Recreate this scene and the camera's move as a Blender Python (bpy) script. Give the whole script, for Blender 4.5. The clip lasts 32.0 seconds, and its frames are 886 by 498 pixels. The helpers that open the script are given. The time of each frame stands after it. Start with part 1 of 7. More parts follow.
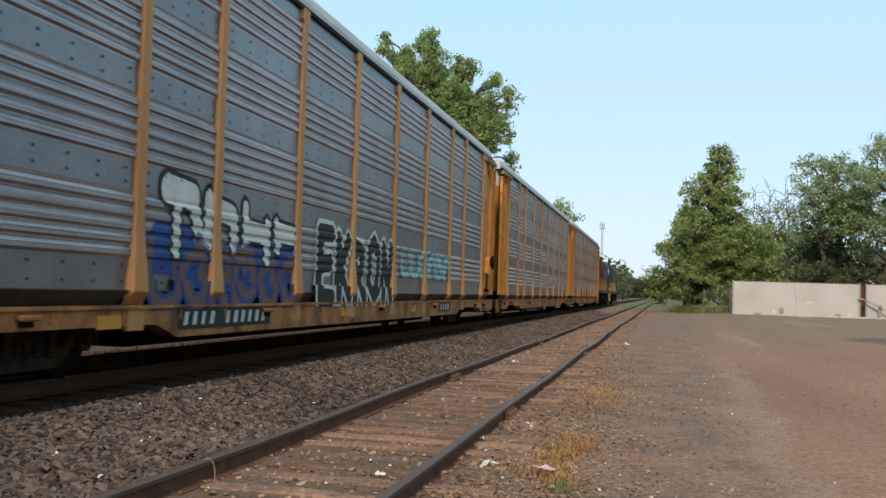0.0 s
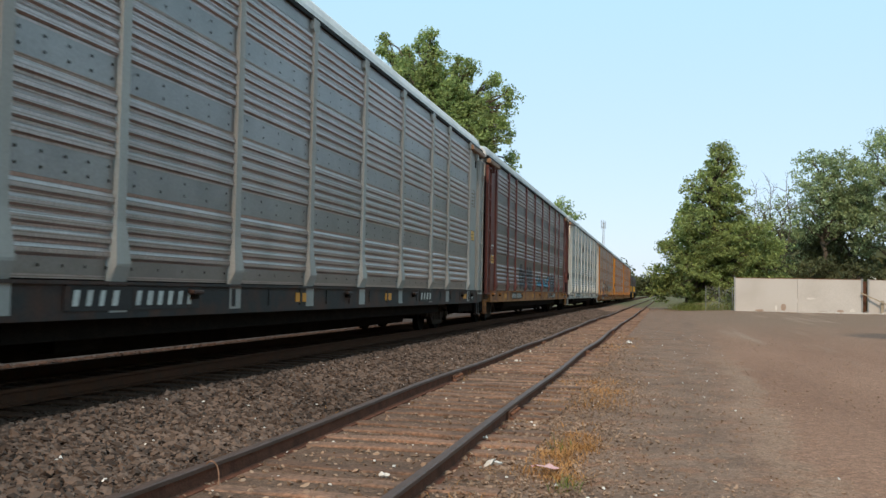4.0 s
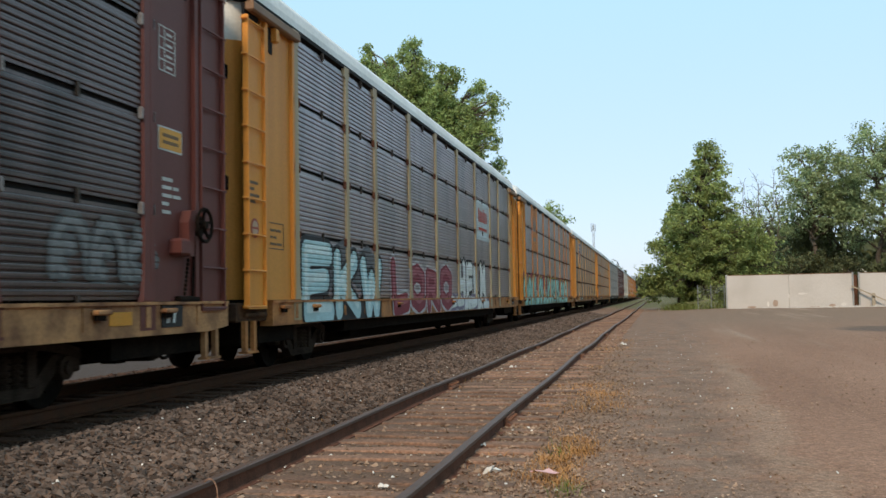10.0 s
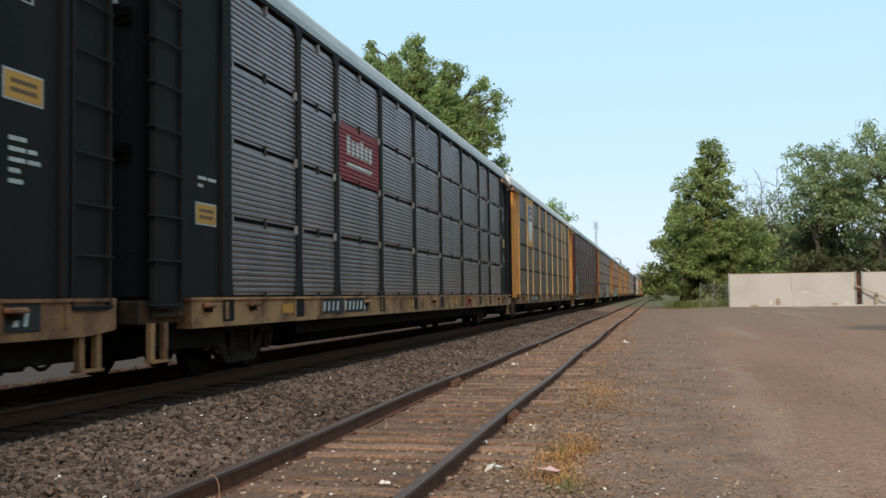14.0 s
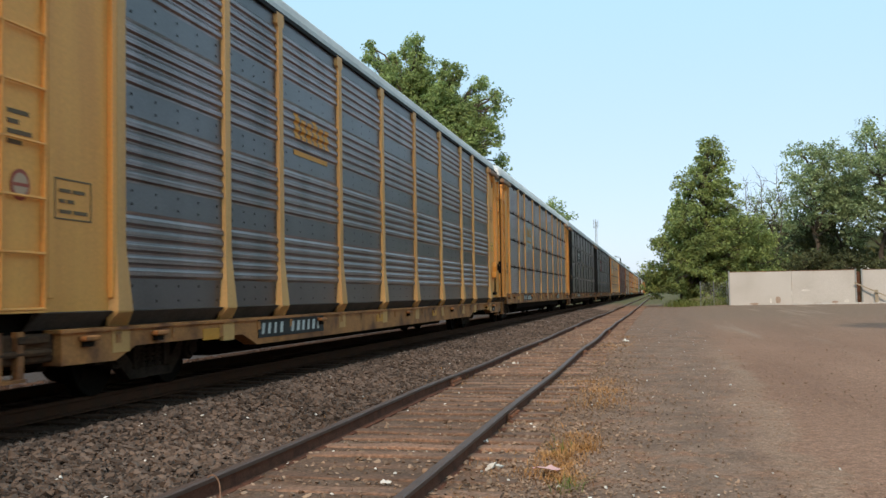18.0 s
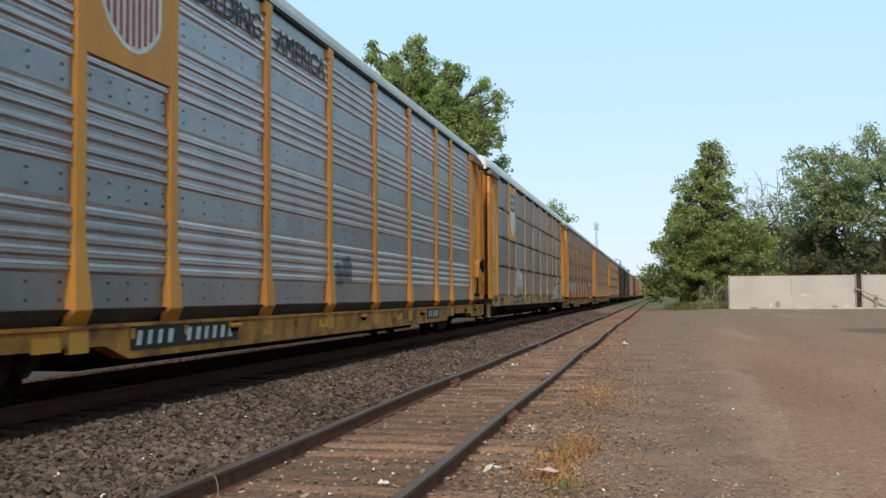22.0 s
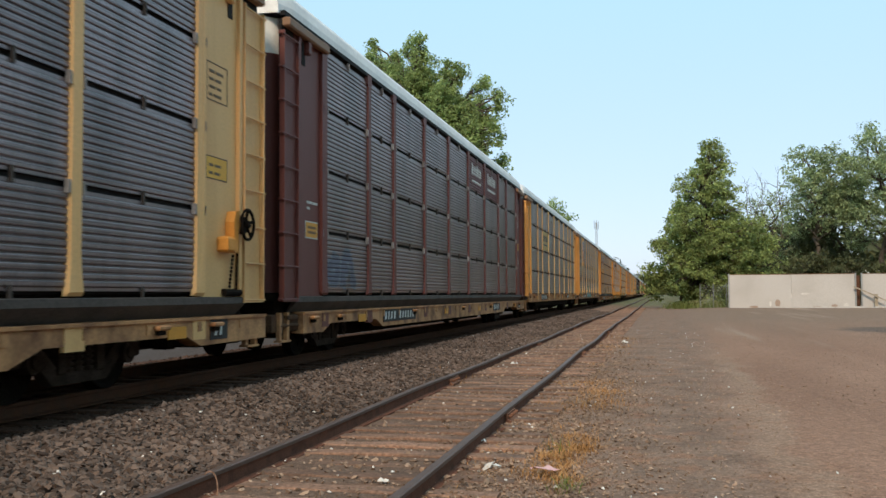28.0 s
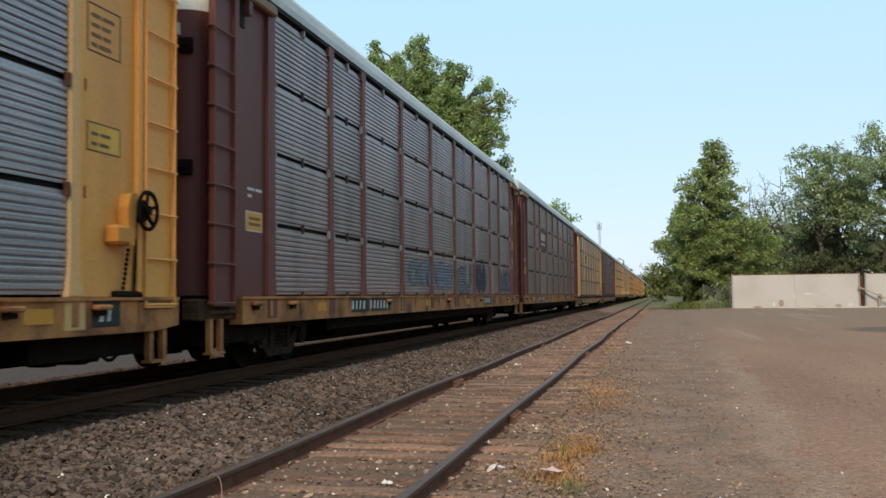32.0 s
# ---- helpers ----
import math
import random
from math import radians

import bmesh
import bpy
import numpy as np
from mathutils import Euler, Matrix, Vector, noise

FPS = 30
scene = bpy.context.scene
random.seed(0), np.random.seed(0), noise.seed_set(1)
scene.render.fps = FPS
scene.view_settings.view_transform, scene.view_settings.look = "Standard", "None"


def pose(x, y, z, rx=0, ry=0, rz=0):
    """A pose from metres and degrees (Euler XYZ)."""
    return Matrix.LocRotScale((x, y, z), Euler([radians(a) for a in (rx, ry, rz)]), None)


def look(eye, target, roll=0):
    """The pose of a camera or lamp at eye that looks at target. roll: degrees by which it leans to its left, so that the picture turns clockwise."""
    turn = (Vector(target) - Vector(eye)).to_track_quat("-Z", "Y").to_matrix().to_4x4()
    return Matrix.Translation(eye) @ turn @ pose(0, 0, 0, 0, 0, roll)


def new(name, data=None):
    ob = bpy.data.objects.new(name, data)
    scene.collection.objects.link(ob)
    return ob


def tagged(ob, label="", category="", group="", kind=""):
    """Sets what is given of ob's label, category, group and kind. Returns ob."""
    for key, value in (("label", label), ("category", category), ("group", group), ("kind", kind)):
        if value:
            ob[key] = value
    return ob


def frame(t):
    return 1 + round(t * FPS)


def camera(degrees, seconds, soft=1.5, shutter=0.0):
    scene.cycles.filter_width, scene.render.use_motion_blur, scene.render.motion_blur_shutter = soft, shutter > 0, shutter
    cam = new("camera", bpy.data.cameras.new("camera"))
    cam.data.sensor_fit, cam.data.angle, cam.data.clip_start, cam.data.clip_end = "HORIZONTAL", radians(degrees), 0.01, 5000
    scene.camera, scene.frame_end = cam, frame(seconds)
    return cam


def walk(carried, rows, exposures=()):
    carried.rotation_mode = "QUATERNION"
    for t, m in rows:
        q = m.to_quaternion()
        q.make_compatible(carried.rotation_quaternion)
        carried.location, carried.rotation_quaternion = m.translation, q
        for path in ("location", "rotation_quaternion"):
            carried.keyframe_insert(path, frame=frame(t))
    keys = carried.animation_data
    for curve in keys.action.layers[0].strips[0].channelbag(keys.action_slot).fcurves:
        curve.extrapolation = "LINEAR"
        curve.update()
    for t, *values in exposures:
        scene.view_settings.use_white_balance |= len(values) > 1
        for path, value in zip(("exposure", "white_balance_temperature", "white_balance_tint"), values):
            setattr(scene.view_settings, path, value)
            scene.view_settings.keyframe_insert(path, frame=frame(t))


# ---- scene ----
# The camera stands on the lot beside the siding and is turned by hand: seconds, yaw, pitch, roll.
PATH = (
    (0.0, 12.44, 2.38, 1.76),
    (0.5, 12.49, 2.37, 1.77),
    (1.0, 12.50, 2.38, 1.75),
    (1.5, 12.50, 2.38, 1.75),
    (2.0, 12.50, 2.38, 1.75),
    (2.5, 12.53, 2.37, 1.78),
    (3.0, 12.58, 2.37, 1.78),
    (3.5, 12.57, 2.36, 1.78),
    (5.5, 12.28, 2.62, -2.37),
    (6.0, 12.08, 2.87, -2.02),
    (6.5, 12.04, 3.00, -1.58),
    (7.0, 12.01, 3.10, -0.89),
    (7.5, 12.16, 2.89, -1.01),
    (8.0, 12.13, 2.87, -0.89),
    (8.5, 12.08, 2.89, -0.94),
    (9.0, 12.03, 2.89, -1.00),
    (9.5, 11.99, 2.86, -0.88),
    (10.0, 11.99, 2.88, -1.00),
    (10.5, 12.00, 2.92, -0.97),
    (11.0, 11.98, 2.90, -0.75),
    (11.5, 11.93, 2.88, -0.43),
    (12.0, 12.02, 2.77, -0.61),
    (12.5, 12.01, 2.82, -0.91),
    (13.0, 11.99, 2.87, -0.62),
    (13.5, 12.10, 2.78, -0.45),
    (14.0, 12.14, 2.72, -0.76),
    (14.5, 12.19, 2.61, -0.84),
    (16.5, 12.12, 2.62, -0.97),
    (17.0, 12.19, 2.62, -0.98),
    (17.5, 12.17, 2.61, -0.87),
    (18.0, 12.14, 2.68, -0.97),
    (18.5, 12.01, 2.67, -0.62),
    (19.0, 12.09, 2.66, -0.69),
    (19.5, 12.12, 2.69, -0.67),
    (20.0, 12.09, 2.67, -0.73),
    (20.5, 12.10, 2.68, -0.52),
    (21.0, 12.15, 2.69, -0.20),
    (21.5, 12.14, 2.73, -0.03),
    (22.0, 12.15, 2.73, -0.39),
    (22.5, 12.11, 2.72, -0.47),
    (23.0, 12.20, 2.64, -0.45),
    (23.5, 12.21, 2.60, -0.24),
    (24.0, 12.13, 2.64, -0.34),
    (24.5, 12.19, 2.53, -0.65),
    (25.0, 12.23, 2.54, -0.66),
    (25.5, 12.23, 2.59, -0.66),
    (27.5, 12.19, 2.66, -0.55),
    (28.0, 12.15, 2.63, -0.29),
    (28.5, 12.18, 2.54, 0.04),
    (29.0, 12.25, 2.58, -0.05),
    (29.5, 12.32, 2.52, -0.14),
    (30.0, 12.41, 2.56, -0.50),
    (30.5, 12.41, 2.62, -0.50),
    (31.0, 12.42, 2.66, -0.46),
    (31.5, 12.38, 2.66, -0.57),
    (32.0, 12.32, 2.73, -0.55),
)

EYE = (0.0, 0.0, 1.425)
cam = camera(48.1, 32.0, soft=1.5, shutter=0.08)
walk(cam, [(t, pose(*EYE, 90 + p, 0, y) @ pose(0, 0, 0, 0, 0, r)) for t, y, p, r in PATH],
     exposures=[(0.0, 1.05), (32.0, 1.05)])

# ---- light: a hazy, pale sky and a soft sun behind the camera ----
SUN_EL, SUN_AZ = radians(38), radians(180)
world = bpy.data.worlds.new("sky")
scene.world = world
world.use_nodes = True
wn, wl = world.node_tree.nodes, world.node_tree.links
sky = wn.new("ShaderNodeTexSky")
sky.sky_type, sky.sun_disc = "NISHITA", False
sky.sun_elevation, sky.sun_rotation = SUN_EL, SUN_AZ
sky.air_density, sky.dust_density, sky.ozone_density = 1.0, 0.6, 1.5
haze = wn.new("ShaderNodeMix")
haze.data_type = "RGBA"
haze.inputs[0].default_value = 0.85
wl.new(sky.outputs[0], haze.inputs[6])
# the haze is paler near the horizon and clearer above
up = wn.new("ShaderNodeSeparateXYZ")
wl.new(wn.new("ShaderNodeTexCoord").outputs["Generated"], up.inputs[0])
climb = wn.new("ShaderNodeMapRange")
climb.inputs["From Min"].default_value, climb.inputs["From Max"].default_value = 0.02, 0.34
wl.new(up.outputs[2], climb.inputs[0])
veil = wn.new("ShaderNodeMix")
veil.data_type = "RGBA"
veil.inputs[6].default_value, veil.inputs[7].default_value = (2.34, 2.78, 3.6, 1), (2.03, 3.3, 3.84, 1)
wl.new(climb.outputs[0], veil.inputs[0])
wl.new(veil.outputs[2], haze.inputs[7])
wl.new(haze.outputs[2], wn["Background"].inputs[0])
wn["Background"].inputs[1].default_value = 0.124
sun = new("sun", bpy.data.lights.new("sun", "SUN"))
sun.data.energy, sun.data.angle, sun.data.color = 1.55, radians(12), (1.0, 0.78, 0.57)
sun.matrix_world = look((0, 0, 60), (-60 * math.sin(SUN_AZ) / math.tan(SUN_EL), -60 * math.cos(SUN_AZ) / math.tan(SUN_EL), 0))


# ---- materials ----
def material(name, base, rough=0.7, metal=0.0, vary=0.25, scale=3.0, fine=40.0, stain=None, amount=0.4, bump=0.3, streak=False, rand=0.0, spec=0.3, holes=0.0):
    """A surface with two scales of variation: broad stains and fine grain, and a fine relief."""
    m = bpy.data.materials.new(name)
    m.use_nodes = True
    n, l = m.node_tree.nodes, m.node_tree.links
    b = n["Principled BSDF"]
    b.inputs["Roughness"].default_value, b.inputs["Metallic"].default_value = rough, metal
    b.inputs["Specular IOR Level"].default_value = spec
    tc = n.new("ShaderNodeTexCoord")
    info = n.new("ShaderNodeObjectInfo")
    shift = n.new("ShaderNodeVectorMath")
    shift.operation = "MULTIPLY_ADD"
    comb = n.new("ShaderNodeCombineXYZ")
    for i in range(3):
        l.new(info.outputs["Random"], comb.inputs[i])
    shift.inputs[1].default_value = (37.0, 53.0, 11.0)
    l.new(comb.outputs[0], shift.inputs[0])
    l.new(tc.outputs["Object"], shift.inputs[2])
    mp = n.new("ShaderNodeMapping")
    mp.inputs["Scale"].default_value = (1, 1, 0.12) if streak else (1, 1, 1)
    l.new(shift.outputs[0], mp.inputs[0])
    broad = n.new("ShaderNodeTexNoise")
    broad.inputs["Scale"].default_value, broad.inputs["Detail"].default_value = scale, 4
    l.new(mp.outputs[0], broad.inputs["Vector"])
    grain = n.new("ShaderNodeTexNoise")
    grain.inputs["Scale"].default_value, grain.inputs["Detail"].default_value = fine, 3
    l.new(shift.outputs[0], grain.inputs["Vector"])
    ramp = n.new("ShaderNodeMapRange")
    ramp.inputs["From Min"].default_value, ramp.inputs["From Max"].default_value = 0.42, 0.68
    ramp.inputs["To Max"].default_value = amount
    l.new(broad.outputs[0], ramp.inputs[0])
    mix = n.new("ShaderNodeMix")
    mix.data_type = "RGBA"
    mix.inputs[6].default_value = (*base, 1)
    st = stain or tuple(c * 0.5 for c in base)
    mix.inputs[7].default_value = (*st, 1)
    l.new(ramp.outputs[0], mix.inputs[0])
    hsv = n.new("ShaderNodeHueSaturation")
    if holes:
        # rows of small punched slots
        sw = n.new("ShaderNodeSeparateXYZ")
        l.new(tc.outputs["Object"], sw.inputs[0])
        cw = n.new("ShaderNodeCombineXYZ")
        l.new(sw.outputs[1], cw.inputs[0])
        l.new(sw.outputs[2], cw.inputs[1])
        brick = n.new("ShaderNodeTexBrick")
        l.new(cw.outputs[0], brick.inputs["Vector"])
        brick.inputs["Scale"].default_value, brick.inputs["Mortar Size"].default_value, brick.inputs["Mortar Smooth"].default_value = 1.0, 0.006, 0.3
        brick.inputs["Brick Width"].default_value, brick.inputs["Row Height"].default_value = 0.085, 0.043
        brick.inputs["Color1"].default_value, brick.inputs["Color2"].default_value, brick.inputs["Mortar"].default_value = (1, 1, 1, 1), (0.93, 0.93, 0.93, 1), (1 - holes, 1 - holes, 1 - holes, 1)
        punch = n.new("ShaderNodeMix")
        punch.data_type, punch.blend_type = "RGBA", "MULTIPLY"
        punch.inputs[0].default_value = 1.0
        l.new(mix.outputs[2], punch.inputs[6])
        l.new(brick.outputs[0], punch.inputs[7])
        mix = punch
    gr = n.new("ShaderNodeMapRange")
    gr.inputs["From Min"].default_value, gr.inputs["From Max"].default_value = 0.3, 0.7
    gr.inputs["To Min"].default_value, gr.inputs["To Max"].default_value = 1 - vary, 1 + vary
    l.new(grain.outputs[0], gr.inputs[0])
    if rand:
        rr = n.new("ShaderNodeMapRange")
        rr.inputs["To Min"].default_value, rr.inputs["To Max"].default_value = 1 - rand, 1 + rand
        l.new(info.outputs["Random"], rr.inputs[0])
        mul = n.new("ShaderNodeMath")
        mul.operation = "MULTIPLY"
        l.new(rr.outputs[0], mul.inputs[0])
        l.new(gr.outputs[0], mul.inputs[1])
        l.new(mul.outputs[0], hsv.inputs["Value"])
    else:
        l.new(gr.outputs[0], hsv.inputs["Value"])
    l.new(mix.outputs[2], hsv.inputs["Color"])
    l.new(hsv.outputs[0], b.inputs["Base Color"])
    if bump:
        bp = n.new("ShaderNodeBump")
        bp.inputs["Strength"].default_value, bp.inputs["Distance"].default_value = bump, 0.01
        l.new(grain.outputs[0], bp.inputs["Height"])
        l.new(bp.outputs[0], b.inputs["Normal"])
    return m


def island_material(name, dark, light, rough=0.9, spec=0.2, hue=0.0):
    """For joined loose pieces (stones, leaves, blades): each island takes its own tone between two."""
    m = bpy.data.materials.new(name)
    m.use_nodes = True
    n, l = m.node_tree.nodes, m.node_tree.links
    b = n["Principled BSDF"]
    b.inputs["Roughness"].default_value, b.inputs["Specular IOR Level"].default_value = rough, spec
    geo = n.new("ShaderNodeNewGeometry")
    ramp = n.new("ShaderNodeValToRGB")
    ramp.color_ramp.elements[0].color, ramp.color_ramp.elements[1].color = (*dark, 1), (*light, 1)
    l.new(geo.outputs["Random Per Island"], ramp.inputs[0])
    tc = n.new("ShaderNodeTexCoord")
    nz = n.new("ShaderNodeTexNoise")
    nz.inputs["Scale"].default_value = 0.45
    l.new(tc.outputs["Object"], nz.inputs["Vector"])
    mr = n.new("ShaderNodeMapRange")
    mr.inputs["From Min"].default_value, mr.inputs["From Max"].default_value = 0.3, 0.7
    mr.inputs["To Min"].default_value, mr.inputs["To Max"].default_value = 0.75, 1.25
    l.new(nz.outputs[0], mr.inputs[0])
    hsv = n.new("ShaderNodeHueSaturation")
    l.new(ramp.outputs[0], hsv.inputs["Color"])
    l.new(mr.outputs[0], hsv.inputs["Value"])
    l.new(hsv.outputs[0], b.inputs["Base Color"])
    return m


RUST = material("rusty_steel", (0.15, 0.064, 0.041), 0.9, 0, 0.3, 6, 90, (0.07, 0.034, 0.024), 0.7, spec=0.1)
JOINT = material("rusty_joint_steel", (0.20, 0.10, 0.066), 0.9, 0, 0.3, 8, 90, (0.10, 0.05, 0.034), 0.7, spec=0.1)
MAINRUST = material("brown_rail_steel", (0.085, 0.036, 0.021), 0.9, 0, 0.3, 6, 90, (0.06, 0.036, 0.026), 0.6, spec=0.1)
RAILTOP = material("worn_rail_head", (0.12, 0.075, 0.06), 0.55, 0.2, 0.2, 8, 60, (0.07, 0.05, 0.04), 0.5, 0.1)
TIE = material("weathered_tie", (0.225, 0.13, 0.088), 0.9, 0, 0.4, 3, 30, (0.11, 0.072, 0.054), 0.8, 0.6, rand=0.3)
DARKTIE = material("oily_tie", (0.088, 0.043, 0.027), 0.95, 0, 0.4, 3, 30, (0.045, 0.028, 0.02), 0.6, 0.6, rand=0.25, spec=0.1)
TRUCKSTEEL = material("dusty_truck_steel", (0.05, 0.034, 0.026), 0.9, 0, 0.4, 5, 50, (0.018, 0.012, 0.009), 0.7, spec=0.08)
BLACKSTEEL = material("grimy_black_steel", (0.010, 0.0075, 0.006), 0.9, 0, 0.4, 4, 50, (0.026, 0.017, 0.012), 0.4, spec=0.05)
# near-black colour stands in for the shade inside the racks and gaps
SHADEBLACK = material("rack_shade_black", (0.012, 0.012, 0.013), 0.9, 0, 0.2, 3, 20, bump=0)
WHITE = material("white_paint", (0.72, 0.72, 0.68), 0.6, 0, 0.08, 2, 30, (0.42, 0.38, 0.32), 0.35, 0.1)
BLACK = material("black_paint", (0.016, 0.016, 0.017), 0.6, 0, 0.2, 2, 30, (0.04, 0.035, 0.03), 0.4, 0.1)
STENCIL = material("faded_white_stencil", (0.55, 0.55, 0.52), 0.7, 0, 0.12, 4, 60, (0.3, 0.28, 0.26), 0.5, 0)
BLUE = material("blue_emblem_paint", (0.035, 0.11, 0.36), 0.5, 0, 0.1, 2, 30, (0.06, 0.13, 0.3), 0.4, 0)
RED = material("red_emblem_paint", (0.32, 0.03, 0.035), 0.5, 0, 0.1, 2, 30, (0.22, 0.06, 0.05), 0.4, 0)
CLIPGREY = material("worn_grey_bracket", (0.30, 0.28, 0.27), 0.7, 0, 0.2, 5, 60, (0.12, 0.09, 0.08), 0.6, 0.1)
ORANGE = material("orange_marking", (0.62, 0.26, 0.03), 0.55, 0, 0.1, 3, 40, (0.5, 0.25, 0.06), 0.4, 0)


# ---- mesh building ----
class Geo:
    """Collects vertices and faces of one mesh, with a material slot to a face."""

    def __init__(self):
        self.v, self.f, self.m = [], [], []

    def poly(self, pts, slot=0):
        k = len(self.v)
        self.v.extend(tuple(p) for p in pts)
        self.f.append(tuple(range(k, k + len(pts))))
        self.m.append(slot)

    def box(self, x0, x1, y0, y1, z0, z1, slot=0, bevel=0.0):
        k = len(self.v)
        if bevel:
            b = min(bevel, abs(x1 - x0) / 3, abs(y1 - y0) / 3, abs(z1 - z0) / 3)
            for z, c in ((z0, b), (z0 + b, 0), (z1 - b, 0), (z1, b)):
                self.v += [(x0 + c, y0 + c, z), (x1 - c, y0 + c, z), (x1 - c, y1 - c, z), (x0 + c, y1 - c, z)]
            self.f.append((k + 3, k + 2, k + 1, k))
            for r in range(3):
                for i in range(4):
                    a, c = k + r * 4 + i, k + r * 4 + (i + 1) % 4
                    self.f.append((a, c, c + 4, a + 4))
            self.f.append((k + 12, k + 13, k + 14, k + 15))
            self.m += [slot] * 14
            return
        self.v += [(x, y, z) for z in (z0, z1) for x, y in ((x0, y0), (x1, y0), (x1, y1), (x0, y1))]
        self.f += [(k + 3, k + 2, k + 1, k), (k + 4, k + 5, k + 6, k + 7)]
        self.f += [(k + i, k + (i + 1) % 4, k + 4 + (i + 1) % 4, k + 4 + i) for i in range(4)]
        self.m += [slot] * 6

    def prism(self, pts, axis, a, b, slot=0):
        """A polygon of the two other axes, drawn from a to b along axis (0, 1 or 2)."""
        k, n = len(self.v), len(pts)
        for c in (a, b):
            for p, q in pts:
                self.v.append((c, p, q) if axis == 0 else (p, c, q) if axis == 1 else (p, q, c))
        self.f += [tuple(range(k + n - 1, k - 1, -1)), tuple(range(k + n, k + 2 * n))]
        self.f += [(k + i, k + (i + 1) % n, k + n + (i + 1) % n, k + n + i) for i in range(n)]
        self.m += [slot] * (n + 2)

    def tube(self, a, b, ra, rb=None, sides=8, slot=0, caps=True):
        a, b = Vector(a), Vector(b)
        rb = ra if rb is None else rb
        d = (b - a).normalized()
        u = d.orthogonal().normalized()
        w = d.cross(u)
        k = len(self.v)
        for c, r in ((a, ra), (b, rb)):
            for i in range(sides):
                g = 2 * math.pi * i / sides
                self.v.append(tuple(c + (u * math.cos(g) + w * math.sin(g)) * r))
        self.f += [(k + i, k + (i + 1) % sides, k + sides + (i + 1) % sides, k + sides + i) for i in range(sides)]
        self.m += [slot] * sides
        if caps:
            self.f += [tuple(range(k + sides - 1, k - 1, -1)), tuple(range(k + sides, k + 2 * sides))]
            self.m += [slot] * 2

    def mesh(self, name, *mats):
        me = bpy.data.meshes.new(name)
        me.from_pydata(self.v, [], self.f)
        for m in mats:
            me.materials.append(m)
        if len(mats) > 1:
            me.polygons.foreach_set("material_index", self.m)
        me.update()
        return me


def fixed(me):
    """Faces all turned outwards."""
    bm = bmesh.new()
    bm.from_mesh(me)
    bmesh.ops.recalc_face_normals(bm, faces=bm.faces)
    bm.to_mesh(me)
    bm.free()
    return me


def part(name, me, parent, label="", at=None):
    """Links one mesh as a part under a thing or under a part."""
    ob = new(name, me)
    ob.parent = parent
    if at is not None:
        ob.matrix_basis = at
    if label:
        ob["label"] = label
    return ob


def thing(name, at, label, category, group="", kind=""):
    ob = new(name)
    ob.matrix_basis = at
    return tagged(ob, label, category, group, kind)


# ---- ground, ballast and tracks ----
MAIN_X, MAIN_Z = -7.05, 0.365      # middle of the main line, top of its rails
SIDE_X, SIDE_Z = -2.45, 0.16       # middle of the siding, top of its rails
HALF = 0.7525


def rise(x, y):
    """Height of the open ground: a flat lot that climbs gently towards the wall."""
    t = min(max((y - 15) / 75, 0), 1)
    s = min(max((x + 0.5) / 6, 0), 1)
    return 0.22 * t * t * (3 - 2 * t) * s


def bed(x):
    """Height of the ballast between the siding and far beyond the main line."""
    pts = ((-16, -0.25), (-11.5, -0.1), (-9.3, 0.15), (-5.95, 0.165), (-5.6, 0.17), (-5.2, 0.21), (-4.9, 0.2), (-4.2, 0.1), (-3.5, 0.02), (-1.2, 0.0), (0.0, 0.0))
    for (a, za), (b, zb) in zip(pts, pts[1:]):
        if x <= b:
            k = max((x - a) / (b - a), 0)
            return za + (zb - za) * k
    return 0.0


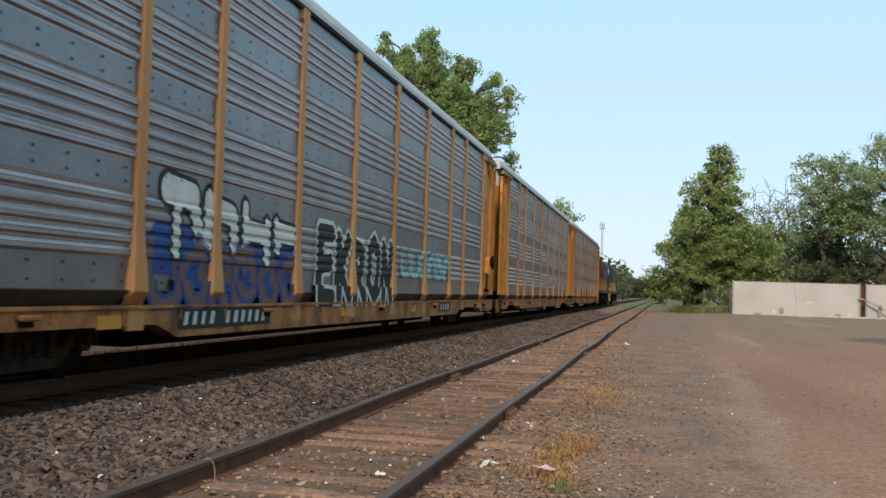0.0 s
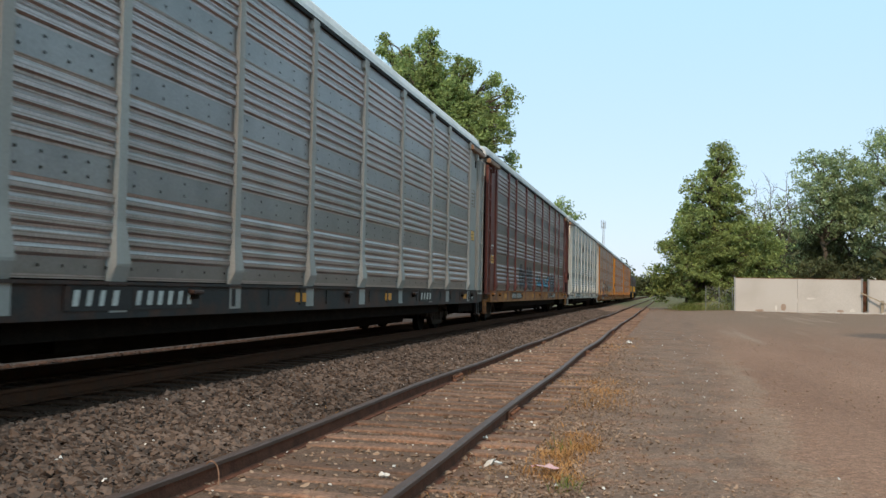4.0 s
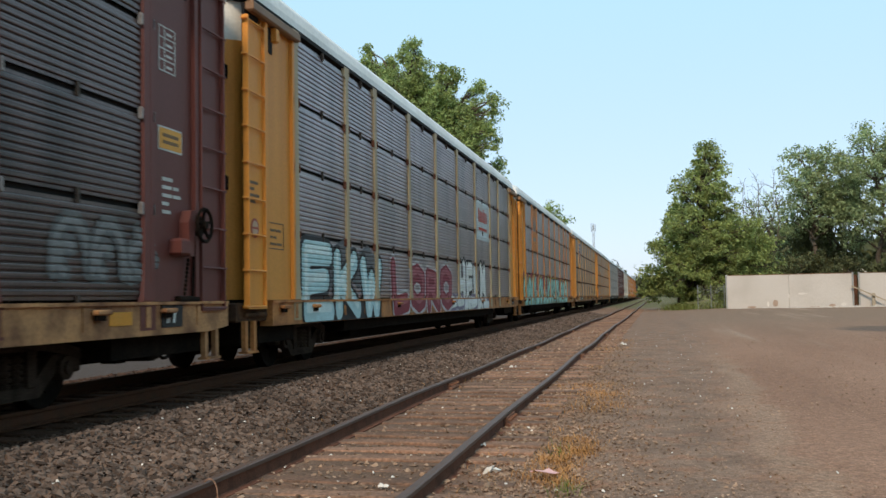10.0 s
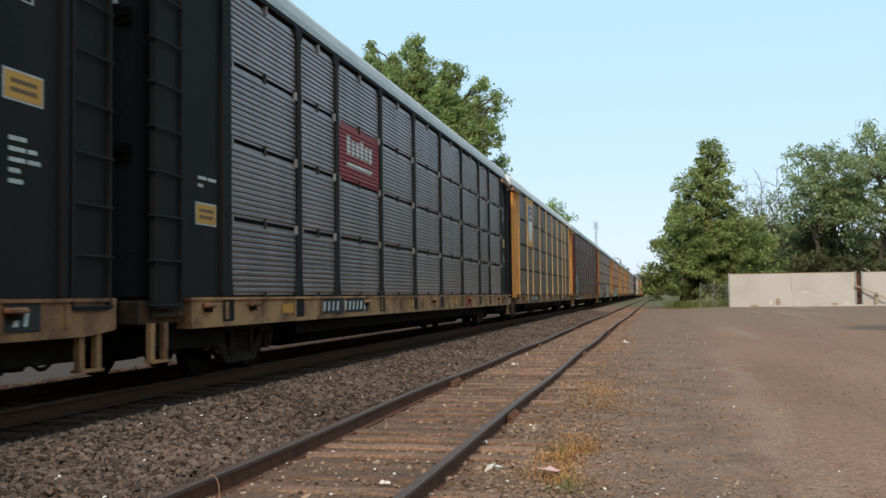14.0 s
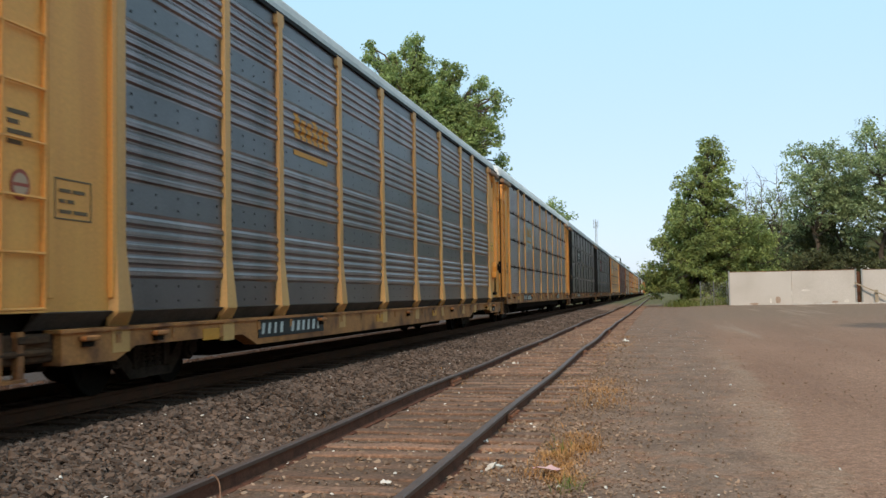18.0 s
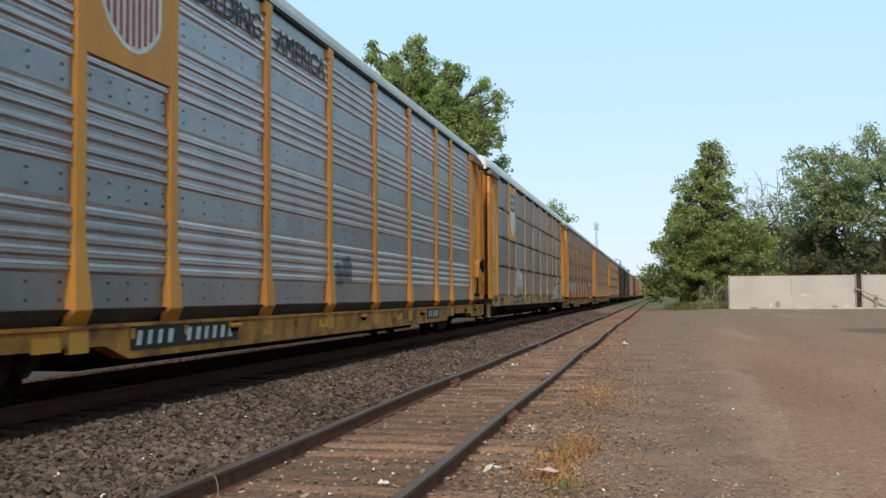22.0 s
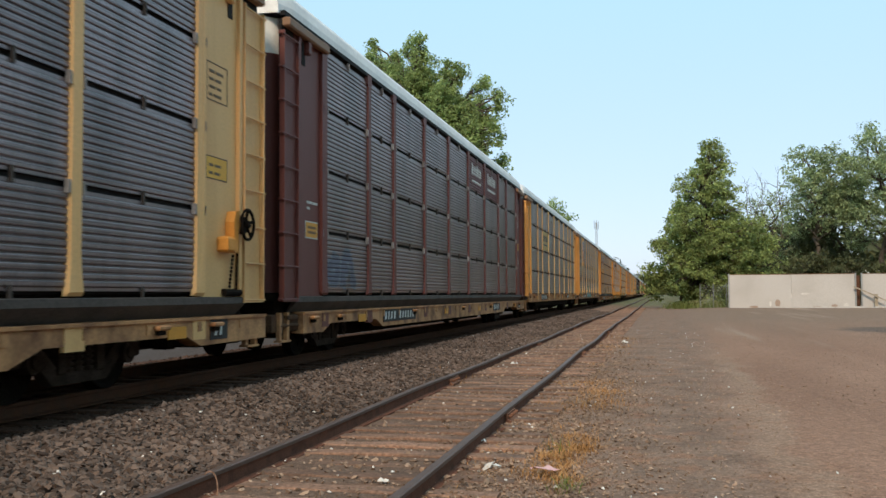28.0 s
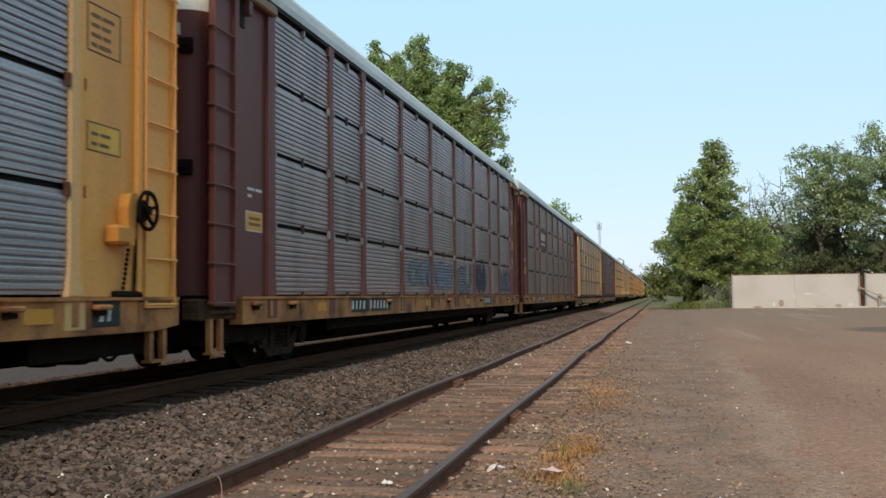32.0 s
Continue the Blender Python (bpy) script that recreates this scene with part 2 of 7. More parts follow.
def ground_material():
    m = bpy.data.materials.new("gravel_and_dirt")
    m.use_nodes = True
    n, l = m.node_tree.nodes, m.node_tree.links
    b = n["Principled BSDF"]
    b.inputs["Roughness"].default_value, b.inputs["Specular IOR Level"].default_value = 0.95, 0.15
    tc = n.new("ShaderNodeTexCoord")
    sep = n.new("ShaderNodeSeparateXYZ")
    l.new(tc.outputs["Object"], sep.inputs[0])

    def noise_tex(scale, detail=4, stretch=None):
        t = n.new("ShaderNodeTexNoise")
        t.inputs["Scale"].default_value, t.inputs["Detail"].default_value = scale, detail
        if stretch:
            mp = n.new("ShaderNodeMapping")
            mp.inputs["Scale"].default_value = stretch
            l.new(tc.outputs["Object"], mp.inputs[0])
            l.new(mp.outputs[0], t.inputs["Vector"])
        else:
            l.new(tc.outputs["Object"], t.inputs["Vector"])
        return t.outputs[0]

    def mapped(src, a, c, lo=0.0, hi=1.0):
        r = n.new("ShaderNodeMapRange")
        for name, v in (("From Min", a), ("From Max", c), ("To Min", lo), ("To Max", hi)):
            r.inputs[name].default_value = v
        l.new(src, r.inputs[0])
        return r.outputs[0]

    def blend(fac, a, c):
        x = n.new("ShaderNodeMix")
        x.data_type = "RGBA"
        l.new(fac, x.inputs[0])
        for slot, v in ((6, a), (7, c)):
            if isinstance(v, tuple):
                x.inputs[slot].default_value = (*v, 1)
            else:
                l.new(v, x.inputs[slot])
        return x.outputs[2]

    def math_node(op, a, c):
        x = n.new("ShaderNodeMath")
        x.operation = op
        for i, v in ((0, a), (1, c)):
            if isinstance(v, float):
                x.inputs[i].default_value = v
            else:
                l.new(v, x.inputs[i])
        return x.outputs[0]

    wob = math_node("MULTIPLY", noise_tex(0.6, 5), 1.6)
    along = math_node("MULTIPLY", sep.outputs[1], 0.02)
    edge = math_node("SUBTRACT", math_node("ADD", sep.outputs[0], wob), along)
    lot = mapped(edge, 1.1, 2.0)
    rut = math_node("ABSOLUTE", math_node("SUBTRACT", edge, 1.75), 0.0)
    stripes = noise_tex(0.55, 5, (1.0, 0.16, 1.0))
    red = blend(mapped(stripes, 0.38, 0.66), (0.232, 0.134, 0.093), (0.292, 0.174, 0.122))
    grey = blend(mapped(noise_tex(1.3), 0.4, 0.65), (0.235, 0.158, 0.118), (0.165, 0.11, 0.082))
    far = mapped(sep.outputs[1], 26.0, 55.0)
    greyfar = blend(far, red, (0.215, 0.144, 0.104))
    dusty = mapped(noise_tex(0.8, 3, (1.0, 0.05, 1.0)), 0.56, 0.72)
    greyfar = blend(dusty, greyfar, (0.30, 0.215, 0.16))
    col = blend(lot, grey, greyfar)
    fade = mapped(sep.outputs[1], 20.0, 34.0, 0.35, 0.0)
    col = blend(math_node("MULTIPLY", mapped(rut, 0.1, 0.3, 1.0, 0.0), fade), col, (0.33, 0.235, 0.17))
    blotch = mapped(noise_tex(2.4, 6), 0.53, 0.62)
    col = blend(math_node("MULTIPLY", blotch, mapped(edge, 0.6, 2.4, 0.75, 0.12)), col, (0.255, 0.135, 0.085))
    # darker ragged-edged ellipse on the far part of the lot
    dx = math_node("MULTIPLY", math_node("SUBTRACT", sep.outputs[0], 8.6), 0.36)
    dy = math_node("MULTIPLY", math_node("SUBTRACT", sep.outputs[1], 39.0), 0.26)
    dark_patch = math_node("ADD", math_node("ADD", math_node("MULTIPLY", dx, dx), math_node("MULTIPLY", dy, dy)), math_node("MULTIPLY", noise_tex(0.9, 4), 0.9))
    col = blend(mapped(dark_patch, 0.75, 1.25, 0.75, 0.0), col, (0.10, 0.078, 0.066))
    between = math_node("MULTIPLY", mapped(sep.outputs[0], -3.9, -3.5), mapped(sep.outputs[0], -1.6, -1.2, 1.0, 0.0))
    col = blend(math_node("MULTIPLY", between, 0.6), col, (0.10, 0.064, 0.046))
    # oily ballast bed, with the train's shade put into its colour as well
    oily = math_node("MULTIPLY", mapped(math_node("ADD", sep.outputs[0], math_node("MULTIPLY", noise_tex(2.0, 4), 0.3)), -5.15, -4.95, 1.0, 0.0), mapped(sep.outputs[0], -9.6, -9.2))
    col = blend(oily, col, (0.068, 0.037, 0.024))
    # ground beyond the train, darkened in colour for the gloom under the cars
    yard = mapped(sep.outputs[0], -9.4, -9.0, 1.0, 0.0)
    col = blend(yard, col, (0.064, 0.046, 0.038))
    bank = mapped(sep.outputs[0], -60.0, -14.0, 1.0, 0.0)
    col = blend(bank, col, (0.112, 0.128, 0.053))
    wild = mapped(sep.outputs[1], 100.0, 125.0)
    col = blend(wild, col, (0.128, 0.12, 0.063))
    pebble = n.new("ShaderNodeTexVoronoi")
    pebble.inputs["Scale"].default_value = 24
    l.new(tc.outputs["Object"], pebble.inputs["Vector"])
    bright = math_node("MULTIPLY", mapped(noise_tex(70, 3), 0.3, 0.7, 0.62, 1.38), mapped(pebble.outputs["Color"], 0.0, 1.0, 0.74, 1.28))
    hsv = n.new("ShaderNodeHueSaturation")
    l.new(col, hsv.inputs["Color"])
    l.new(bright, hsv.inputs["Value"])
    l.new(hsv.outputs[0], b.inputs["Base Color"])
    bp = n.new("ShaderNodeBump")
    bp.inputs["Strength"].default_value, bp.inputs["Distance"].default_value = 0.7, 0.02
    l.new(math_node("ADD", noise_tex(26, 5), math_node("MULTIPLY", pebble.outputs["Distance"], -0.8)), bp.inputs["Height"])
    l.new(bp.outputs[0], b.inputs["Normal"])
    return m


GROUND = ground_material()


def build_ground():
    xs = [-2600, -900, -300, -120, -60, -30, -16] + [x * 0.5 for x in range(-31, -7)] + [x * 0.35 for x in range(-10, 36)] + \
         [13, 14, 16, 18, 21, 25, 30, 40, 60, 100, 200, 500, 1200, 2600]
    ys = [-2600, -900, -300, -100, -40, -15, -5] + [y * 0.5 for y in range(-4, 60)] + [30 + y * 1.5 for y in range(0, 54)] + \
         [115, 125, 140, 170, 220, 300, 450, 700, 1100, 1700, 2700]
    g = Geo()
    for y in ys:
        for x in xs:
            near = 1 if abs(x) < 40 and -10 < y < 130 else 0
            bump = noise.noise((x * 0.45, y * 0.3, 0.3)) * 0.03 * near if x > -1.0 else 0
            g.v.append((x, y, (bed(x) if x < 0 else 0) + rise(x, y) + bump - 0.004))
    w = len(xs)
    for j in range(len(ys) - 1):
        for i in range(w - 1):
            g.f.append((j * w + i, j * w + i + 1, (j + 1) * w + i + 1, (j + 1) * w + i))
            g.m.append(0)
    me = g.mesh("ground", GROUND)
    for p in me.polygons:
        p.use_smooth = True
    tagged(new("ground", me), "brown dirt and gravel lot beside the tracks", "ground", kind="structure")


build_ground()


def rail_profile(x, ztop):
    h = 0.165
    return [(x - 0.07, ztop - h), (x + 0.07, ztop - h), (x + 0.07, ztop - h + 0.014), (x + 0.011, ztop - h + 0.03), (x + 0.009, ztop - 0.045),
            (x + 0.035, ztop - 0.036), (x + 0.036, ztop - 0.008), (x + 0.028, ztop), (x - 0.028, ztop), (x - 0.036, ztop - 0.008),
            (x - 0.035, ztop - 0.036), (x - 0.009, ztop - 0.045), (x - 0.011, ztop - h + 0.03), (x - 0.07, ztop - h + 0.014)]


def make_rail(parent, x, ztop, ys, wander, name="rail", steel=RUST):
    """A rail as one swept section; the siding's rails wander a little, as old track does."""
    g = Geo()
    prof = rail_profile(0, 0)
    n = len(prof)
    for y in ys:
        dx, dz = wander(y)
        g.v += [(x + dx + p, y, ztop + dz + q) for p, q in prof]
    for j in range(len(ys) - 1):
        for i in range(n):
            a, c = j * n + i, j * n + (i + 1) % n
            g.f.append((a, c, c + n, a + n))
            g.m.append(1 if i in (5, 6, 7, 8, 9) else 0)
    g.f += [tuple(range(n - 1, -1, -1)), tuple(range((len(ys) - 1) * n, len(ys) * n))]
    g.m += [0, 0]
    return part(name, fixed(g.mesh(name, steel, RAILTOP if steel is RUST else steel)), parent)


def tie_mesh(length, name, mat, seed):
    r = random.Random(seed)
    g = Geo()
    h, w, t = length / 2, 0.115, 0.16
    ny = 6
    for i in range(ny + 1):
        x = -h + length * i / ny
        a, c = r.uniform(-0.012, 0.012), r.uniform(-0.014, 0.006)
        g.v += [(x, -w + a, -t), (x, w + a, -t), (x, w + a - 0.004, c - 0.012), (x, w + a - 0.02, c), (x, -w + a + 0.02, c), (x, -w + a + 0.004, c - 0.012)]
    for i in range(ny):
        for k in range(6):
            a, c = i * 6 + k, i * 6 + (k + 1) % 6
            g.f.append((a, c, c + 6, a + 6))
            g.m.append(0)
    g.f += [tuple(range(5, -1, -1)), tuple(range(ny * 6, ny * 6 + 6))]
    g.m += [0, 0]
    return fixed(g.mesh(name, mat))


def side_wander(side):
    def wander(y):
        near = 1 if -5 < y < 140 else 0
        dx = 0.02 * math.sin(y * 0.21 + side) + 0.035 * math.sin(y * 0.083 + 1.3) + (0.02 * math.sin((y - 26) * 0.5) * math.exp(-((y - 28) / 7) ** 2) if side else 0)
        dz = 0.02 * math.sin(y * 0.17 + 2 * side) + 0.012 * math.sin(y * 0.6 + side)
        return dx * near, dz * near
    return wander


def build_tracks():
    siding = thing("siding_track", pose(0, 0, 0), "old siding with brown rusty rails on weathered ties sunk in dirt", "railway track", kind="structure")
    ys = [-400, -150, -40] + [y * 1.0 for y in range(-20, 140)] + [145, 160, 200, 300, 500, 900]
    make_rail(siding, SIDE_X - HALF, SIDE_Z, ys, side_wander(0))
    make_rail(siding, SIDE_X + HALF, SIDE_Z, ys, side_wander(1))
    ties = [tie_mesh(2.6, "tie", TIE, s) for s in range(6)]
    r = random.Random(4)
    y = -5.0
    count = 0
    while count < 205:
        at = pose(SIDE_X + r.uniform(-0.07, 0.07), y, r.uniform(0.012, 0.04), r.uniform(-1, 1), 0, r.uniform(-2.0, 2.0))
        part("tie", ties[r.randrange(6)], siding, at=at)
        y += 0.52 + r.uniform(-0.05, 0.05)
        count += 1
    plate = Geo()
    plate.box(-0.09, 0.09, -0.17, 0.17, 0.0, 0.016)
    for sx in (-0.085, 0.085):
        for sy in (-0.1, 0.1):
            plate.box(sx - 0.012, sx + 0.012, sy - 0.014, sy + 0.014, 0.01, 0.045)
    bar = Geo()
    for s in (-1, 1):
        bar.prism([(s * 0.010, -0.045), (s * 0.050, -0.052), (s * 0.045, -0.105), (s * 0.092, -0.128), (s * 0.092, -0.150), (s * 0.010, -0.14)], 1, -0.31, 0.31)
    for i in range(4):
        bar.tube((-0.085, -0.24 + i * 0.16, -0.08), (0.085, -0.24 + i * 0.16, -0.08), 0.018, sides=6)
    bar_me = fixed(bar.mesh("joint_bar", JOINT))
    for sx, sd, first in ((SIDE_X - HALF, 0, 15.4), (SIDE_X + HALF, 1, 11.2)):
        for k in range(9):
            yy = first + k * 11.9
            dx, dz = side_wander(sd)(yy)
            part("joint_bar", bar_me, siding, at=pose(sx + dx, yy, SIDE_Z + dz))
    main = thing("main_track", pose(0, 0, 0), "main line of steel rails on dark oily ties", "railway track", kind="structure")
    ys = [-900, -300, -60, -20, 0, 20, 40, 80, 160, 300, 600, 1100, 2000]
    for sx in (-HALF, HALF):
        make_rail(main, MAIN_X + sx, MAIN_Z, ys, lambda y: (0, 0), steel=MAINRUST)
    ties = [tie_mesh(2.6, "tie", DARKTIE, 20 + s) for s in range(4)]
    for i in range(134):
        part("tie", ties[r.randrange(4)], main, at=pose(MAIN_X + r.uniform(-0.04, 0.04), -5.28 + i * 0.52 + r.uniform(-0.03, 0.03), MAIN_Z - 0.17, 0, 0, r.uniform(-1, 1)))
    far = Geo()
    for i in range(1200):
        yy = 64.4 + i * 0.52
        far.box(MAIN_X - 1.3, MAIN_X + 1.3, yy - 0.11, yy + 0.11, MAIN_Z - 0.3, MAIN_Z - 0.17)
    tagged(part("far_ties", far.mesh("far_ties", DARKTIE), main), kind="stuff")


build_tracks()


# ---- the auto rack cars ----
# grime tone, darkened further for the shade on the down-facing skirt
GRIME = material("grimy_shaded_skirt", (0.075, 0.06, 0.052), 0.8, 0.1, 0.25, 2, 30, (0.04, 0.033, 0.028), 0.7, 0.1)
SOILED = material("soiled_end_steel", (0.06, 0.034, 0.022), 0.9, 0, 0.3, 5, 40, (0.16, 0.075, 0.035), 0.5, 0.2, spec=0.1)
CAR = 28.3                                         # from car to car
LEN = 27.35                                        # of one body
POSTS = (2.0, 4.65, 6.55, 9.41, 12.27, 15.13, 17.99, 20.85, 22.75, 25.4)
POSTS_A = (2.0, 4.65, 6.55, 9.41, 12.22, 15.02, 17.82, 20.62, 22.5, 25.36)   # on the cars with banded panels
SIDE = 1.55                                        # half width over the panels
SILL0, SILL1, TOP = 0.71, 1.085, 5.31
DSILL = 0.80                                       # top of the sill on the low cars
MESHES = {}


def cached(key, build):
    if key not in MESHES:
        MESHES[key] = build()
    return MESHES[key]


def profile_rows(z0, z1, ridges, depth=0.019):
    """The corrugated section of a panel: (outwards, height) from bottom to top."""
    pts = [(0.0, z0)]
    lip = 0.035
    p = (z1 - z0 - 2 * lip) / ridges
    for i in range(ridges):
        a = z0 + lip + i * p
        pts += [(0.0, a), (depth * 0.85, a + p * 0.12), (depth, a + p * 0.24), (depth, a + p * 0.66), (depth * 0.85, a + p * 0.78), (0.0, a + p * 0.9)]
    pts.append((0.0, z1))
    return pts


BAND, RIDGE, FOOT = 0.345, 0.14, 1.30


def profile_full():
    """Type with plain bolted bands between groups of ridges, bottom to top."""
    z = FOOT
    pts = [(0.0, 0.955), (0.0, 1.14), (0.0, z)]
    for k in range(4):
        for i in range(5):
            pts += [(0.002, z + 0.005), (0.028, z + 0.03), (0.028, z + 0.08), (0.0, z + 0.12)]
            z += RIDGE
        if k < 3:
            pts.append((0.008, z + 0.02))
            z += BAND
            pts.append((0.0, z - 0.02))
    pts.append((0.0, TOP))
    return pts


ROWS_B = [(1.11 + k * 1.05, 1.11 + (k + 1) * 1.05 - 0.06) for k in range(4)]
FULL = profile_full()
PROF_B = [q for z0, z1 in ROWS_B for q in profile_rows(z0, z1, 12)]


def sheet(g, pts, y0, y1, x0=SIDE, push=0.0, slot=0, steps=1):
    k = len(g.v)
    n = len(pts)
    for s in range(steps + 1):
        y = y0 + (y1 - y0) * s / steps
        g.v += [(x0 + d + push, y, z) for d, z in pts]
    for s in range(steps):
        for i in range(n - 1):
            a = k + s * n + i
            g.f.append((a, a + n, a + n + 1, a + 1))
            g.m.append(slot)


def panel_b(width, row, mat):
    def build():
        z0, z1 = ROWS_B[row]
        g = Geo()
        sheet(g, profile_rows(0, z1 - z0, 12), 0, width, 0)
        g.box(-0.03, -0.008, 0, width, 0, z1 - z0)
        for y in (width * 0.5,):
            g.box(0.0, 0.03, y - 0.02, y + 0.02, -0.1, 0.05, 1)
        return g.mesh("panel", mat, GRIME)
    return cached(("b", round(width, 2), mat.name), build)


def panel_a(width, mat, band, deep):
    def build():
        g = Geo()
        sheet(g, FULL if deep else FULL[1:], 0, width, 0)
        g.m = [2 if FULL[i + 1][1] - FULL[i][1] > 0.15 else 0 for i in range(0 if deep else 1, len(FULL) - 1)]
        g.box(-0.03, -0.004, 0, width, 1.1, TOP)
        for k in range(4):
            z = FOOT - 0.15 + k * (5 * RIDGE + BAND) - (BAND - 0.15 if k else 0)
            for zz in (z + 0.1, z + BAND - 0.1) if k else ((z - 0.1, z + 0.07) if deep else (z + 0.07,)):
                for j in range(5):
                    y = width * (0.1 + 0.2 * j)
                    c = 0.015
                    g.poly([(0.014, y - c, zz - c), (0.014, y + c, zz - c), (0.014, y + c, zz + c), (0.014, y - c, zz + c)], 1)
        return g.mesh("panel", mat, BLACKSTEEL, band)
    return cached(("a", round(width, 2), mat.name, deep), build)


def post_mesh(mat, deep, slim=False):
    def build():
        g = Geo()
        w, o = 0.104, 0.052
        top = TOP + 0.06

        def ring(z, hw, out):
            return [(0.0, -hw, z), (out, -hw * 0.82, z), (out, hw * 0.82, z), (0.0, hw, z)]
        rings = [ring(1.06, 0.185, 0.03), ring(1.24, 0.18, 0.095), ring(1.27, 0.175, 0.098), ring(1.7, w + 0.01, o), ring(1.8, w, o), ring(top - 0.24, w, o), ring(top - 0.2, 0.17, o), ring(top - 0.02, 0.17, o), ring(top, 0.16, 0.03)]
        if deep:
            rings = [ring(0.785, 0.185, -0.06), ring(0.94, 0.18, 0.095), ring(0.957, 0.18, 0.1), ring(1.62, w + 0.01, o)] + rings[4:]
        if slim:
            rings = [ring(1.06, 0.15, 0.03), ring(1.10, 0.15, 0.06), ring(1.34, w + 0.01, o), ring(1.5, w, o)] + rings[5:]
        for r in rings:
            g.v += r
        for i in range(len(rings) - 1):
            for j in range(3):
                a = i * 4 + j
                g.f.append((a, a + 1, a + 5, a + 4))
                g.m.append(0)
        g.f.append((0, 3, 2, 1))
        g.m.append(0)
        g.box(0.0, 0.046, -0.17, 0.17, (SILL0 if not deep else 0.47) + 0.06, 1.06 if not deep else 0.79)
        return fixed(g.mesh("post", mat))
    return cached(("post", mat.name, deep, slim), build)


def bracket_mesh(mat):
    def build():
        g = Geo()
        g.box(0.0, 0.055, -0.018, 0.018, -0.06, 0.08, bevel=0.01)
        return g.mesh("bracket", mat)
    return cached(("bracket", mat.name), build)


def ladder_mesh(mat):
    """A deep pressed ladder: a back plate between two flanges, with round rungs that stand out past the car's end."""
    def build():
        g = Geo()
        g.box(0.0, 0.025, 0.0, 0.60, 0.985, 5.04)
        g.box(0.0, 0.085, -0.03, 0.0, 0.985, 5.06, bevel=0.006)
        g.box(0.0, 0.075, 0.60, 0.63, 0.985, 5.06, bevel=0.006)
        g.box(0.0, 0.075, -0.03, 0.63, 0.965, 0.985)
        for i in range(9):
            z = 1.0 + i * 0.5
            g.tube((0.068, -0.085, z), (0.068, 0.60, z), 0.015, sides=6)
            g.tube((0.068, -0.085, z), (0.02, -0.085, z), 0.015, sides=6)
            g.tube((0.02, -0.09, z), (0.02, -0.02, z), 0.02, sides=6)
        return g.mesh("ladder", mat)
    return cached(("ladder", mat.name), build)


def box_part(key, name, mat, x0, x1, y0, y1, z0, z1, bevel=0.0):
    def build():
        g = Geo()
        g.box(x0, x1, y0, y1, z0, z1, 0, bevel)
        return g.mesh(name, mat)
    return cached((key, mat.name), build)


def add_end_panel(car, mat, at, near, mirror, deep):
    m = -1 if mirror else 1
    p = part("end_panel", box_part(("endp", mirror, deep), "end_panel", mat, -0.04, 0.0, *sorted((0.64 * m, 1.93 * m)), 0.95 if deep else 1.09, 5.22), car, at=at)
    if not near:
        return
    for k, y in enumerate((0.76, 1.86)):
        part("upright", box_part(("upr", k, mirror), "upright", mat, 0.0, 0.055, y * m - 0.045, y * m + 0.045, 1.09, 5.15, 0.01), p)
    part("header", box_part(("hdr", mirror), "header", paint("eave", (0.22, 0.13, 0.075)), 0.0, 0.13, *sorted((0.12 * m, 1.99 * m)), 5.14, 5.29, 0.025), p, "rust-stained header")
    # near-black plate painted as the shade in the notch under the header
    part("hatch", box_part(("hatch", mirror), "hatch", SHADEBLACK, -0.01, 0.012, *sorted((0.95 * m, 1.09 * m)), 4.74, 5.12), p)
    part("gusset", box_part(("gusset", mirror), "gusset", mat, 0.0, 0.10, *sorted((1.04 * m, 1.16 * m)), 4.92, 5.14, 0.02), p)


def end_door_mesh(mat, top_mat):
    """The end of the body: tall folding doors between rounded corners, with the upper part in another paint."""
    def build():
        g = Geo()
        arc = [(1.03 + 0.47 * math.sin(radians(q * 9)), 0.49 - 0.47 * math.cos(radians(q * 9))) for q in range(11)]
        pts = [(-x, y) for x, y in reversed(arc)] + arc
        g.prism(pts, 2, 1.1, 4.75, 0)
        g.prism(pts, 2, 4.75, 5.3, 1)
        return fixed(g.mesh("end_door", mat, top_mat))
    return cached(("endd", mat.name, top_mat.name), build)


def roof_mesh(mat, up):
    def build():
        g = Geo()
        half = [(1.57, 5.33), (1.57, 5.47), (1.53, 5.60), (1.42, 5.70), (1.15, 5.755), (0.6, 5.79)]
        prof = half + [(-x, z) for x, z in reversed(half)]
        n = len(prof)
        stations = [(0.02, 0.72), (0.12, 0.86), (0.55, 1.0)]
        y = 0.56
        while y < LEN - 0.6:
            stations += [(y, 1.0), (y + 0.05, 1.012), (y + 0.12, 1.012), (y + 0.17, 1.0)]
            y += 1.18
        stations += [(LEN - 0.55, 1.0), (LEN - 0.12, 0.86), (LEN - 0.02, 0.72)]
        for y, k in stations:
            for x, z in prof:
                top = 5.33 + (z - 5.33) * k * up
                g.v.append((x * (1 if k >= 1 else 0.97), y, top))
        for s in range(len(stations) - 1):
            for i in range(n - 1):
                a = s * n + i
                g.f.append((a, a + n, a + n + 1, a + 1))
                g.m.append(0)
        g.f += [tuple(range(n)), tuple(range(len(g.v) - 1, len(g.v) - n - 1, -1))]
        g.m += [0, 0]
        return fixed(g.mesh("roof", mat))
    return cached(("roof", mat.name, up), build)


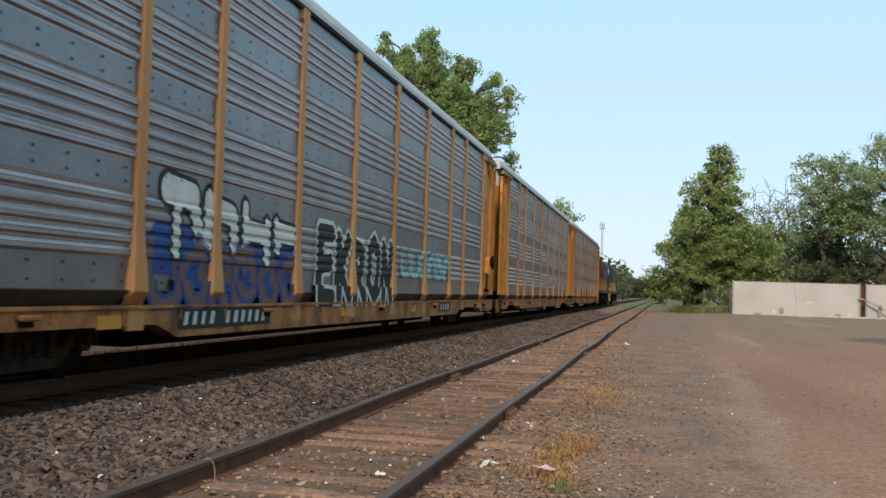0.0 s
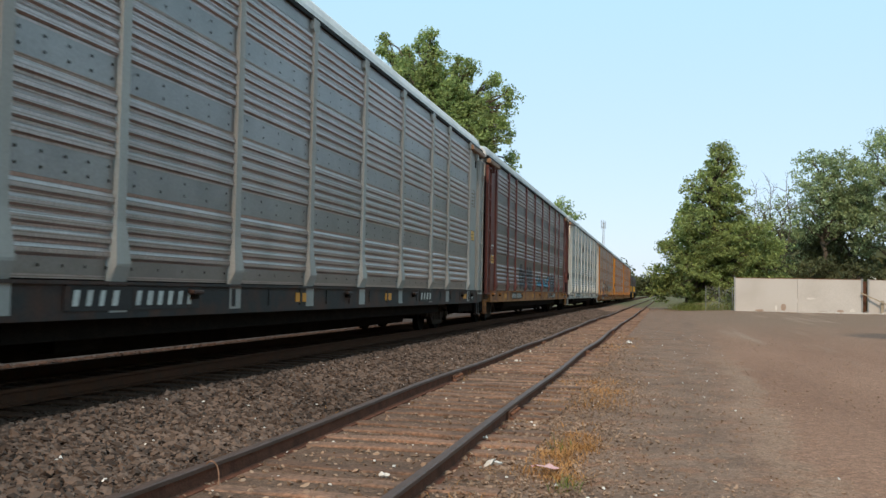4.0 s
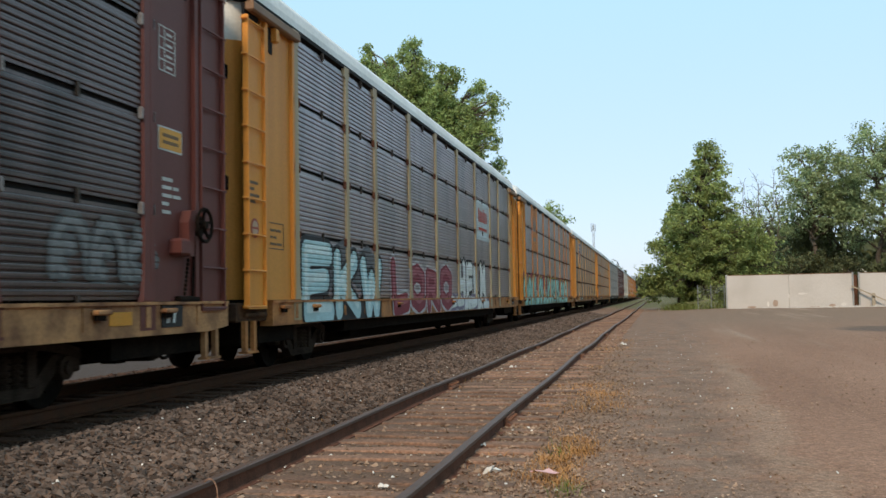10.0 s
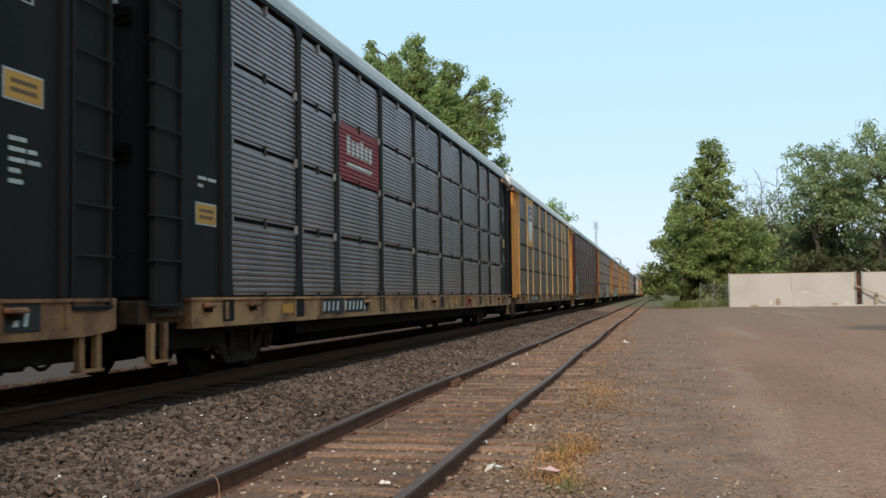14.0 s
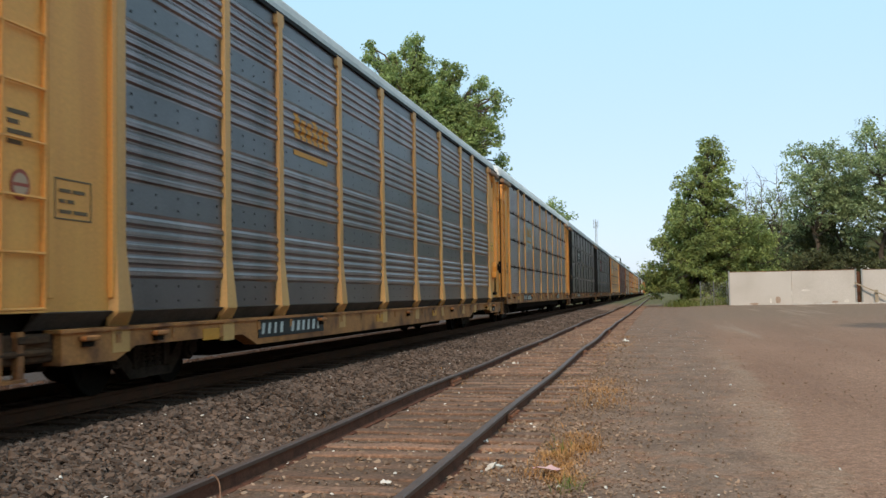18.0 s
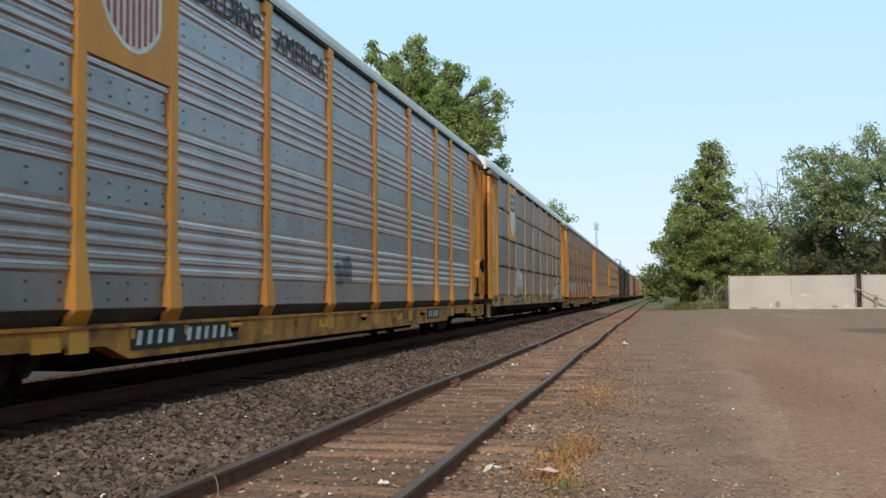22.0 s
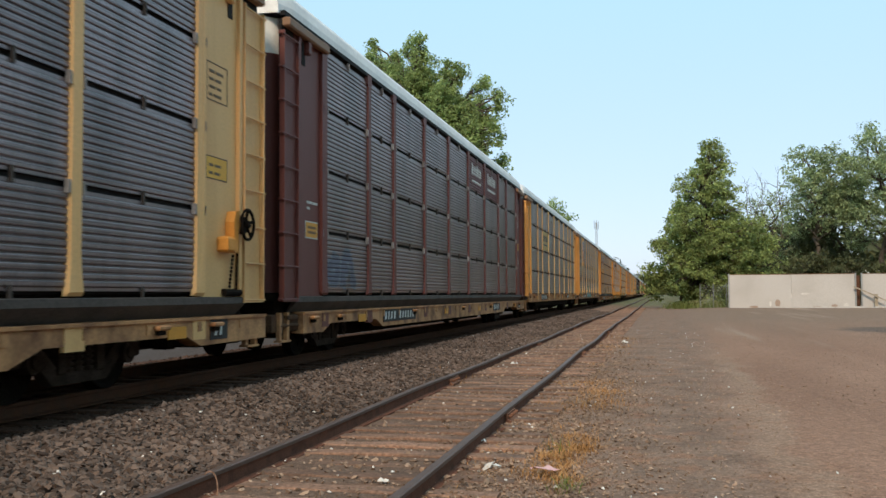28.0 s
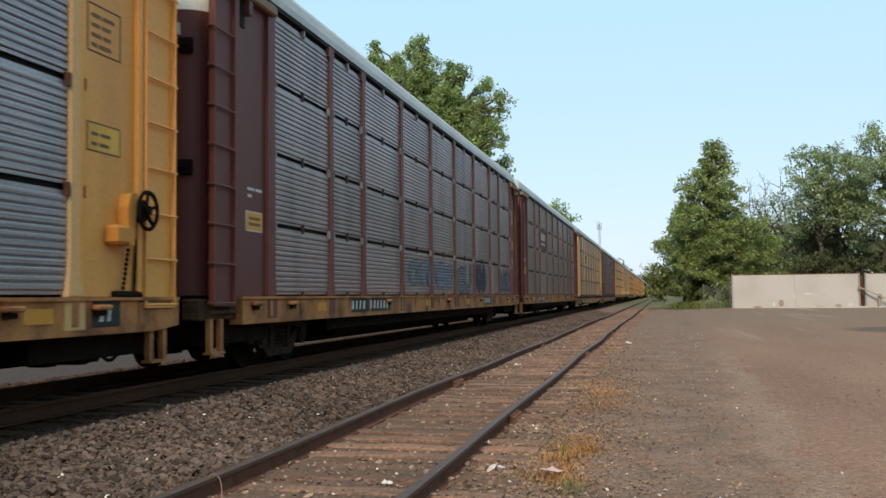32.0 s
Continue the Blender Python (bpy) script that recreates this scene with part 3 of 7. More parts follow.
def sill_mesh(mat, deep):
    def build():
        g = Geo()
        if deep:
            pts = [(0.95, DSILL), (0.95, 0.46), (1.9, 0.45), (2.3, 0.585), (5.1, 0.585), (5.6, 0.425), (LEN - 5.6, 0.425), (LEN - 5.1, 0.585), (LEN - 2.3, 0.585), (LEN - 1.9, 0.45), (LEN + 0.15, 0.47), (LEN + 0.15, DSILL)]
        else:
            pts = [(0.95, SILL1), (0.95, SILL0), (LEN - 0.4, SILL0), (LEN + 0.15, SILL0 + 0.05), (LEN + 0.15, SILL1)]
        g.prism(pts, 0, -0.16, 0.04)
        top = DSILL if deep else SILL1
        g.box(-0.1, 0.075, 0.9, LEN + 0.1, top - 0.035, top)
        g.box(-0.28, -0.05, -0.15, 0.95, top - 0.30, top - 0.03, 1, 0.02)
        g.box(-0.20, 0.01, 0.35, 0.80, top - 0.12, top - 0.04, 1, 0.015)
        g.tube((-0.03, 0.1, top - 0.2), (-0.03, 0.85, top - 0.2), 0.035, sides=8, slot=1)
        for i in range(21):
            y = 1.935 + i * 1.235
            g.box(0.04, 0.055, y - 0.05, y + 0.05, 0.63 if deep else 0.8, top - 0.055)
        for y in (0.05, LEN - 0.45):
            for k in (0, 0.3):
                g.box(-0.06, 0.0, y + k, y + k + 0.09, 0.38, 0.8)
            g.box(-0.10, 0.03, y, y + 0.39, 0.355, 0.385)
        return fixed(g.mesh("side_sill", mat, SOILED))
    return cached(("sill", mat.name, deep), build)


def frame_mesh():
    def build():
        g = Geo()
        g.box(-0.42, 0.42, 0.2, LEN - 0.2, 0.62, 1.0)
        g.prism([(5.2, 0.66), (6.0, 0.25), (LEN - 6.0, 0.25), (LEN - 5.2, 0.66)], 0, -0.7, 0.7)
        g.box(-1.45, 1.45, 0.0, LEN, 0.99, 1.08)
        for ya, yb, low in ((0.25, 2.35, 0.46), (5.0, LEN - 5.0, 0.5), (LEN - 2.35, LEN - 0.25, 0.46)):
            g.box(-1.38, 1.38, ya, yb, low, 1.0)
        for s in (-1, 1):
            g.tube((s * 1.05, 5.1, 0.5), (s * 1.05, LEN - 5.1, 0.46), 0.035, sides=6)
            g.box(s * 1.0 - 0.12, s * 1.0 + 0.12, 6.2, 7.0, 0.34, 0.6, bevel=0.03)
            for y in (0.35, 1.15, LEN - 1.15, LEN - 0.35):
                g.prism([(y - 0.3, 0.56), (y + 0.3, 0.56), (y + 0.1, 0.36), (y - 0.1, 0.36)], 0, s * 0.7 - 0.1, s * 0.7 + 0.1)
        for i in range(18):
            y = 1.2 + i * (LEN - 2.4) / 17
            g.prism([(-1.4, 0.99), (-0.42, 0.72), (0.42, 0.72), (1.4, 0.99)], 1, y - 0.06, y + 0.06)
        g.box(0.5, 1.05, 9.0, 10.3, 0.45, 0.95, bevel=0.05)
        for y0, y1 in ((0.1, 2.3), (LEN - 2.3, LEN - 0.1)):
            g.box(-0.48, 0.48, y0, y1, 0.36, 0.64, bevel=0.03)
            g.box(-1.3, 1.3, y0 + 0.9, y0 + 1.05, 0.4, 0.98)
        g.tube((0.75, 15.2, 0.72), (0.75, 16.5, 0.72), 0.2, sides=12)
        g.tube((0.9, 0.8, 0.55), (0.9, 5.8, 0.62), 0.03, sides=6)
        g.tube((0.9, LEN - 0.8, 0.55), (0.9, LEN - 5.8, 0.62), 0.03, sides=6)
        return g.mesh("underframe", BLACKSTEEL)
    return cached(("frame",), build)


def coupler_mesh():
    def build():
        g = Geo()
        g.box(-0.11, 0.11, 0.0, 0.55, 0.72, 0.94, bevel=0.02)
        g.box(-0.2, 0.14, 0.42, 0.72, 0.68, 0.99, bevel=0.05)
        return g.mesh("coupler", BLACKSTEEL)
    return cached(("coupler",), build)


def hose_mesh():
    def build():
        g = Geo()
        n = 6
        for k in range(8):
            q = k / 7
            for i in range(n):
                a = 2 * math.pi * i / n
                g.v.append((0.5 + 0.025 * math.cos(a), 0.75 * q, 0.6 - 0.28 * math.sin(math.pi * q) + 0.025 * math.sin(a)))
        for k in range(7):
            for i in range(n):
                g.f.append((k * n + i, k * n + (i + 1) % n, (k + 1) * n + (i + 1) % n, (k + 1) * n + i))
                g.m.append(0)
        return g.mesh("brake_hose", BLACKSTEEL)
    return cached(("hose",), build)


def side_frame_mesh():
    """A cast side frame: an arched upper bar and a dipping lower one, a spring nest in its window, roller bearings at the ends."""
    def build():
        g = Geo()
        top = [(-1.22, 0.50), (-1.22, 0.60), (-1.0, 0.66), (-0.6, 0.72), (0.6, 0.72), (1.0, 0.66), (1.22, 0.60), (1.22, 0.50), (0.95, 0.55), (0.5, 0.62), (-0.5, 0.62), (-0.95, 0.55)]
        g.prism(top, 0, -0.08, 0.08)
        low = [(-1.0, 0.56), (-0.72, 0.56), (-0.36, 0.27), (0.36, 0.27), (0.72, 0.56), (1.0, 0.56), (0.5, 0.15), (-0.5, 0.15)]
        g.prism(low, 0, -0.07, 0.07)
        for s in (-1, 1):
            g.box(-0.08, 0.09, s * 0.36 - 0.07, s * 0.36 + 0.07, 0.25, 0.64, bevel=0.02)
            g.box(-0.07, 0.07, s * 1.12 - 0.1, s * 1.12 + 0.1, 0.36, 0.56, bevel=0.02)
            g.tube((-0.02, s * 0.89, 0.42), (0.13, s * 0.89, 0.42), 0.125, sides=14)
            g.tube((0.13, s * 0.89, 0.42), (0.16, s * 0.89, 0.42), 0.07, sides=10)
        for i in range(3):
            y = -0.18 + i * 0.18
            for k in range(5):
                g.tube((0.02, y, 0.28 + k * 0.06), (0.02, y, 0.315 + k * 0.06), 0.075, sides=10)
            g.tube((0.02, y, 0.27), (0.02, y, 0.58), 0.05, sides=8)
        return g.mesh("side_frame", TRUCKSTEEL)
    return cached(("sf",), build)


def wheelset_mesh():
    def build():
        g = Geo()
        g.tube((-1.0, 0, 0), (1.0, 0, 0), 0.085, sides=10)
        n = 28
        for s in (-1, 1):
            rings = [(0.78, 0.10), (0.80, 0.36), (0.82, 0.40), (0.82, 0.42), (0.71, 0.43), (0.705, 0.445), (0.685, 0.445), (0.69, 0.36), (0.73, 0.12)]
            k = len(g.v)
            for x, r in rings:
                for i in range(n):
                    a = 2 * math.pi * i / n
                    g.v.append((s * x, r * math.cos(a), r * math.sin(a)))
            for j in range(len(rings) - 1):
                for i in range(n):
                    a, c = k + j * n + i, k + j * n + (i + 1) % n
                    g.f.append((a, c, c + n, a + n))
                    g.m.append(0)
            g.tube((s * 0.79, 0, 0), (s * 0.86, 0, 0), 0.13, sides=12)
            for i in range(3):
                a = 2 * math.pi * i / 3
                g.box(s * 0.8 - 0.012, s * 0.8 + 0.012, 0.24 * math.cos(a) - 0.035, 0.24 * math.cos(a) + 0.035, 0.24 * math.sin(a) - 0.035, 0.24 * math.sin(a) + 0.035)
        return fixed(g.mesh("wheelset", BLACKSTEEL))
    return cached(("wheelset",), build)


def bolster_mesh():
    def build():
        g = Geo()
        g.box(-1.0, 1.0, -0.2, 0.2, 0.42, 0.66, bevel=0.04)
        g.tube((0, 0, 0.6), (0, 0, 0.72), 0.3, sides=14)
        for y in (-0.42, 0.42):
            g.box(-0.9, 0.9, y - 0.05, y + 0.05, 0.28, 0.4)
        return g.mesh("bolster", BLACKSTEEL)
    return cached(("bolster",), build)


WHEELSETS = []


def add_truck(car, y, number, base=0.89, outer=0.98):
    t = new("truck")
    t.parent = car
    t.matrix_basis = pose(0, y, 0)
    part("bolster", bolster_mesh(), t)
    for s in (-1, 1):
        part("side_frame", side_frame_mesh(), t, at=pose(s * outer, 0, 0, 0, 0, 0 if s > 0 else 180))
    for s in (-1, 1):
        w = part("wheelset", wheelset_mesh(), t, at=pose(0, s * base, 0.42))
        WHEELSETS.append((w, s * base, number, y))
    return t


# ---- painted shapes that lie on the panels ----
def prof_at(pts, z):
    for (d0, z0), (d1, z1) in zip(pts, pts[1:]):
        if z0 <= z <= z1 and z1 > z0:
            return d0 + (d1 - d0) * (z - z0) / (z1 - z0)
    return 0.0


def painted(inside, y0, y1, z0, z1, pts, push, mat, name="painted_shape", step=0.012, dz=None):
    """A coat of paint on a panel, which follows its ridges. inside(y array, z) says where it lies."""
    zs = sorted({round(z, 4) for d, z in pts if z0 < z < z1} | {z0, z1})
    fill = []
    limit = dz or 0.018
    for a, c in zip(zs, zs[1:]):
        k = max(1, math.ceil((c - a) / limit))
        fill += [a + (c - a) * i / k for i in range(k)]
    zs = fill + [z1]
    y = np.arange(y0, y1, step)
    runs = []
    for z in zs:
        m = np.concatenate(([0], inside(y, z).astype(int), [0]))
        d = np.diff(m)
        runs.append(list(zip(np.where(d == 1)[0].tolist(), np.where(d == -1)[0].tolist())))
    g, seen = Geo(), {}
    for i in range(len(zs) - 1):
        za, zb = zs[i], zs[i + 1]
        xa, xb = prof_at(pts, za) + push, prof_at(pts, zb) + push
        ra, rb = runs[i], runs[i + 1]
        if len(ra) == len(rb) and all(min(p[1], q[1]) > max(p[0], q[0]) for p, q in zip(ra, rb)):
            pairs = zip(ra, rb)
        else:
            pairs = ((p, p) for p in ra)
        for (a0, a1), (b0, b1) in pairs:
            face = []
            for q in ((xa, a0, za), (xa, a1, za), (xb, b1, zb), (xb, b0, zb)):
                key = (round(q[0], 4), q[1], round(q[2], 4))
                if key not in seen:
                    seen[key] = len(g.v)
                    g.v.append((SIDE + q[0], y0 + q[1] * step, q[2]))
                face.append(seen[key])
            g.f.append(tuple(face))
            g.m.append(0)
    return g.mesh(name, mat)


def strokes(seed, count, y0, y1, z0, z1, thick):
    """Thick rounded strokes side by side, as in a sprayed piece: a list of capsules."""
    r = random.Random(seed)
    out = []
    w = (y1 - y0) / count
    for i in range(count):
        a, c = y0 + i * w + thick, y0 + (i + 1) * w - thick * 0.4
        lean = r.uniform(-0.12, 0.12)
        kind = r.randrange(5)
        lo, hi = z0 + thick + r.uniform(0, 0.06), z1 - thick - r.uniform(0, 0.14)
        mid = (lo + hi) / 2 + r.uniform(-0.1, 0.1)
        m, half, tall = (a + c) / 2, (c - a) / 2, (hi - lo) / 2

        def bow(y, z, ry, rz, g0, g1, n=7):
            pts = [(y + ry * math.cos(radians(g0 + (g1 - g0) * q / n)), z + rz * math.sin(radians(g0 + (g1 - g0) * q / n))) for q in range(n + 1)]
            return [(*p, *q) for p, q in zip(pts, pts[1:])]
        if kind == 0:
            segs = [(a, hi, a, lo + tall * 0.7), (c + lean, hi, c, lo + tall * 0.7)] + bow(m, lo + tall * 0.7, half, tall * 0.7, 180, 360)
        elif kind == 1:
            segs = bow(c, mid, half * 1.9, tall * 0.9, 100, 215) + bow(m, lo + tall * 0.6, half * 0.7, tall * 0.6, 200, 400) + [(m + lean, hi, c, mid)]
        elif kind == 2:
            segs = bow(m, hi - tall * 0.6, half, tall * 0.6, -40, 200) + bow(m, lo + tall * 0.45, half, tall * 0.5, 120, 330) + [(a, mid, c, mid + lean)]
        elif kind == 3:
            segs = bow(m, lo + tall * 0.4, half, tall * 1.5, -10, 190) + bow(m + lean, lo + tall * 0.5, half * 0.45, tall * 0.5, 60, 250) + [(c, lo + tall * 0.4, c + 0.12, lo)]
        else:
            segs = bow(m, mid, half, tall * 0.9, 60, 310, 9) + bow(m + half * 0.3, mid, half * 0.5, tall * 0.4, -60, 150) + [(a, hi, m, hi - tall * 0.5)]
        out += [(*s, thick * r.uniform(0.85, 1.15), i) for s in segs]
    return out


LETTERS = {"K": ((0, 0, 0, 1), (0.1, 0.45, 0.9, 1), (0.2, 0.5, 1, 0)), "R": ((0, 0, 0, 1), (0, 1, 0.8, 0.9), (0.8, 0.9, 0.7, 0.5), (0.7, 0.5, 0.1, 0.45), (0.35, 0.45, 1, 0)), "O": ((0, 0.2, 0, 0.85), (0, 0.85, 0.5, 1), (0.5, 1, 1, 0.8), (1, 0.8, 0.95, 0.15), (0.95, 0.15, 0.5, 0), (0.5, 0, 0, 0.2)),
           "N": ((0, 0, 0.05, 1), (0.05, 1, 0.95, 0), (0.95, 0, 1, 1)), "W": ((0, 1, 0.25, 0), (0.25, 0, 0.5, 0.7), (0.5, 0.7, 0.72, 0), (0.72, 0, 1, 1)),
           "H": ((0, 0, 0, 1), (1, 0, 1, 1), (0, 0.5, 1, 0.5)), "E": ((0, 0, 0, 1), (0, 1, 1, 1), (0, 0.5, 0.85, 0.55), (0, 0, 1, 0)),
           "L": ((0, 1, 0.1, 0), (0.1, 0, 1, 0.1)), "M": ((0, 0, 0.05, 1), (0.05, 1, 0.5, 0.45), (0.5, 0.45, 0.95, 1), (0.95, 1, 1, 0))}


def word_strokes(word, y0, y1, z0, z1, thick):
    w = (y1 - y0) / len(word)
    out = []
    for i, ch in enumerate(word):
        a, c = y0 + i * w + thick * 1.1, y0 + (i + 1) * w - thick * 1.3
        lo, hi = z0 + thick + 0.04 * (i % 2), z1 - thick - 0.07 * (i % 3)
        out += [(a + (c - a) * p, lo + (hi - lo) * q, a + (c - a) * r, lo + (hi - lo) * s, thick, i) for p, q, r, s in LETTERS[ch]]
    return out


def in_strokes(caps, grow):
    def inside(y, z):
        m = np.zeros(len(y), bool)
        for ax, az, bx, bz, th, *rest in caps:
            dx, dz = bx - ax, bz - az
            q = np.clip(((y - ax) * dx + (z - az) * dz) / (dx * dx + dz * dz + 1e-9), 0, 1)
            m |= (y - ax - q * dx) ** 2 + (z - az - q * dz) ** 2 < (th + grow) ** 2
        return m
    return inside


def in_box(a, c, lo, hi):
    return lambda y, z: (y >= a) & (y <= c) & (lo <= z <= hi)


SPRAY = {}


def spray(rgb):
    if rgb not in SPRAY:
        SPRAY[rgb] = material("spray_paint", rgb, 0.65, 0, 0.15, 2.5, 40, tuple(c * 0.7 for c in rgb), 0.5, 0.05)
    return SPRAY[rgb]


PAINTS = {}


def paint(kind, rgb, rough=0.55):
    key = (kind, rgb)
    if key not in PAINTS:
        if kind == "panel":
            PAINTS[key] = material("weathered_panel", tuple(min(c * k, 0.62) for c, k in zip(rgb, (1.46, 1.2, 1.2) if rgb[0] > 0.25 else (1.74, 1.38, 1.34))), 0.33, 0.66, 0.12, 1.5, 34, tuple(c * k * (0.85 if rgb[0] > 0.25 else 0.58) for c, k in zip(rgb, (1.08, 1.0, 0.97))), 0.6, 0.08, True, 0.1, 0.35, 0.42)
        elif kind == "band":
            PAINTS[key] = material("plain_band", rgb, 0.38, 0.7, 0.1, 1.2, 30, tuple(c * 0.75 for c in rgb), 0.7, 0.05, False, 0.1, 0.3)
        elif kind == "roof":
            PAINTS[key] = material("roof_paint", rgb, 0.6, 0.1, 0.08, 0.8, 12, tuple(c * 0.72 for c in rgb), 0.5, 0.05, False, 0.04)
        elif kind in ("end", "post") and rgb[0] < 0.05:
            PAINTS[key] = material("worn_black_paint", rgb, 0.75, 0, 0.2, 1.5, 30, (0.028, 0.024, 0.021), 0.5, 0.05, True, 0.06, 0.12)
        elif kind == "sill":
            PAINTS[key] = material("grimy_sill_paint", tuple(c * 0.78 for c in rgb), 0.65, 0, 0.2, 2.2, 26, (0.06 + rgb[0] * 0.12, 0.024 + rgb[1] * 0.1, 0.014 + rgb[2] * 0.1), 0.95, 0.15, False, 0.06)
        else:
            PAINTS[key] = material("worn_" + kind + "_paint", rgb, rough, 0, 0.07, 1.5, 30, (rgb[0] * 0.66 + 0.02, rgb[1] * 0.54 + 0.01, rgb[2] * 0.46 + 0.008), 0.5, 0.03, True, 0.06)
    return PAINTS[key]


YEL, CREAM, GOLD, BROWN, COAL, PALE = (0.75, 0.345, 0.088), (0.69, 0.415, 0.175), (0.64, 0.265, 0.046), (0.125, 0.038, 0.031), (0.0165, 0.0152, 0.0152), (0.76, 0.70, 0.62)
LIGHT, MID, DIM, DARK = (0.40, 0.45, 0.47), (0.27, 0.295, 0.31), (0.20, 0.205, 0.21), (0.145, 0.142, 0.142)
TAN, DIRTY, RUSTY = (0.55, 0.222, 0.068), (0.60, 0.295, 0.125), (0.42, 0.19, 0.082)
STRAW = (0.60, 0.325, 0.115)
SNOW, GREY = (0.76, 0.76, 0.75), (0.52, 0.53, 0.53)

# number: type, panel, posts, sill, end, roof, white end top, light brackets, words on its look
CARS = {
    -2: ("A", DIM, TAN, TAN, TAN, GREY, 1, 0, "grey-panelled auto rack car with brown-yellow posts"),
    -1: ("A", MID, TAN, TAN, GOLD, GREY, 1, 0, "grey-panelled auto rack car with dull yellow posts"),
    0: ("A", (0.275, 0.298, 0.32), (0.54, 0.265, 0.10), TAN, GOLD, GREY, 1, 0, "blue-grey auto rack car with yellow posts and blue graffiti"),
    1: ("A", (0.46, 0.52, 0.54), PALE, PALE, PALE, GREY, 0, 0, "silvery auto rack car with white posts and sill"),
    2: ("A", (0.155, 0.150, 0.150), BROWN, TAN, BROWN, GREY, 1, 1, "dark grey auto rack car with brown posts and graffiti"),
    3: ("A", (0.30, 0.30, 0.285), (0.33, 0.33, 0.315), (0.03, 0.03, 0.03), (0.33, 0.33, 0.315), SNOW, 0, 0, "plain light grey auto rack car with a black sill"),
    4: ("B", MID, STRAW, TAN, YEL, SNOW, 1, 0, "grey auto rack car with yellow posts and a white roof"),
    5: ("B", (0.175, 0.175, 0.178), CREAM, RUSTY, YEL, SNOW, 1, 0, "dark grey auto rack car with a yellow shield panel"),
    6: ("B", (0.33, 0.345, 0.365), TAN, TAN, GOLD, SNOW, 1, 0, "blue-grey auto rack car with a long turquoise graffiti piece"),
    7: ("B", (0.215, 0.226, 0.245), (0.36, 0.28, 0.17), TAN, GOLD, SNOW, 1, 0, "blue-grey auto rack car with white and red graffiti"),
    8: ("B", (0.082, 0.076, 0.075), BROWN, DIRTY, BROWN, GREY, 1, 1, "dark auto rack car with brown posts and a yellow sill"),
    9: ("B", (0.102, 0.094, 0.092), CREAM, (0.32, 0.14, 0.066), YEL, SNOW, 1, 1, "dark auto rack car with cream posts and a white shield"),
    10: ("B", (0.165, 0.167, 0.17), COAL, DIRTY, COAL, GREY, 0, 1, "dark grey auto rack car with black posts and a red panel"),
    11: ("B", DARK, COAL, RUSTY, COAL, GREY, 1, 1, "dark grey auto rack car with black posts"),
    12: ("B", (0.235, 0.262, 0.295), STRAW, TAN, YEL, SNOW, 1, 0, "blue-grey auto rack car with yellow posts"),
    13: ("A", (0.145, 0.146, 0.152), STRAW, TAN, YEL, GREY, 1, 0, "grey auto rack car with yellow posts and an orange emblem"),
    14: ("A", (0.145, 0.15, 0.157), TAN, TAN, YEL, GREY, 1, 0, "dark grey auto rack car with yellow posts and graffiti"),
    15: ("B", (0.30, 0.322, 0.342), STRAW, CREAM, YEL, SNOW, 0, 0, "light grey auto rack car with a cream sill and a shield"),
    16: ("A", (0.36, 0.38, 0.395), GOLD, GOLD, GOLD, GREY, 1, 0, "bright silver auto rack car with orange-yellow posts and a shield"),
    17: ("B", (0.15, 0.145, 0.142), STRAW, TAN, YEL, SNOW, 1, 0, "grey auto rack car with yellow posts and a striped shield"),
    18: ("A", (0.088, 0.076, 0.073), CREAM, RUSTY, YEL, SNOW, 1, 1, "blackened auto rack car with cream posts and a striped shield"),
    19: ("B", DIM, CREAM, TAN, YEL, SNOW, 1, 0, "grey auto rack car with cream posts"),
    20: ("B", (0.124, 0.113, 0.113), BROWN, DIRTY, BROWN, SNOW, 1, 1, "dark grey auto rack car with brown posts and a brown panel"),
    21: ("B", (0.148, 0.15, 0.158), CREAM, DIRTY, CREAM, GREY, 1, 1, "grey auto rack car with cream posts and a yellow panel"),
    22: ("B", (0.185, 0.168, 0.166), BROWN, TAN, BROWN, GREY, 1, 1, "grey auto rack car with brown posts and a maroon panel"),
    23: ("B", (0.205, 0.20, 0.204), BROWN, TAN, BROWN, GREY, 1, 1, "grey auto rack car with brown posts and dark tags"),
    24: ("B", MID, CREAM, TAN, YEL, SNOW, 1, 0, "grey auto rack car with yellow ends"),
}
# how far each car's rear end lies off its even place in the train, in metres
SLACK = {0: -0.5, 1: -0.12, 2: -0.14, 4: -0.15, 5: 0.05, 6: 0.08, 7: 0.1, 8: 0.3, 9: 0.1, 10: 0.25, 11: 0.3, 12: 0.25, 13: 0.4, 14: 0.25, 15: 0.1, 16: -0.2, 17: -0.4,
         18: -0.4, 19: -0.35, 20: -0.2, 21: 0.0, 22: 0.15, 23: 0.15, 24: 0.1}

W, K, TEAL = (0.66, 0.66, 0.63), (0.02, 0.02, 0.022), (0.22, 0.52, 0.47)
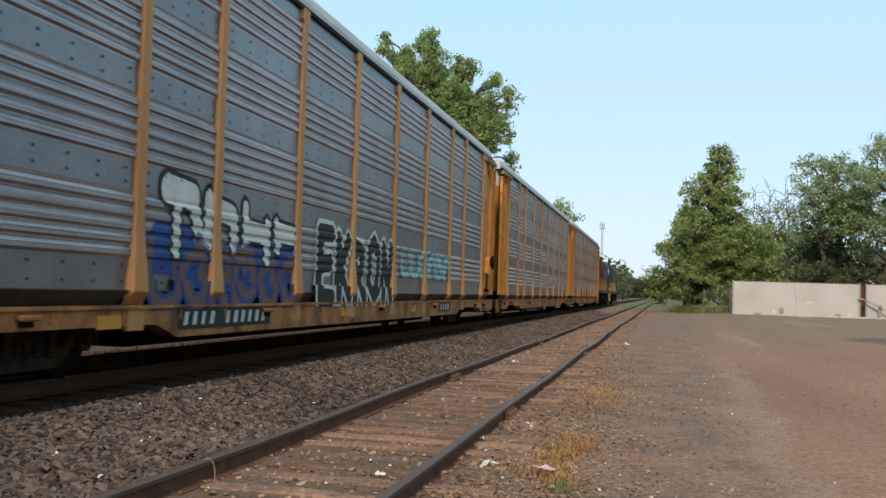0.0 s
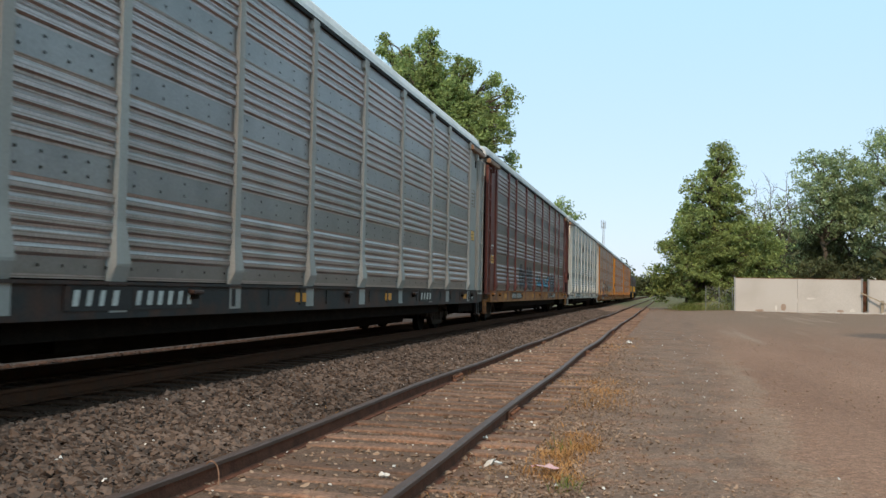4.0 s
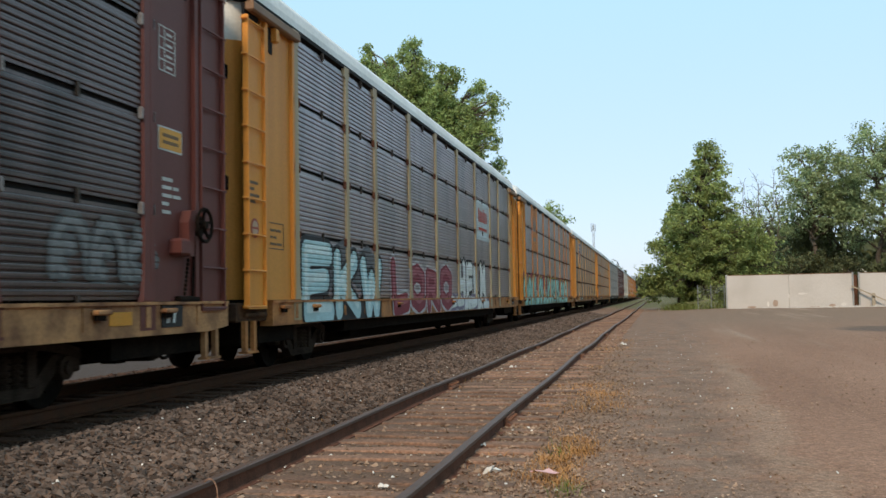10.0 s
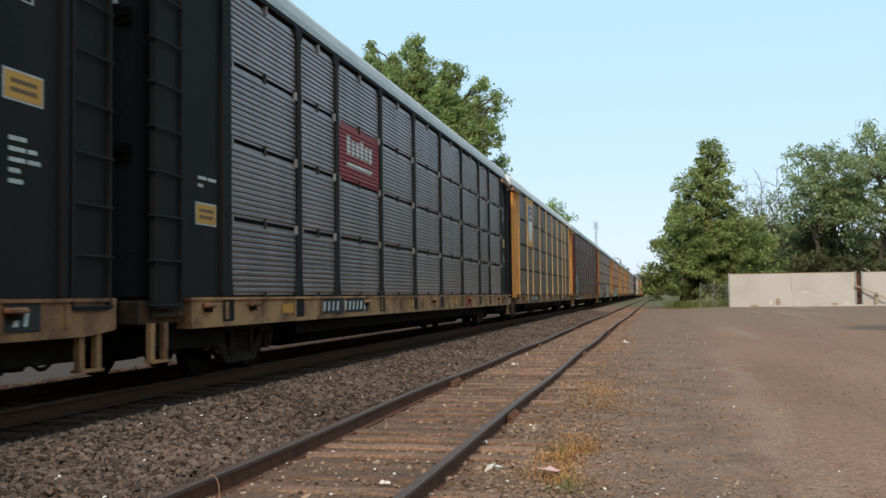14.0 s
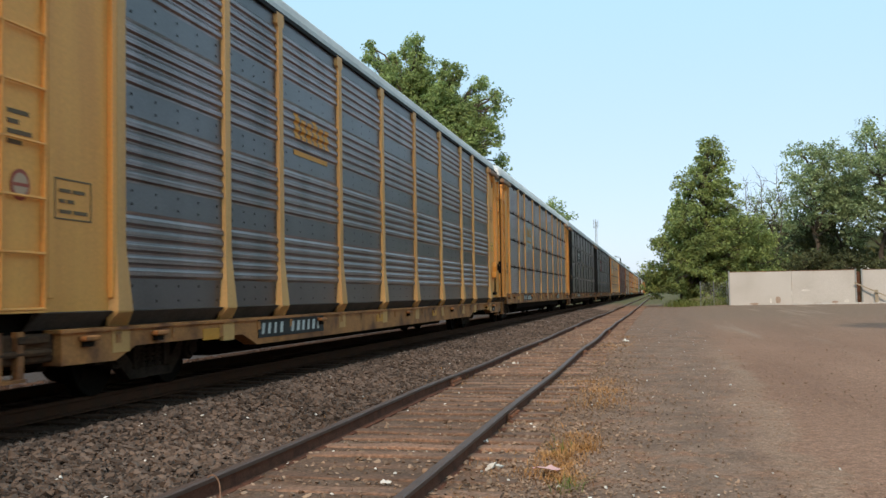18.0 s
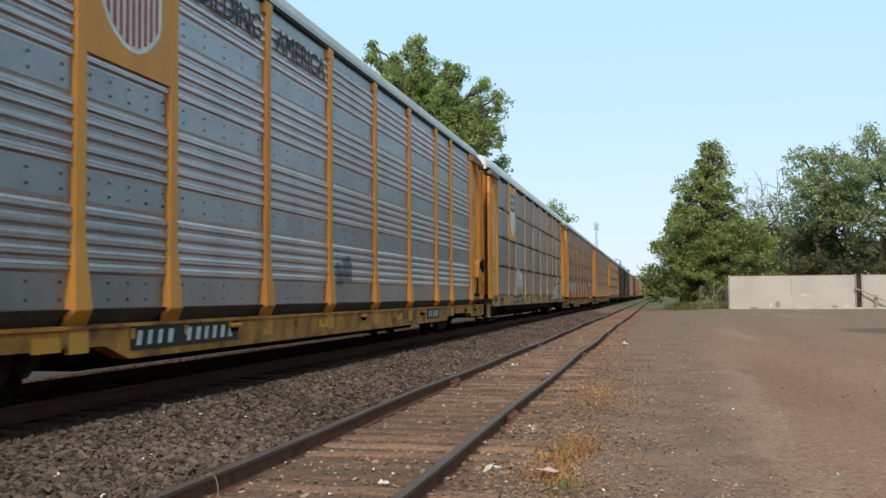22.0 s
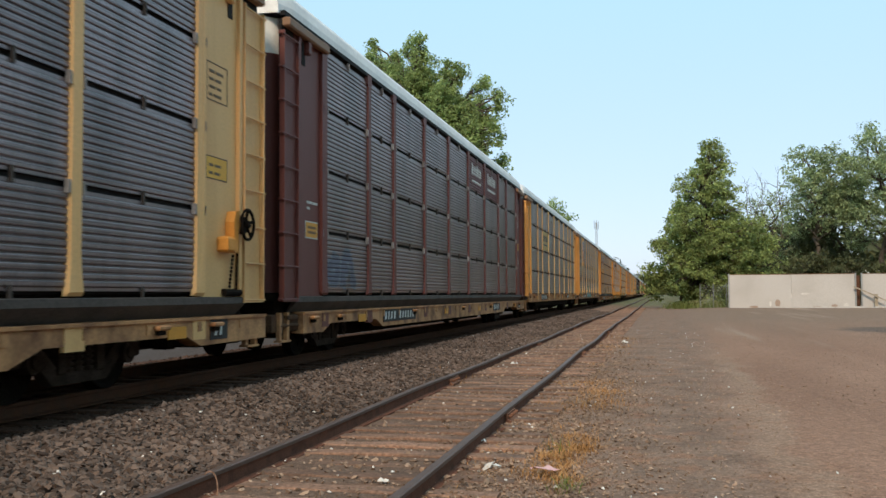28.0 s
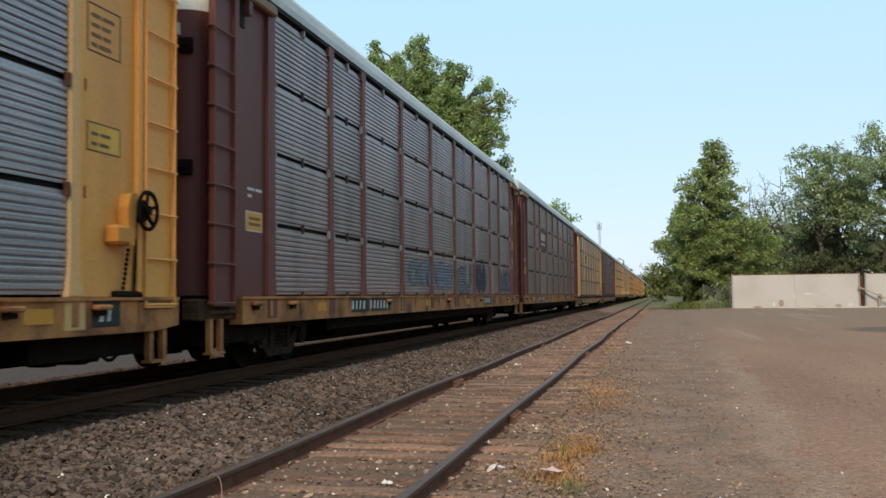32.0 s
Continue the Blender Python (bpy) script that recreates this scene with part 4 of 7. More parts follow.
# number: seed, from, to, low, high, strokes, fill, outline, thickness, backing or None
GRAFFITI = {
    0: [(1, 4.85, 9.4, 0.7, 1.62, 6, (0.16, 0.09, 0.09), (0.026, 0.07, 0.24), 0.07, (0.026, 0.07, 0.25)), (2, 5.0, 9.4, 1.35, 2.35, "drips", W, K, 0.085, None),
        (3, 10.3, 15.0, 0.72, 2.1, "EKRON", K, W, 0.15, None), (4, 15.6, 20.6, 1.25, 2.0, 6, (0.36, 0.55, 0.57), (0.2, 0.26, 0.27), 0.07, None)],
    2: [(5, 17.6, 20.4, 0.8, 2.0, 3, (0.03, 0.03, 0.035), (0.24, 0.25, 0.27), 0.13, None), (6, 13.2, 18.0, 1.3, 1.8, 5, (0.1, 0.3, 0.42), K, 0.07, None), (7, 7.6, 11.4, 1.2, 2.1, 4, (0.11, 0.11, 0.12), K, 0.08, None)],
    4: [(8, 7.2, 9.0, 3.3, 4.1, 3, (0.5, 0.58, 0.6), (0.4, 0.45, 0.48), 0.1, None)],
    5: [(9, 13.0, 14.6, 1.25, 1.9, 3, (0.42, 0.42, 0.42), (0.3, 0.3, 0.3), 0.03, None), (10, 15.4, 17.4, 1.25, 1.9, 3, (0.4, 0.4, 0.4), (0.26, 0.26, 0.26), 0.03, None),
        (11, 20.0, 22.2, 1.35, 1.85, 4, (0.36, 0.36, 0.36), (0.24, 0.24, 0.24), 0.03, None), (12, 23.4, 24.7, 1.2, 2.0, 3, (0.5, 0.5, 0.5), (0.2, 0.2, 0.2), 0.03, None)],
    6: [(13, 1.2, 22.4, 0.62, 2.12, 15, (0.26, 0.47, 0.42), K, 0.19, (0.28, 0.05, 0.07))],
    7: [(14, 15.1, 19.8, 0.7, 2.22, "HELM", W, K, 0.2, None), (40, 13.6, 20.2, 0.72, 1.08, 6, W, (0.2, 0.17, 0.24), 0.11, (0.5, 0.46, 0.48)), (15, 2.2, 7.0, 0.68, 2.05, "EKW", (0.42, 0.6, 0.63), K, 0.2, (0.12, 0.12, 0.13)), (16, 7.6, 14.2, 0.7, 1.98, "LORO", (0.22, 0.03, 0.045), (0.5, 0.46, 0.47), 0.22, None)],
    8: [(17, 2.3, 4.6, 0.75, 2.3, 2, (0.10, 0.135, 0.125), (0.5, 0.52, 0.5), 0.17, None), (18, 23.6, 25.6, 1.3, 2.0, 3, (0.2, 0.2, 0.2), (0.13, 0.13, 0.13), 0.05, None)],
    14: [(19, 18.0, 20.7, 1.05, 1.9, 3, (0.36, 0.09, 0.09), (0.45, 0.2, 0.17), 0.13, (0.33, 0.13, 0.12)), (20, 20.9, 25.3, 0.86, 2.0, 5, (0.03, 0.045, 0.055), W, 0.15, W), (21, 2.8, 7.9, 1.2, 2.0, 6, (0.5, 0.52, 0.55), (0.12, 0.2, 0.34), 0.09, None)],
    15: [(22, 20.6, 24.9, 0.82, 1.75, 5, W, K, 0.1, None), (23, 6.7, 8.4, 1.35, 2.1, 2, (0.5, 0.56, 0.5), (0.4, 0.44, 0.42), 0.12, None)],
    16: [(24, 12.6, 13.4, 1.35, 1.75, 2, (0.12, 0.12, 0.13), (0.2, 0.2, 0.2), 0.05, None)],
    17: [(25, 8.6, 12.8, 0.75, 1.75, 5, (0.06, 0.10, 0.08), (0.16, 0.15, 0.12), 0.085, None), (26, 15.0, 17.4, 1.3, 2.0, 3, (0.07, 0.07, 0.08), K, 0.06, None),
         (27, 2.3, 6.3, 1.15, 2.05, 5, (0.5, 0.5, 0.5), (0.2, 0.2, 0.2), 0.06, None), (28, 20.9, 24.6, 1.3, 1.9, 4, (0.2, 0.34, 0.38), (0.12, 0.14, 0.16), 0.06, None)],
    18: [(29, 9.3, 14.4, 0.8, 1.75, 5, (0.11, 0.3, 0.3), (0.08, 0.15, 0.16), 0.12, None)],
    23: [(30, 15.6, 17.4, 1.15, 1.95, 2, (0.16, 0.16, 0.18), (0.06, 0.06, 0.08), 0.07, None), (31, 18.4, 19.9, 1.2, 2.0, 2, (0.03, 0.03, 0.05), (0.05, 0.05, 0.07), 0.12, None),
         (32, 22.9, 25.2, 1.15, 2.0, 4, (0.05, 0.05, 0.07), (0.2, 0.2, 0.22), 0.06, None), (33, 10.0, 14.8, 1.3, 1.9, 5, (0.17, 0.19, 0.23), (0.14, 0.15, 0.17), 0.05, None)],
    1: [(34, 9.7, 11.4, 3.9, 4.35, 3, (0.16, 0.1, 0.1), (0.3, 0.3, 0.3), 0.04, None)],
    20: [(35, 2.1, 3.6, 1.2, 1.9, 2, (0.12, 0.12, 0.16), (0.16, 0.17, 0.2), 0.08, None)],
}
# number: bay, lowest, highest, ground, mark, kind
PANELS = {
    5: [(1, 3.2, 5.28, YEL, None, "striped")], 6: [(1, 3.2, 5.28, TAN, (0.3, 0.3, 0.3), "bars")], 7: [(6, 2.95, 4.22, (0.5, 0.56, 0.58), (0.5, 0.09, 0.06), "bars")],
    9: [(1, 3.2, 5.28, YEL, None, "white")], 10: [(2, 3.2, 4.24, (0.30, 0.035, 0.04), W, "bars")], 11: [(2, 3.35, 4.1, (0.06, 0.06, 0.065), W, "bars")],
    12: [(2, 3.0, 4.2, (0.34, 0.36, 0.36), (0.5, 0.28, 0.07), "bars")], 13: [(2, 3.0, 4.2, None, ORANGE, "bars")], 14: [(2, 3.27, 4.15, YEL, K, "bars")],
    15: [(1, 3.2, 5.28, YEL, None, "white")], 16: [(1, 3.5, 5.3, GOLD, None, "striped")], 17: [(1, 3.2, 5.28, YEL, None, "striped")], 18: [(1, 3.2, 5.28, YEL, None, "striped")],
    19: [(2, 3.25, 4.2, (0.5, 0.36, 0.15), (0.1, 0.1, 0.1), "bars")], 20: [(5, 4.27, 5.28, (0.115, 0.04, 0.04), W, "bars"), (6, 4.27, 5.28, (0.115, 0.04, 0.04), W, "bars")],
    21: [(2, 3.22, 4.25, (0.55, 0.42, 0.17), K, "bars")], 22: [(2, 3.22, 4.25, (0.12, 0.035, 0.04), W, "bars")], 4: [(2, 3.22, 4.2, (0.40, 0.45, 0.47), (0.5, 0.55, 0.57), "bars")],
}


def shield_shape(yc, half, z0, z1):
    def inside(y, z):
        k = (z - z0) / (z1 - z0)
        if k < 0 or k > 1:
            return np.zeros(len(y), bool)
        w = half * (math.sin(min(k / 0.34, 1) * math.pi / 2) ** 0.6) * (1.0 if k < 0.86 else 1 + 0.10 * math.sin((k - 0.86) / 0.14 * math.pi / 2))
        m = np.abs(y - yc) <= w
        if k > 0.92:
            m &= (k - 0.92) < 0.08 * (0.35 + 0.65 * np.abs(np.cos((y - yc) / half * math.pi)))
        return m
    return inside


def both(a, c):
    return lambda y, z: a(y, z) & c(y, z)


def add_emblem(car, spec, prof, posts):
    bay, z0, z1, back, mark, kind = spec
    a, c = posts[bay] + 0.09, posts[bay + 1] - 0.09
    flat = [(0.046, z0 - 1), (0.046, z1 + 1)]
    if kind in ("striped", "white"):
        g = Geo()
        g.box(SIDE, SIDE + 0.046, a, c, z0, z1)
        base = part("emblem_panel", g.mesh("emblem_panel", paint("post", back)), car, "flat yellow panel with a painted shield")
        mid, hw, lo, hi = (a + c) / 2, (c - a) * 0.33, z0 + 0.24, z1 - 0.27
        shape = shield_shape(mid, hw, lo, hi)
        part("shield_border", painted(shield_shape(mid, hw + 0.05, lo - 0.06, hi + 0.05), a, c, lo - 0.06, hi + 0.05, flat, 0.004, WHITE), base)
        part("shield_field", painted(shape, a, c, lo, hi, flat, 0.008, WHITE), base)
        cut = lo + (hi - lo) * 0.56
        part("shield_top", painted(both(shape, lambda y, z: np.full(len(y), z >= cut)), a, c, cut, hi, flat, 0.012, BLUE if kind == "striped" else GREYBLUE), base)
        if kind == "striped":
            for k in range(-4, 5):
                yc, w = mid + k * hw / 4.5, hw * 0.062
                part("shield_stripe", painted(both(shape, lambda y, z: np.abs(y - yc) < w), a, c, lo, cut, flat, 0.012, RED, step=0.004), base)
        for k, n in ((0, 7), (1, 5)):
            zz = cut + (hi - cut) * (0.16 + 0.36 * k)
            w = hw * 1.5 / n
            for i in range(n):
                ya = mid - hw * 0.75 + i * w
                part("lettering_bar", painted(in_box(ya, ya + w * 0.68, zz, zz + 0.17), ya - 0.01, ya + w, zz - 0.001, zz + 0.171, flat, 0.016, WHITE, step=0.008), base)
        return
    pts = prof
    if back is not None:
        base = part("emblem_panel", painted(in_box(a, c, z0, z1), a, c, z0, z1, pts, 0.004, paint("emblem", back), "emblem_panel", 0.02), car, "painted emblem panel")
    else:
        base = car
    mk = mark if not isinstance(mark, tuple) else spray(mark)
    h = (z1 - z0)
    for p, q, lo, hi in [(0.2 + 0.105 * k, 0.275 + 0.105 * k, 0.46, 0.74 if k % 3 else 0.8) for k in range(6)] + [(0.2, 0.8, 0.24, 0.32)]:
        ya, yb = a + (c - a) * p, a + (c - a) * q
        part("lettering_bar", painted(in_box(ya, yb, z0 + h * lo, z0 + h * hi), ya - 0.02, yb + 0.02, z0 + h * lo - 0.001, z0 + h * hi + 0.001, pts, 0.008, mk), base)


GREYBLUE = material("faded_blue_emblem", (0.10, 0.13, 0.22), 0.6, 0, 0.1, 2, 30, (0.2, 0.22, 0.28), 0.4, 0)


# white dripping letters over a blue cloud: capsules of (y, z, y, z, radius)
DRIPS = ((5.3, 2.12, 5.9, 2.08, 0.17), (5.9, 2.08, 6.1, 1.55, 0.12), (5.5, 2.05, 5.5, 1.42, 0.09), (6.35, 2.1, 6.3, 1.55, 0.12), (6.4, 2.02, 7.0, 1.95, 0.14), (7.05, 1.95, 7.1, 1.55, 0.12),
         (7.45, 2.08, 7.45, 1.55, 0.10), (7.5, 1.78, 8.15, 1.76, 0.14), (8.2, 1.9, 8.2, 1.42, 0.10), (8.55, 1.93, 8.6, 1.6, 0.11), (8.65, 1.83, 9.3, 1.8, 0.14), (9.35, 1.78, 9.35, 1.48, 0.09))


def add_graffiti(car, spec, prof, k):
    seed, y0, y1, z0, z1, n, fill, line, th, back = spec
    caps = list(DRIPS) if n == "drips" else word_strokes(n, y0, y1, z0, z1, th) if isinstance(n, str) else strokes(seed, n, y0, y1, z0, z1, th)
    full = [(0.045, 0.5), (0.045, SILL1 - 0.001)] + [(0.001, SILL1)] + prof
    g = new("graffiti")
    g.parent = car
    if back:
        n_blob = max(4, int((y1 - y0) / 0.75))
        run = (y1 - y0 - 0.6) / n_blob
        cloud = in_strokes([(y0 + 0.3 + i * run, z1 - 0.32 + 0.16 * math.sin(i * 1.9 + seed), y0 + 0.3 + (i + 1) * run, z1 - 0.32 + 0.16 * math.sin(i * 2.7 + seed), 0.3) for i in range(n_blob)], 0)
        part("backing", painted(cloud, y0 - 0.3, y1 + 0.3, max(z0 - 0.05, 0.73), z1 + 0.3, full, 0.004 + 0.002 * k, spray(back)), g)
    if seed in (13, 15):
        part("sill_coat", painted(in_box(y0 + 0.2, y1 - 0.2, 0.715, 1.075), y0, y1, 0.715, 1.075, full, 0.0045, spray(K)), g, "black coat on the sill")
    if seed == 13:
        part("rim", painted(in_strokes(caps, 0.13), y0 - 0.3, y1 + 0.3, max(z0 - 0.1, 0.73), z1 + 0.2, full, 0.0055 + 0.002 * k, spray((0.6, 0.42, 0.08))), g)
    grow = 0.075 if th >= 0.13 else 0.09 if th >= 0.1 else 0.06
    bright = tuple(min(c * 1.35 + 0.06, 0.74) for c in fill)
    lo, hi = max(z0 - 0.1, 0.73), z1 + 0.15
    letters = {}
    for q in caps:
        letters.setdefault(q[5] if len(q) > 5 else 0, []).append(q)
    for i, some in letters.items():
        ya, yb = min(min(q[0], q[2]) for q in some) - 0.4, max(max(q[0], q[2]) for q in some) + 0.4
        up = 0.004 * (i % 2) + 0.002 * k
        part("outline", painted(in_strokes(some, grow), ya, yb, lo, hi, full, 0.007 + up, spray(line)), g)
        part("fill", painted(in_strokes(some, 0.0), ya, yb, lo, hi, full, 0.009 + up, spray(fill)), g)
        if th >= 0.1 and max(fill) > 0.1:
            inner = [(a, b + th * 0.3, c, d + th * 0.3, e) for a, b, c, d, e, *rest in some]
            part("highlight", painted(in_strokes(inner, -th * 0.62), ya, yb, lo, hi, full, 0.0105 + up, spray(bright)), g)


def plate_mesh(length, bars, deep):
    """A black plate on the sill with its characters as plain leaning bars."""
    def build():
        g = Geo()
        z0, z1 = SILL1 - 0.295, SILL1 - 0.04
        g.box(SIDE + 0.04, SIDE + 0.052, 0, length, z0, z1)
        w = (length - 0.2) / bars
        r = random.Random(int(length * 100) + bars)
        for i in range(bars):
            if i == 4:
                continue
            y, k, lean = 0.1 + i * w, w * r.uniform(0.34, 0.5), 0.035
            g.prism([(y, z0 + 0.05), (y + k, z0 + 0.05), (y + k + lean, z1 - 0.05), (y + lean, z1 - 0.05)], 0, SIDE + 0.05, SIDE + 0.056, 1)
        return fixed(g.mesh("marking_plate", BLACK, STENCIL))
    return cached(("plate", round(length, 2), bars), build)


def reflector_mesh():
    def build():
        g = Geo()
        g.box(SIDE + 0.04, SIDE + 0.05, 0, 0.45, 0.84, 0.98)
        return g.mesh("reflector", ORANGE)
    return cached(("refl",), build)


def red_bars_mesh():
    def build():
        g = Geo()
        g.box(SIDE + 0.04, SIDE + 0.052, 0, 0.25, 0.77, 1.02)
        return g.mesh("lettering_bar", RED)
    return cached(("redbars",), build)


def stencil_mesh(rows, seed):
    """Lines of small unread stencilling, a bar to each word."""
    def build():
        r = random.Random(seed)
        g = Geo()
        for i in range(rows):
            y = 0.0
            for k in range(r.choice((1, 2, 2))):
                w = r.uniform(0.12, 0.26)
                g.box(SIDE, SIDE + 0.006, y, y + w, i * 0.095, i * 0.095 + 0.04)
                y += w + 0.04
        return g.mesh("stencil", STENCIL)
    return cached(("stencil", rows, seed), build)


def frame_stencil_mesh():
    def build():
        g = Geo()
        for z in (0, 0.13, 0.26, 0.39, 0.52):
            g.box(SIDE, SIDE + 0.006, 0, 0.40, z, z + 0.014)
        for y in (0, 0.13, 0.386):
            g.box(SIDE, SIDE + 0.006, y, y + 0.014, 0.014, 0.52)
        for z in (0.05, 0.18, 0.31, 0.44):
            g.box(SIDE, SIDE + 0.006, 0.18, 0.32, z, z + 0.03)
        return g.mesh("stencil", STENCIL)
    return cached(("fstencil",), build)


def placard_mesh():
    """An amber plate with a pale rim and two unread lines."""
    def build():
        g = Geo()
        g.box(SIDE, SIDE + 0.005, -0.02, 0.56, -0.02, 0.26, 1)
        g.box(SIDE, SIDE + 0.009, 0, 0.54, 0, 0.24, 0)
        for z in (0.06, 0.14):
            g.box(SIDE, SIDE + 0.012, 0.08, 0.46, z, z + 0.04, 2)
        return g.mesh("placard", paint("placard", (0.62, 0.30, 0.05)), STENCIL, paint("stencil", (0.16, 0.09, 0.04)))
    return cached(("placard",), build)


def warning_disc_mesh():
    """A round faded red warning mark on the ladder's plate, with unread lines over it."""
    def build():
        g = Geo()
        g.tube((0.025, 0.3, 2.1), (0.031, 0.3, 2.1), 0.14, sides=20)
        g.tube((0.025, 0.3, 2.1), (0.034, 0.3, 2.1), 0.105, sides=20, slot=1)
        g.box(0.025, 0.036, 0.2, 0.4, 2.085, 2.115)
        return g.mesh("warning_disc", paint("disc", (0.33, 0.07, 0.045)), paint("discfield", (0.45, 0.3, 0.2)))
    return cached(("disc",), build)


def ladder_lines_mesh():
    def build():
        g = Geo()
        for i, w in enumerate((0.2, 0.34, 0.16, 0.3)):
            g.box(0.025, 0.031, 0.12, 0.12 + w, 2.45 + i * 0.09, 2.49 + i * 0.09)
        return g.mesh("stencil", paint("stencil", (0.13, 0.08, 0.04)))
    return cached(("ladderlines",), build)


def dark_stencil_mesh(rows, seed):
    def build():
        r = random.Random(seed)
        g = Geo()
        top = rows * 0.1 + 0.02
        for ya, yb, za, zb in ((-0.06, 0.56, -0.06, -0.045), (-0.06, 0.56, top, top + 0.015), (-0.06, -0.045, -0.06, top), (0.545, 0.56, -0.06, top)):
            g.box(SIDE, SIDE + 0.006, ya, yb, za, zb)
        if seed == 3:
            g.box(SIDE, SIDE + 0.004, -0.045, 0.545, -0.045, top, 1)
        for i in range(rows):
            y = 0.02
            for w in (r.uniform(0.08, 0.2), r.uniform(0.1, 0.24)):
                g.box(SIDE + 0.001, SIDE + 0.007, y, y + w, i * 0.1, i * 0.1 + 0.035)
                y += w + 0.04
        return g.mesh("stencil", paint("stencil", (0.13, 0.08, 0.04)), paint("stencilback", (0.72, 0.40, 0.06)))
    return cached(("dstencil", rows, seed), build)


def brake_box_mesh(mat):
    """A geared hand brake: rounded housing and step bracket."""
    def build():
        g = Geo()
        g.box(SIDE - 0.02, SIDE + 0.16, 0.02, 0.26, 0.02, 0.22, 0, 0.03)
        g.prism([(0.28, 0.02), (0.26, 0.42), (0.32, 0.56), (0.44, 0.58), (0.47, 0.44), (0.42, 0.34), (0.40, 0.02)], 0, SIDE - 0.02, SIDE + 0.13)
        return fixed(g.mesh("brake_box", mat))
    return cached(("brake", mat.name), build)


def brake_wheel_mesh():
    def build():
        g = Geo()
        n, x = 18, SIDE + 0.19
        for i in range(n):
            a, c = 2 * math.pi * i / n, 2 * math.pi * (i + 1) / n
            g.tube((x, 0.56 + 0.2 * math.cos(a), 0.40 + 0.2 * math.sin(a)), (x, 0.56 + 0.2 * math.cos(c), 0.40 + 0.2 * math.sin(c)), 0.022, sides=6, caps=False)
        for i in range(5):
            a = 2 * math.pi * i / 5 + 0.3
            g.tube((x - 0.03, 0.56, 0.40), (x, 0.56 + 0.2 * math.cos(a), 0.40 + 0.2 * math.sin(a)), 0.02, sides=5)
        g.tube((SIDE + 0.05, 0.56, 0.40), (x + 0.03, 0.56, 0.40), 0.09, 0.05, sides=10)
        g.box(SIDE - 0.02, SIDE + 0.14, 0.44, 0.66, 0.28, 0.52, 0, 0.03)
        return g.mesh("brake_wheel", BLACKSTEEL)
    return cached(("brakewheel",), build)


def brake_chain_mesh():
    def build():
        g = Geo()
        for i in range(11):
            z = 0.0 - i * 0.05
            g.box(SIDE + 0.03, SIDE + 0.06, 0.40 - 0.012 * i, 0.425 - 0.012 * i, z - 0.045, z, 0, 0.008)
        g.tube((SIDE + 0.03, 0.16, -0.5), (SIDE + 0.03, 0.66, -0.5), 0.05, sides=10)
        g.tube((SIDE + 0.03, 0.55, -0.5), (SIDE + 0.03, 0.62, 0.25), 0.014, sides=6)
        return g.mesh("brake_chain", BLACKSTEEL)
    return cached(("brakechain",), build)


def skirt_mesh(kind):
    """The lower edge of the panels, which leans back to the sill."""
    def build():
        g = Geo()
        lip = [(SIDE + 0.03, 1.045), (SIDE + 0.05, 1.035)] if kind == "B" else []
        g.prism(lip + [(SIDE + 0.055, 0.957), (SIDE - 0.11, 0.797), (SIDE - 0.13, 0.80), (SIDE - 0.02, 0.97)], 1, 0.6, LEN - 0.6)
        # the skirt's underside shade is in this dark colour, along with grime
        return fixed(g.mesh("skirt", GRIME))
    return cached(("skirt", kind), build)


def tie_down_mesh(mat):
    def build():
        g = Geo()
        g.box(0.0, 0.09, -0.13, 0.13, 0.955, 1.01, 0, 0.015)
        g.box(0.0, 0.05, -0.08, 0.08, 0.90, 0.955, 1)
        return g.mesh("tie_down", mat, BLACKSTEEL)
    return cached(("tiedown", mat.name), build)


def latch_mesh():
    def build():
        g = Geo()
        g.box(-0.09, 0.09, -0.035, 0.03, -0.1, 0.1, 0, 0.012)
        g.tube((-0.3, -0.06, 0), (0.06, -0.06, 0), 0.018, sides=6)
        return g.mesh("latch", BLACKSTEEL)
    return cached(("latch",), build)


def end_number_mesh(mat, row):
    """Unread lettering on the end door, as bars."""
    def build():
        g = Geo()
        if row == 2:
            g.box(0.0, 0.5, -0.012, 0.02, -2.2, -2.16)
        for i in range((5, 3, 0)[row]):
            g.box(i * 0.13, i * 0.13 + 0.075, -0.012, 0.02, row * 0.24, row * 0.24 + 0.15)
        return g.mesh("lettering", mat)
    return cached(("endno", mat.name, row), build)


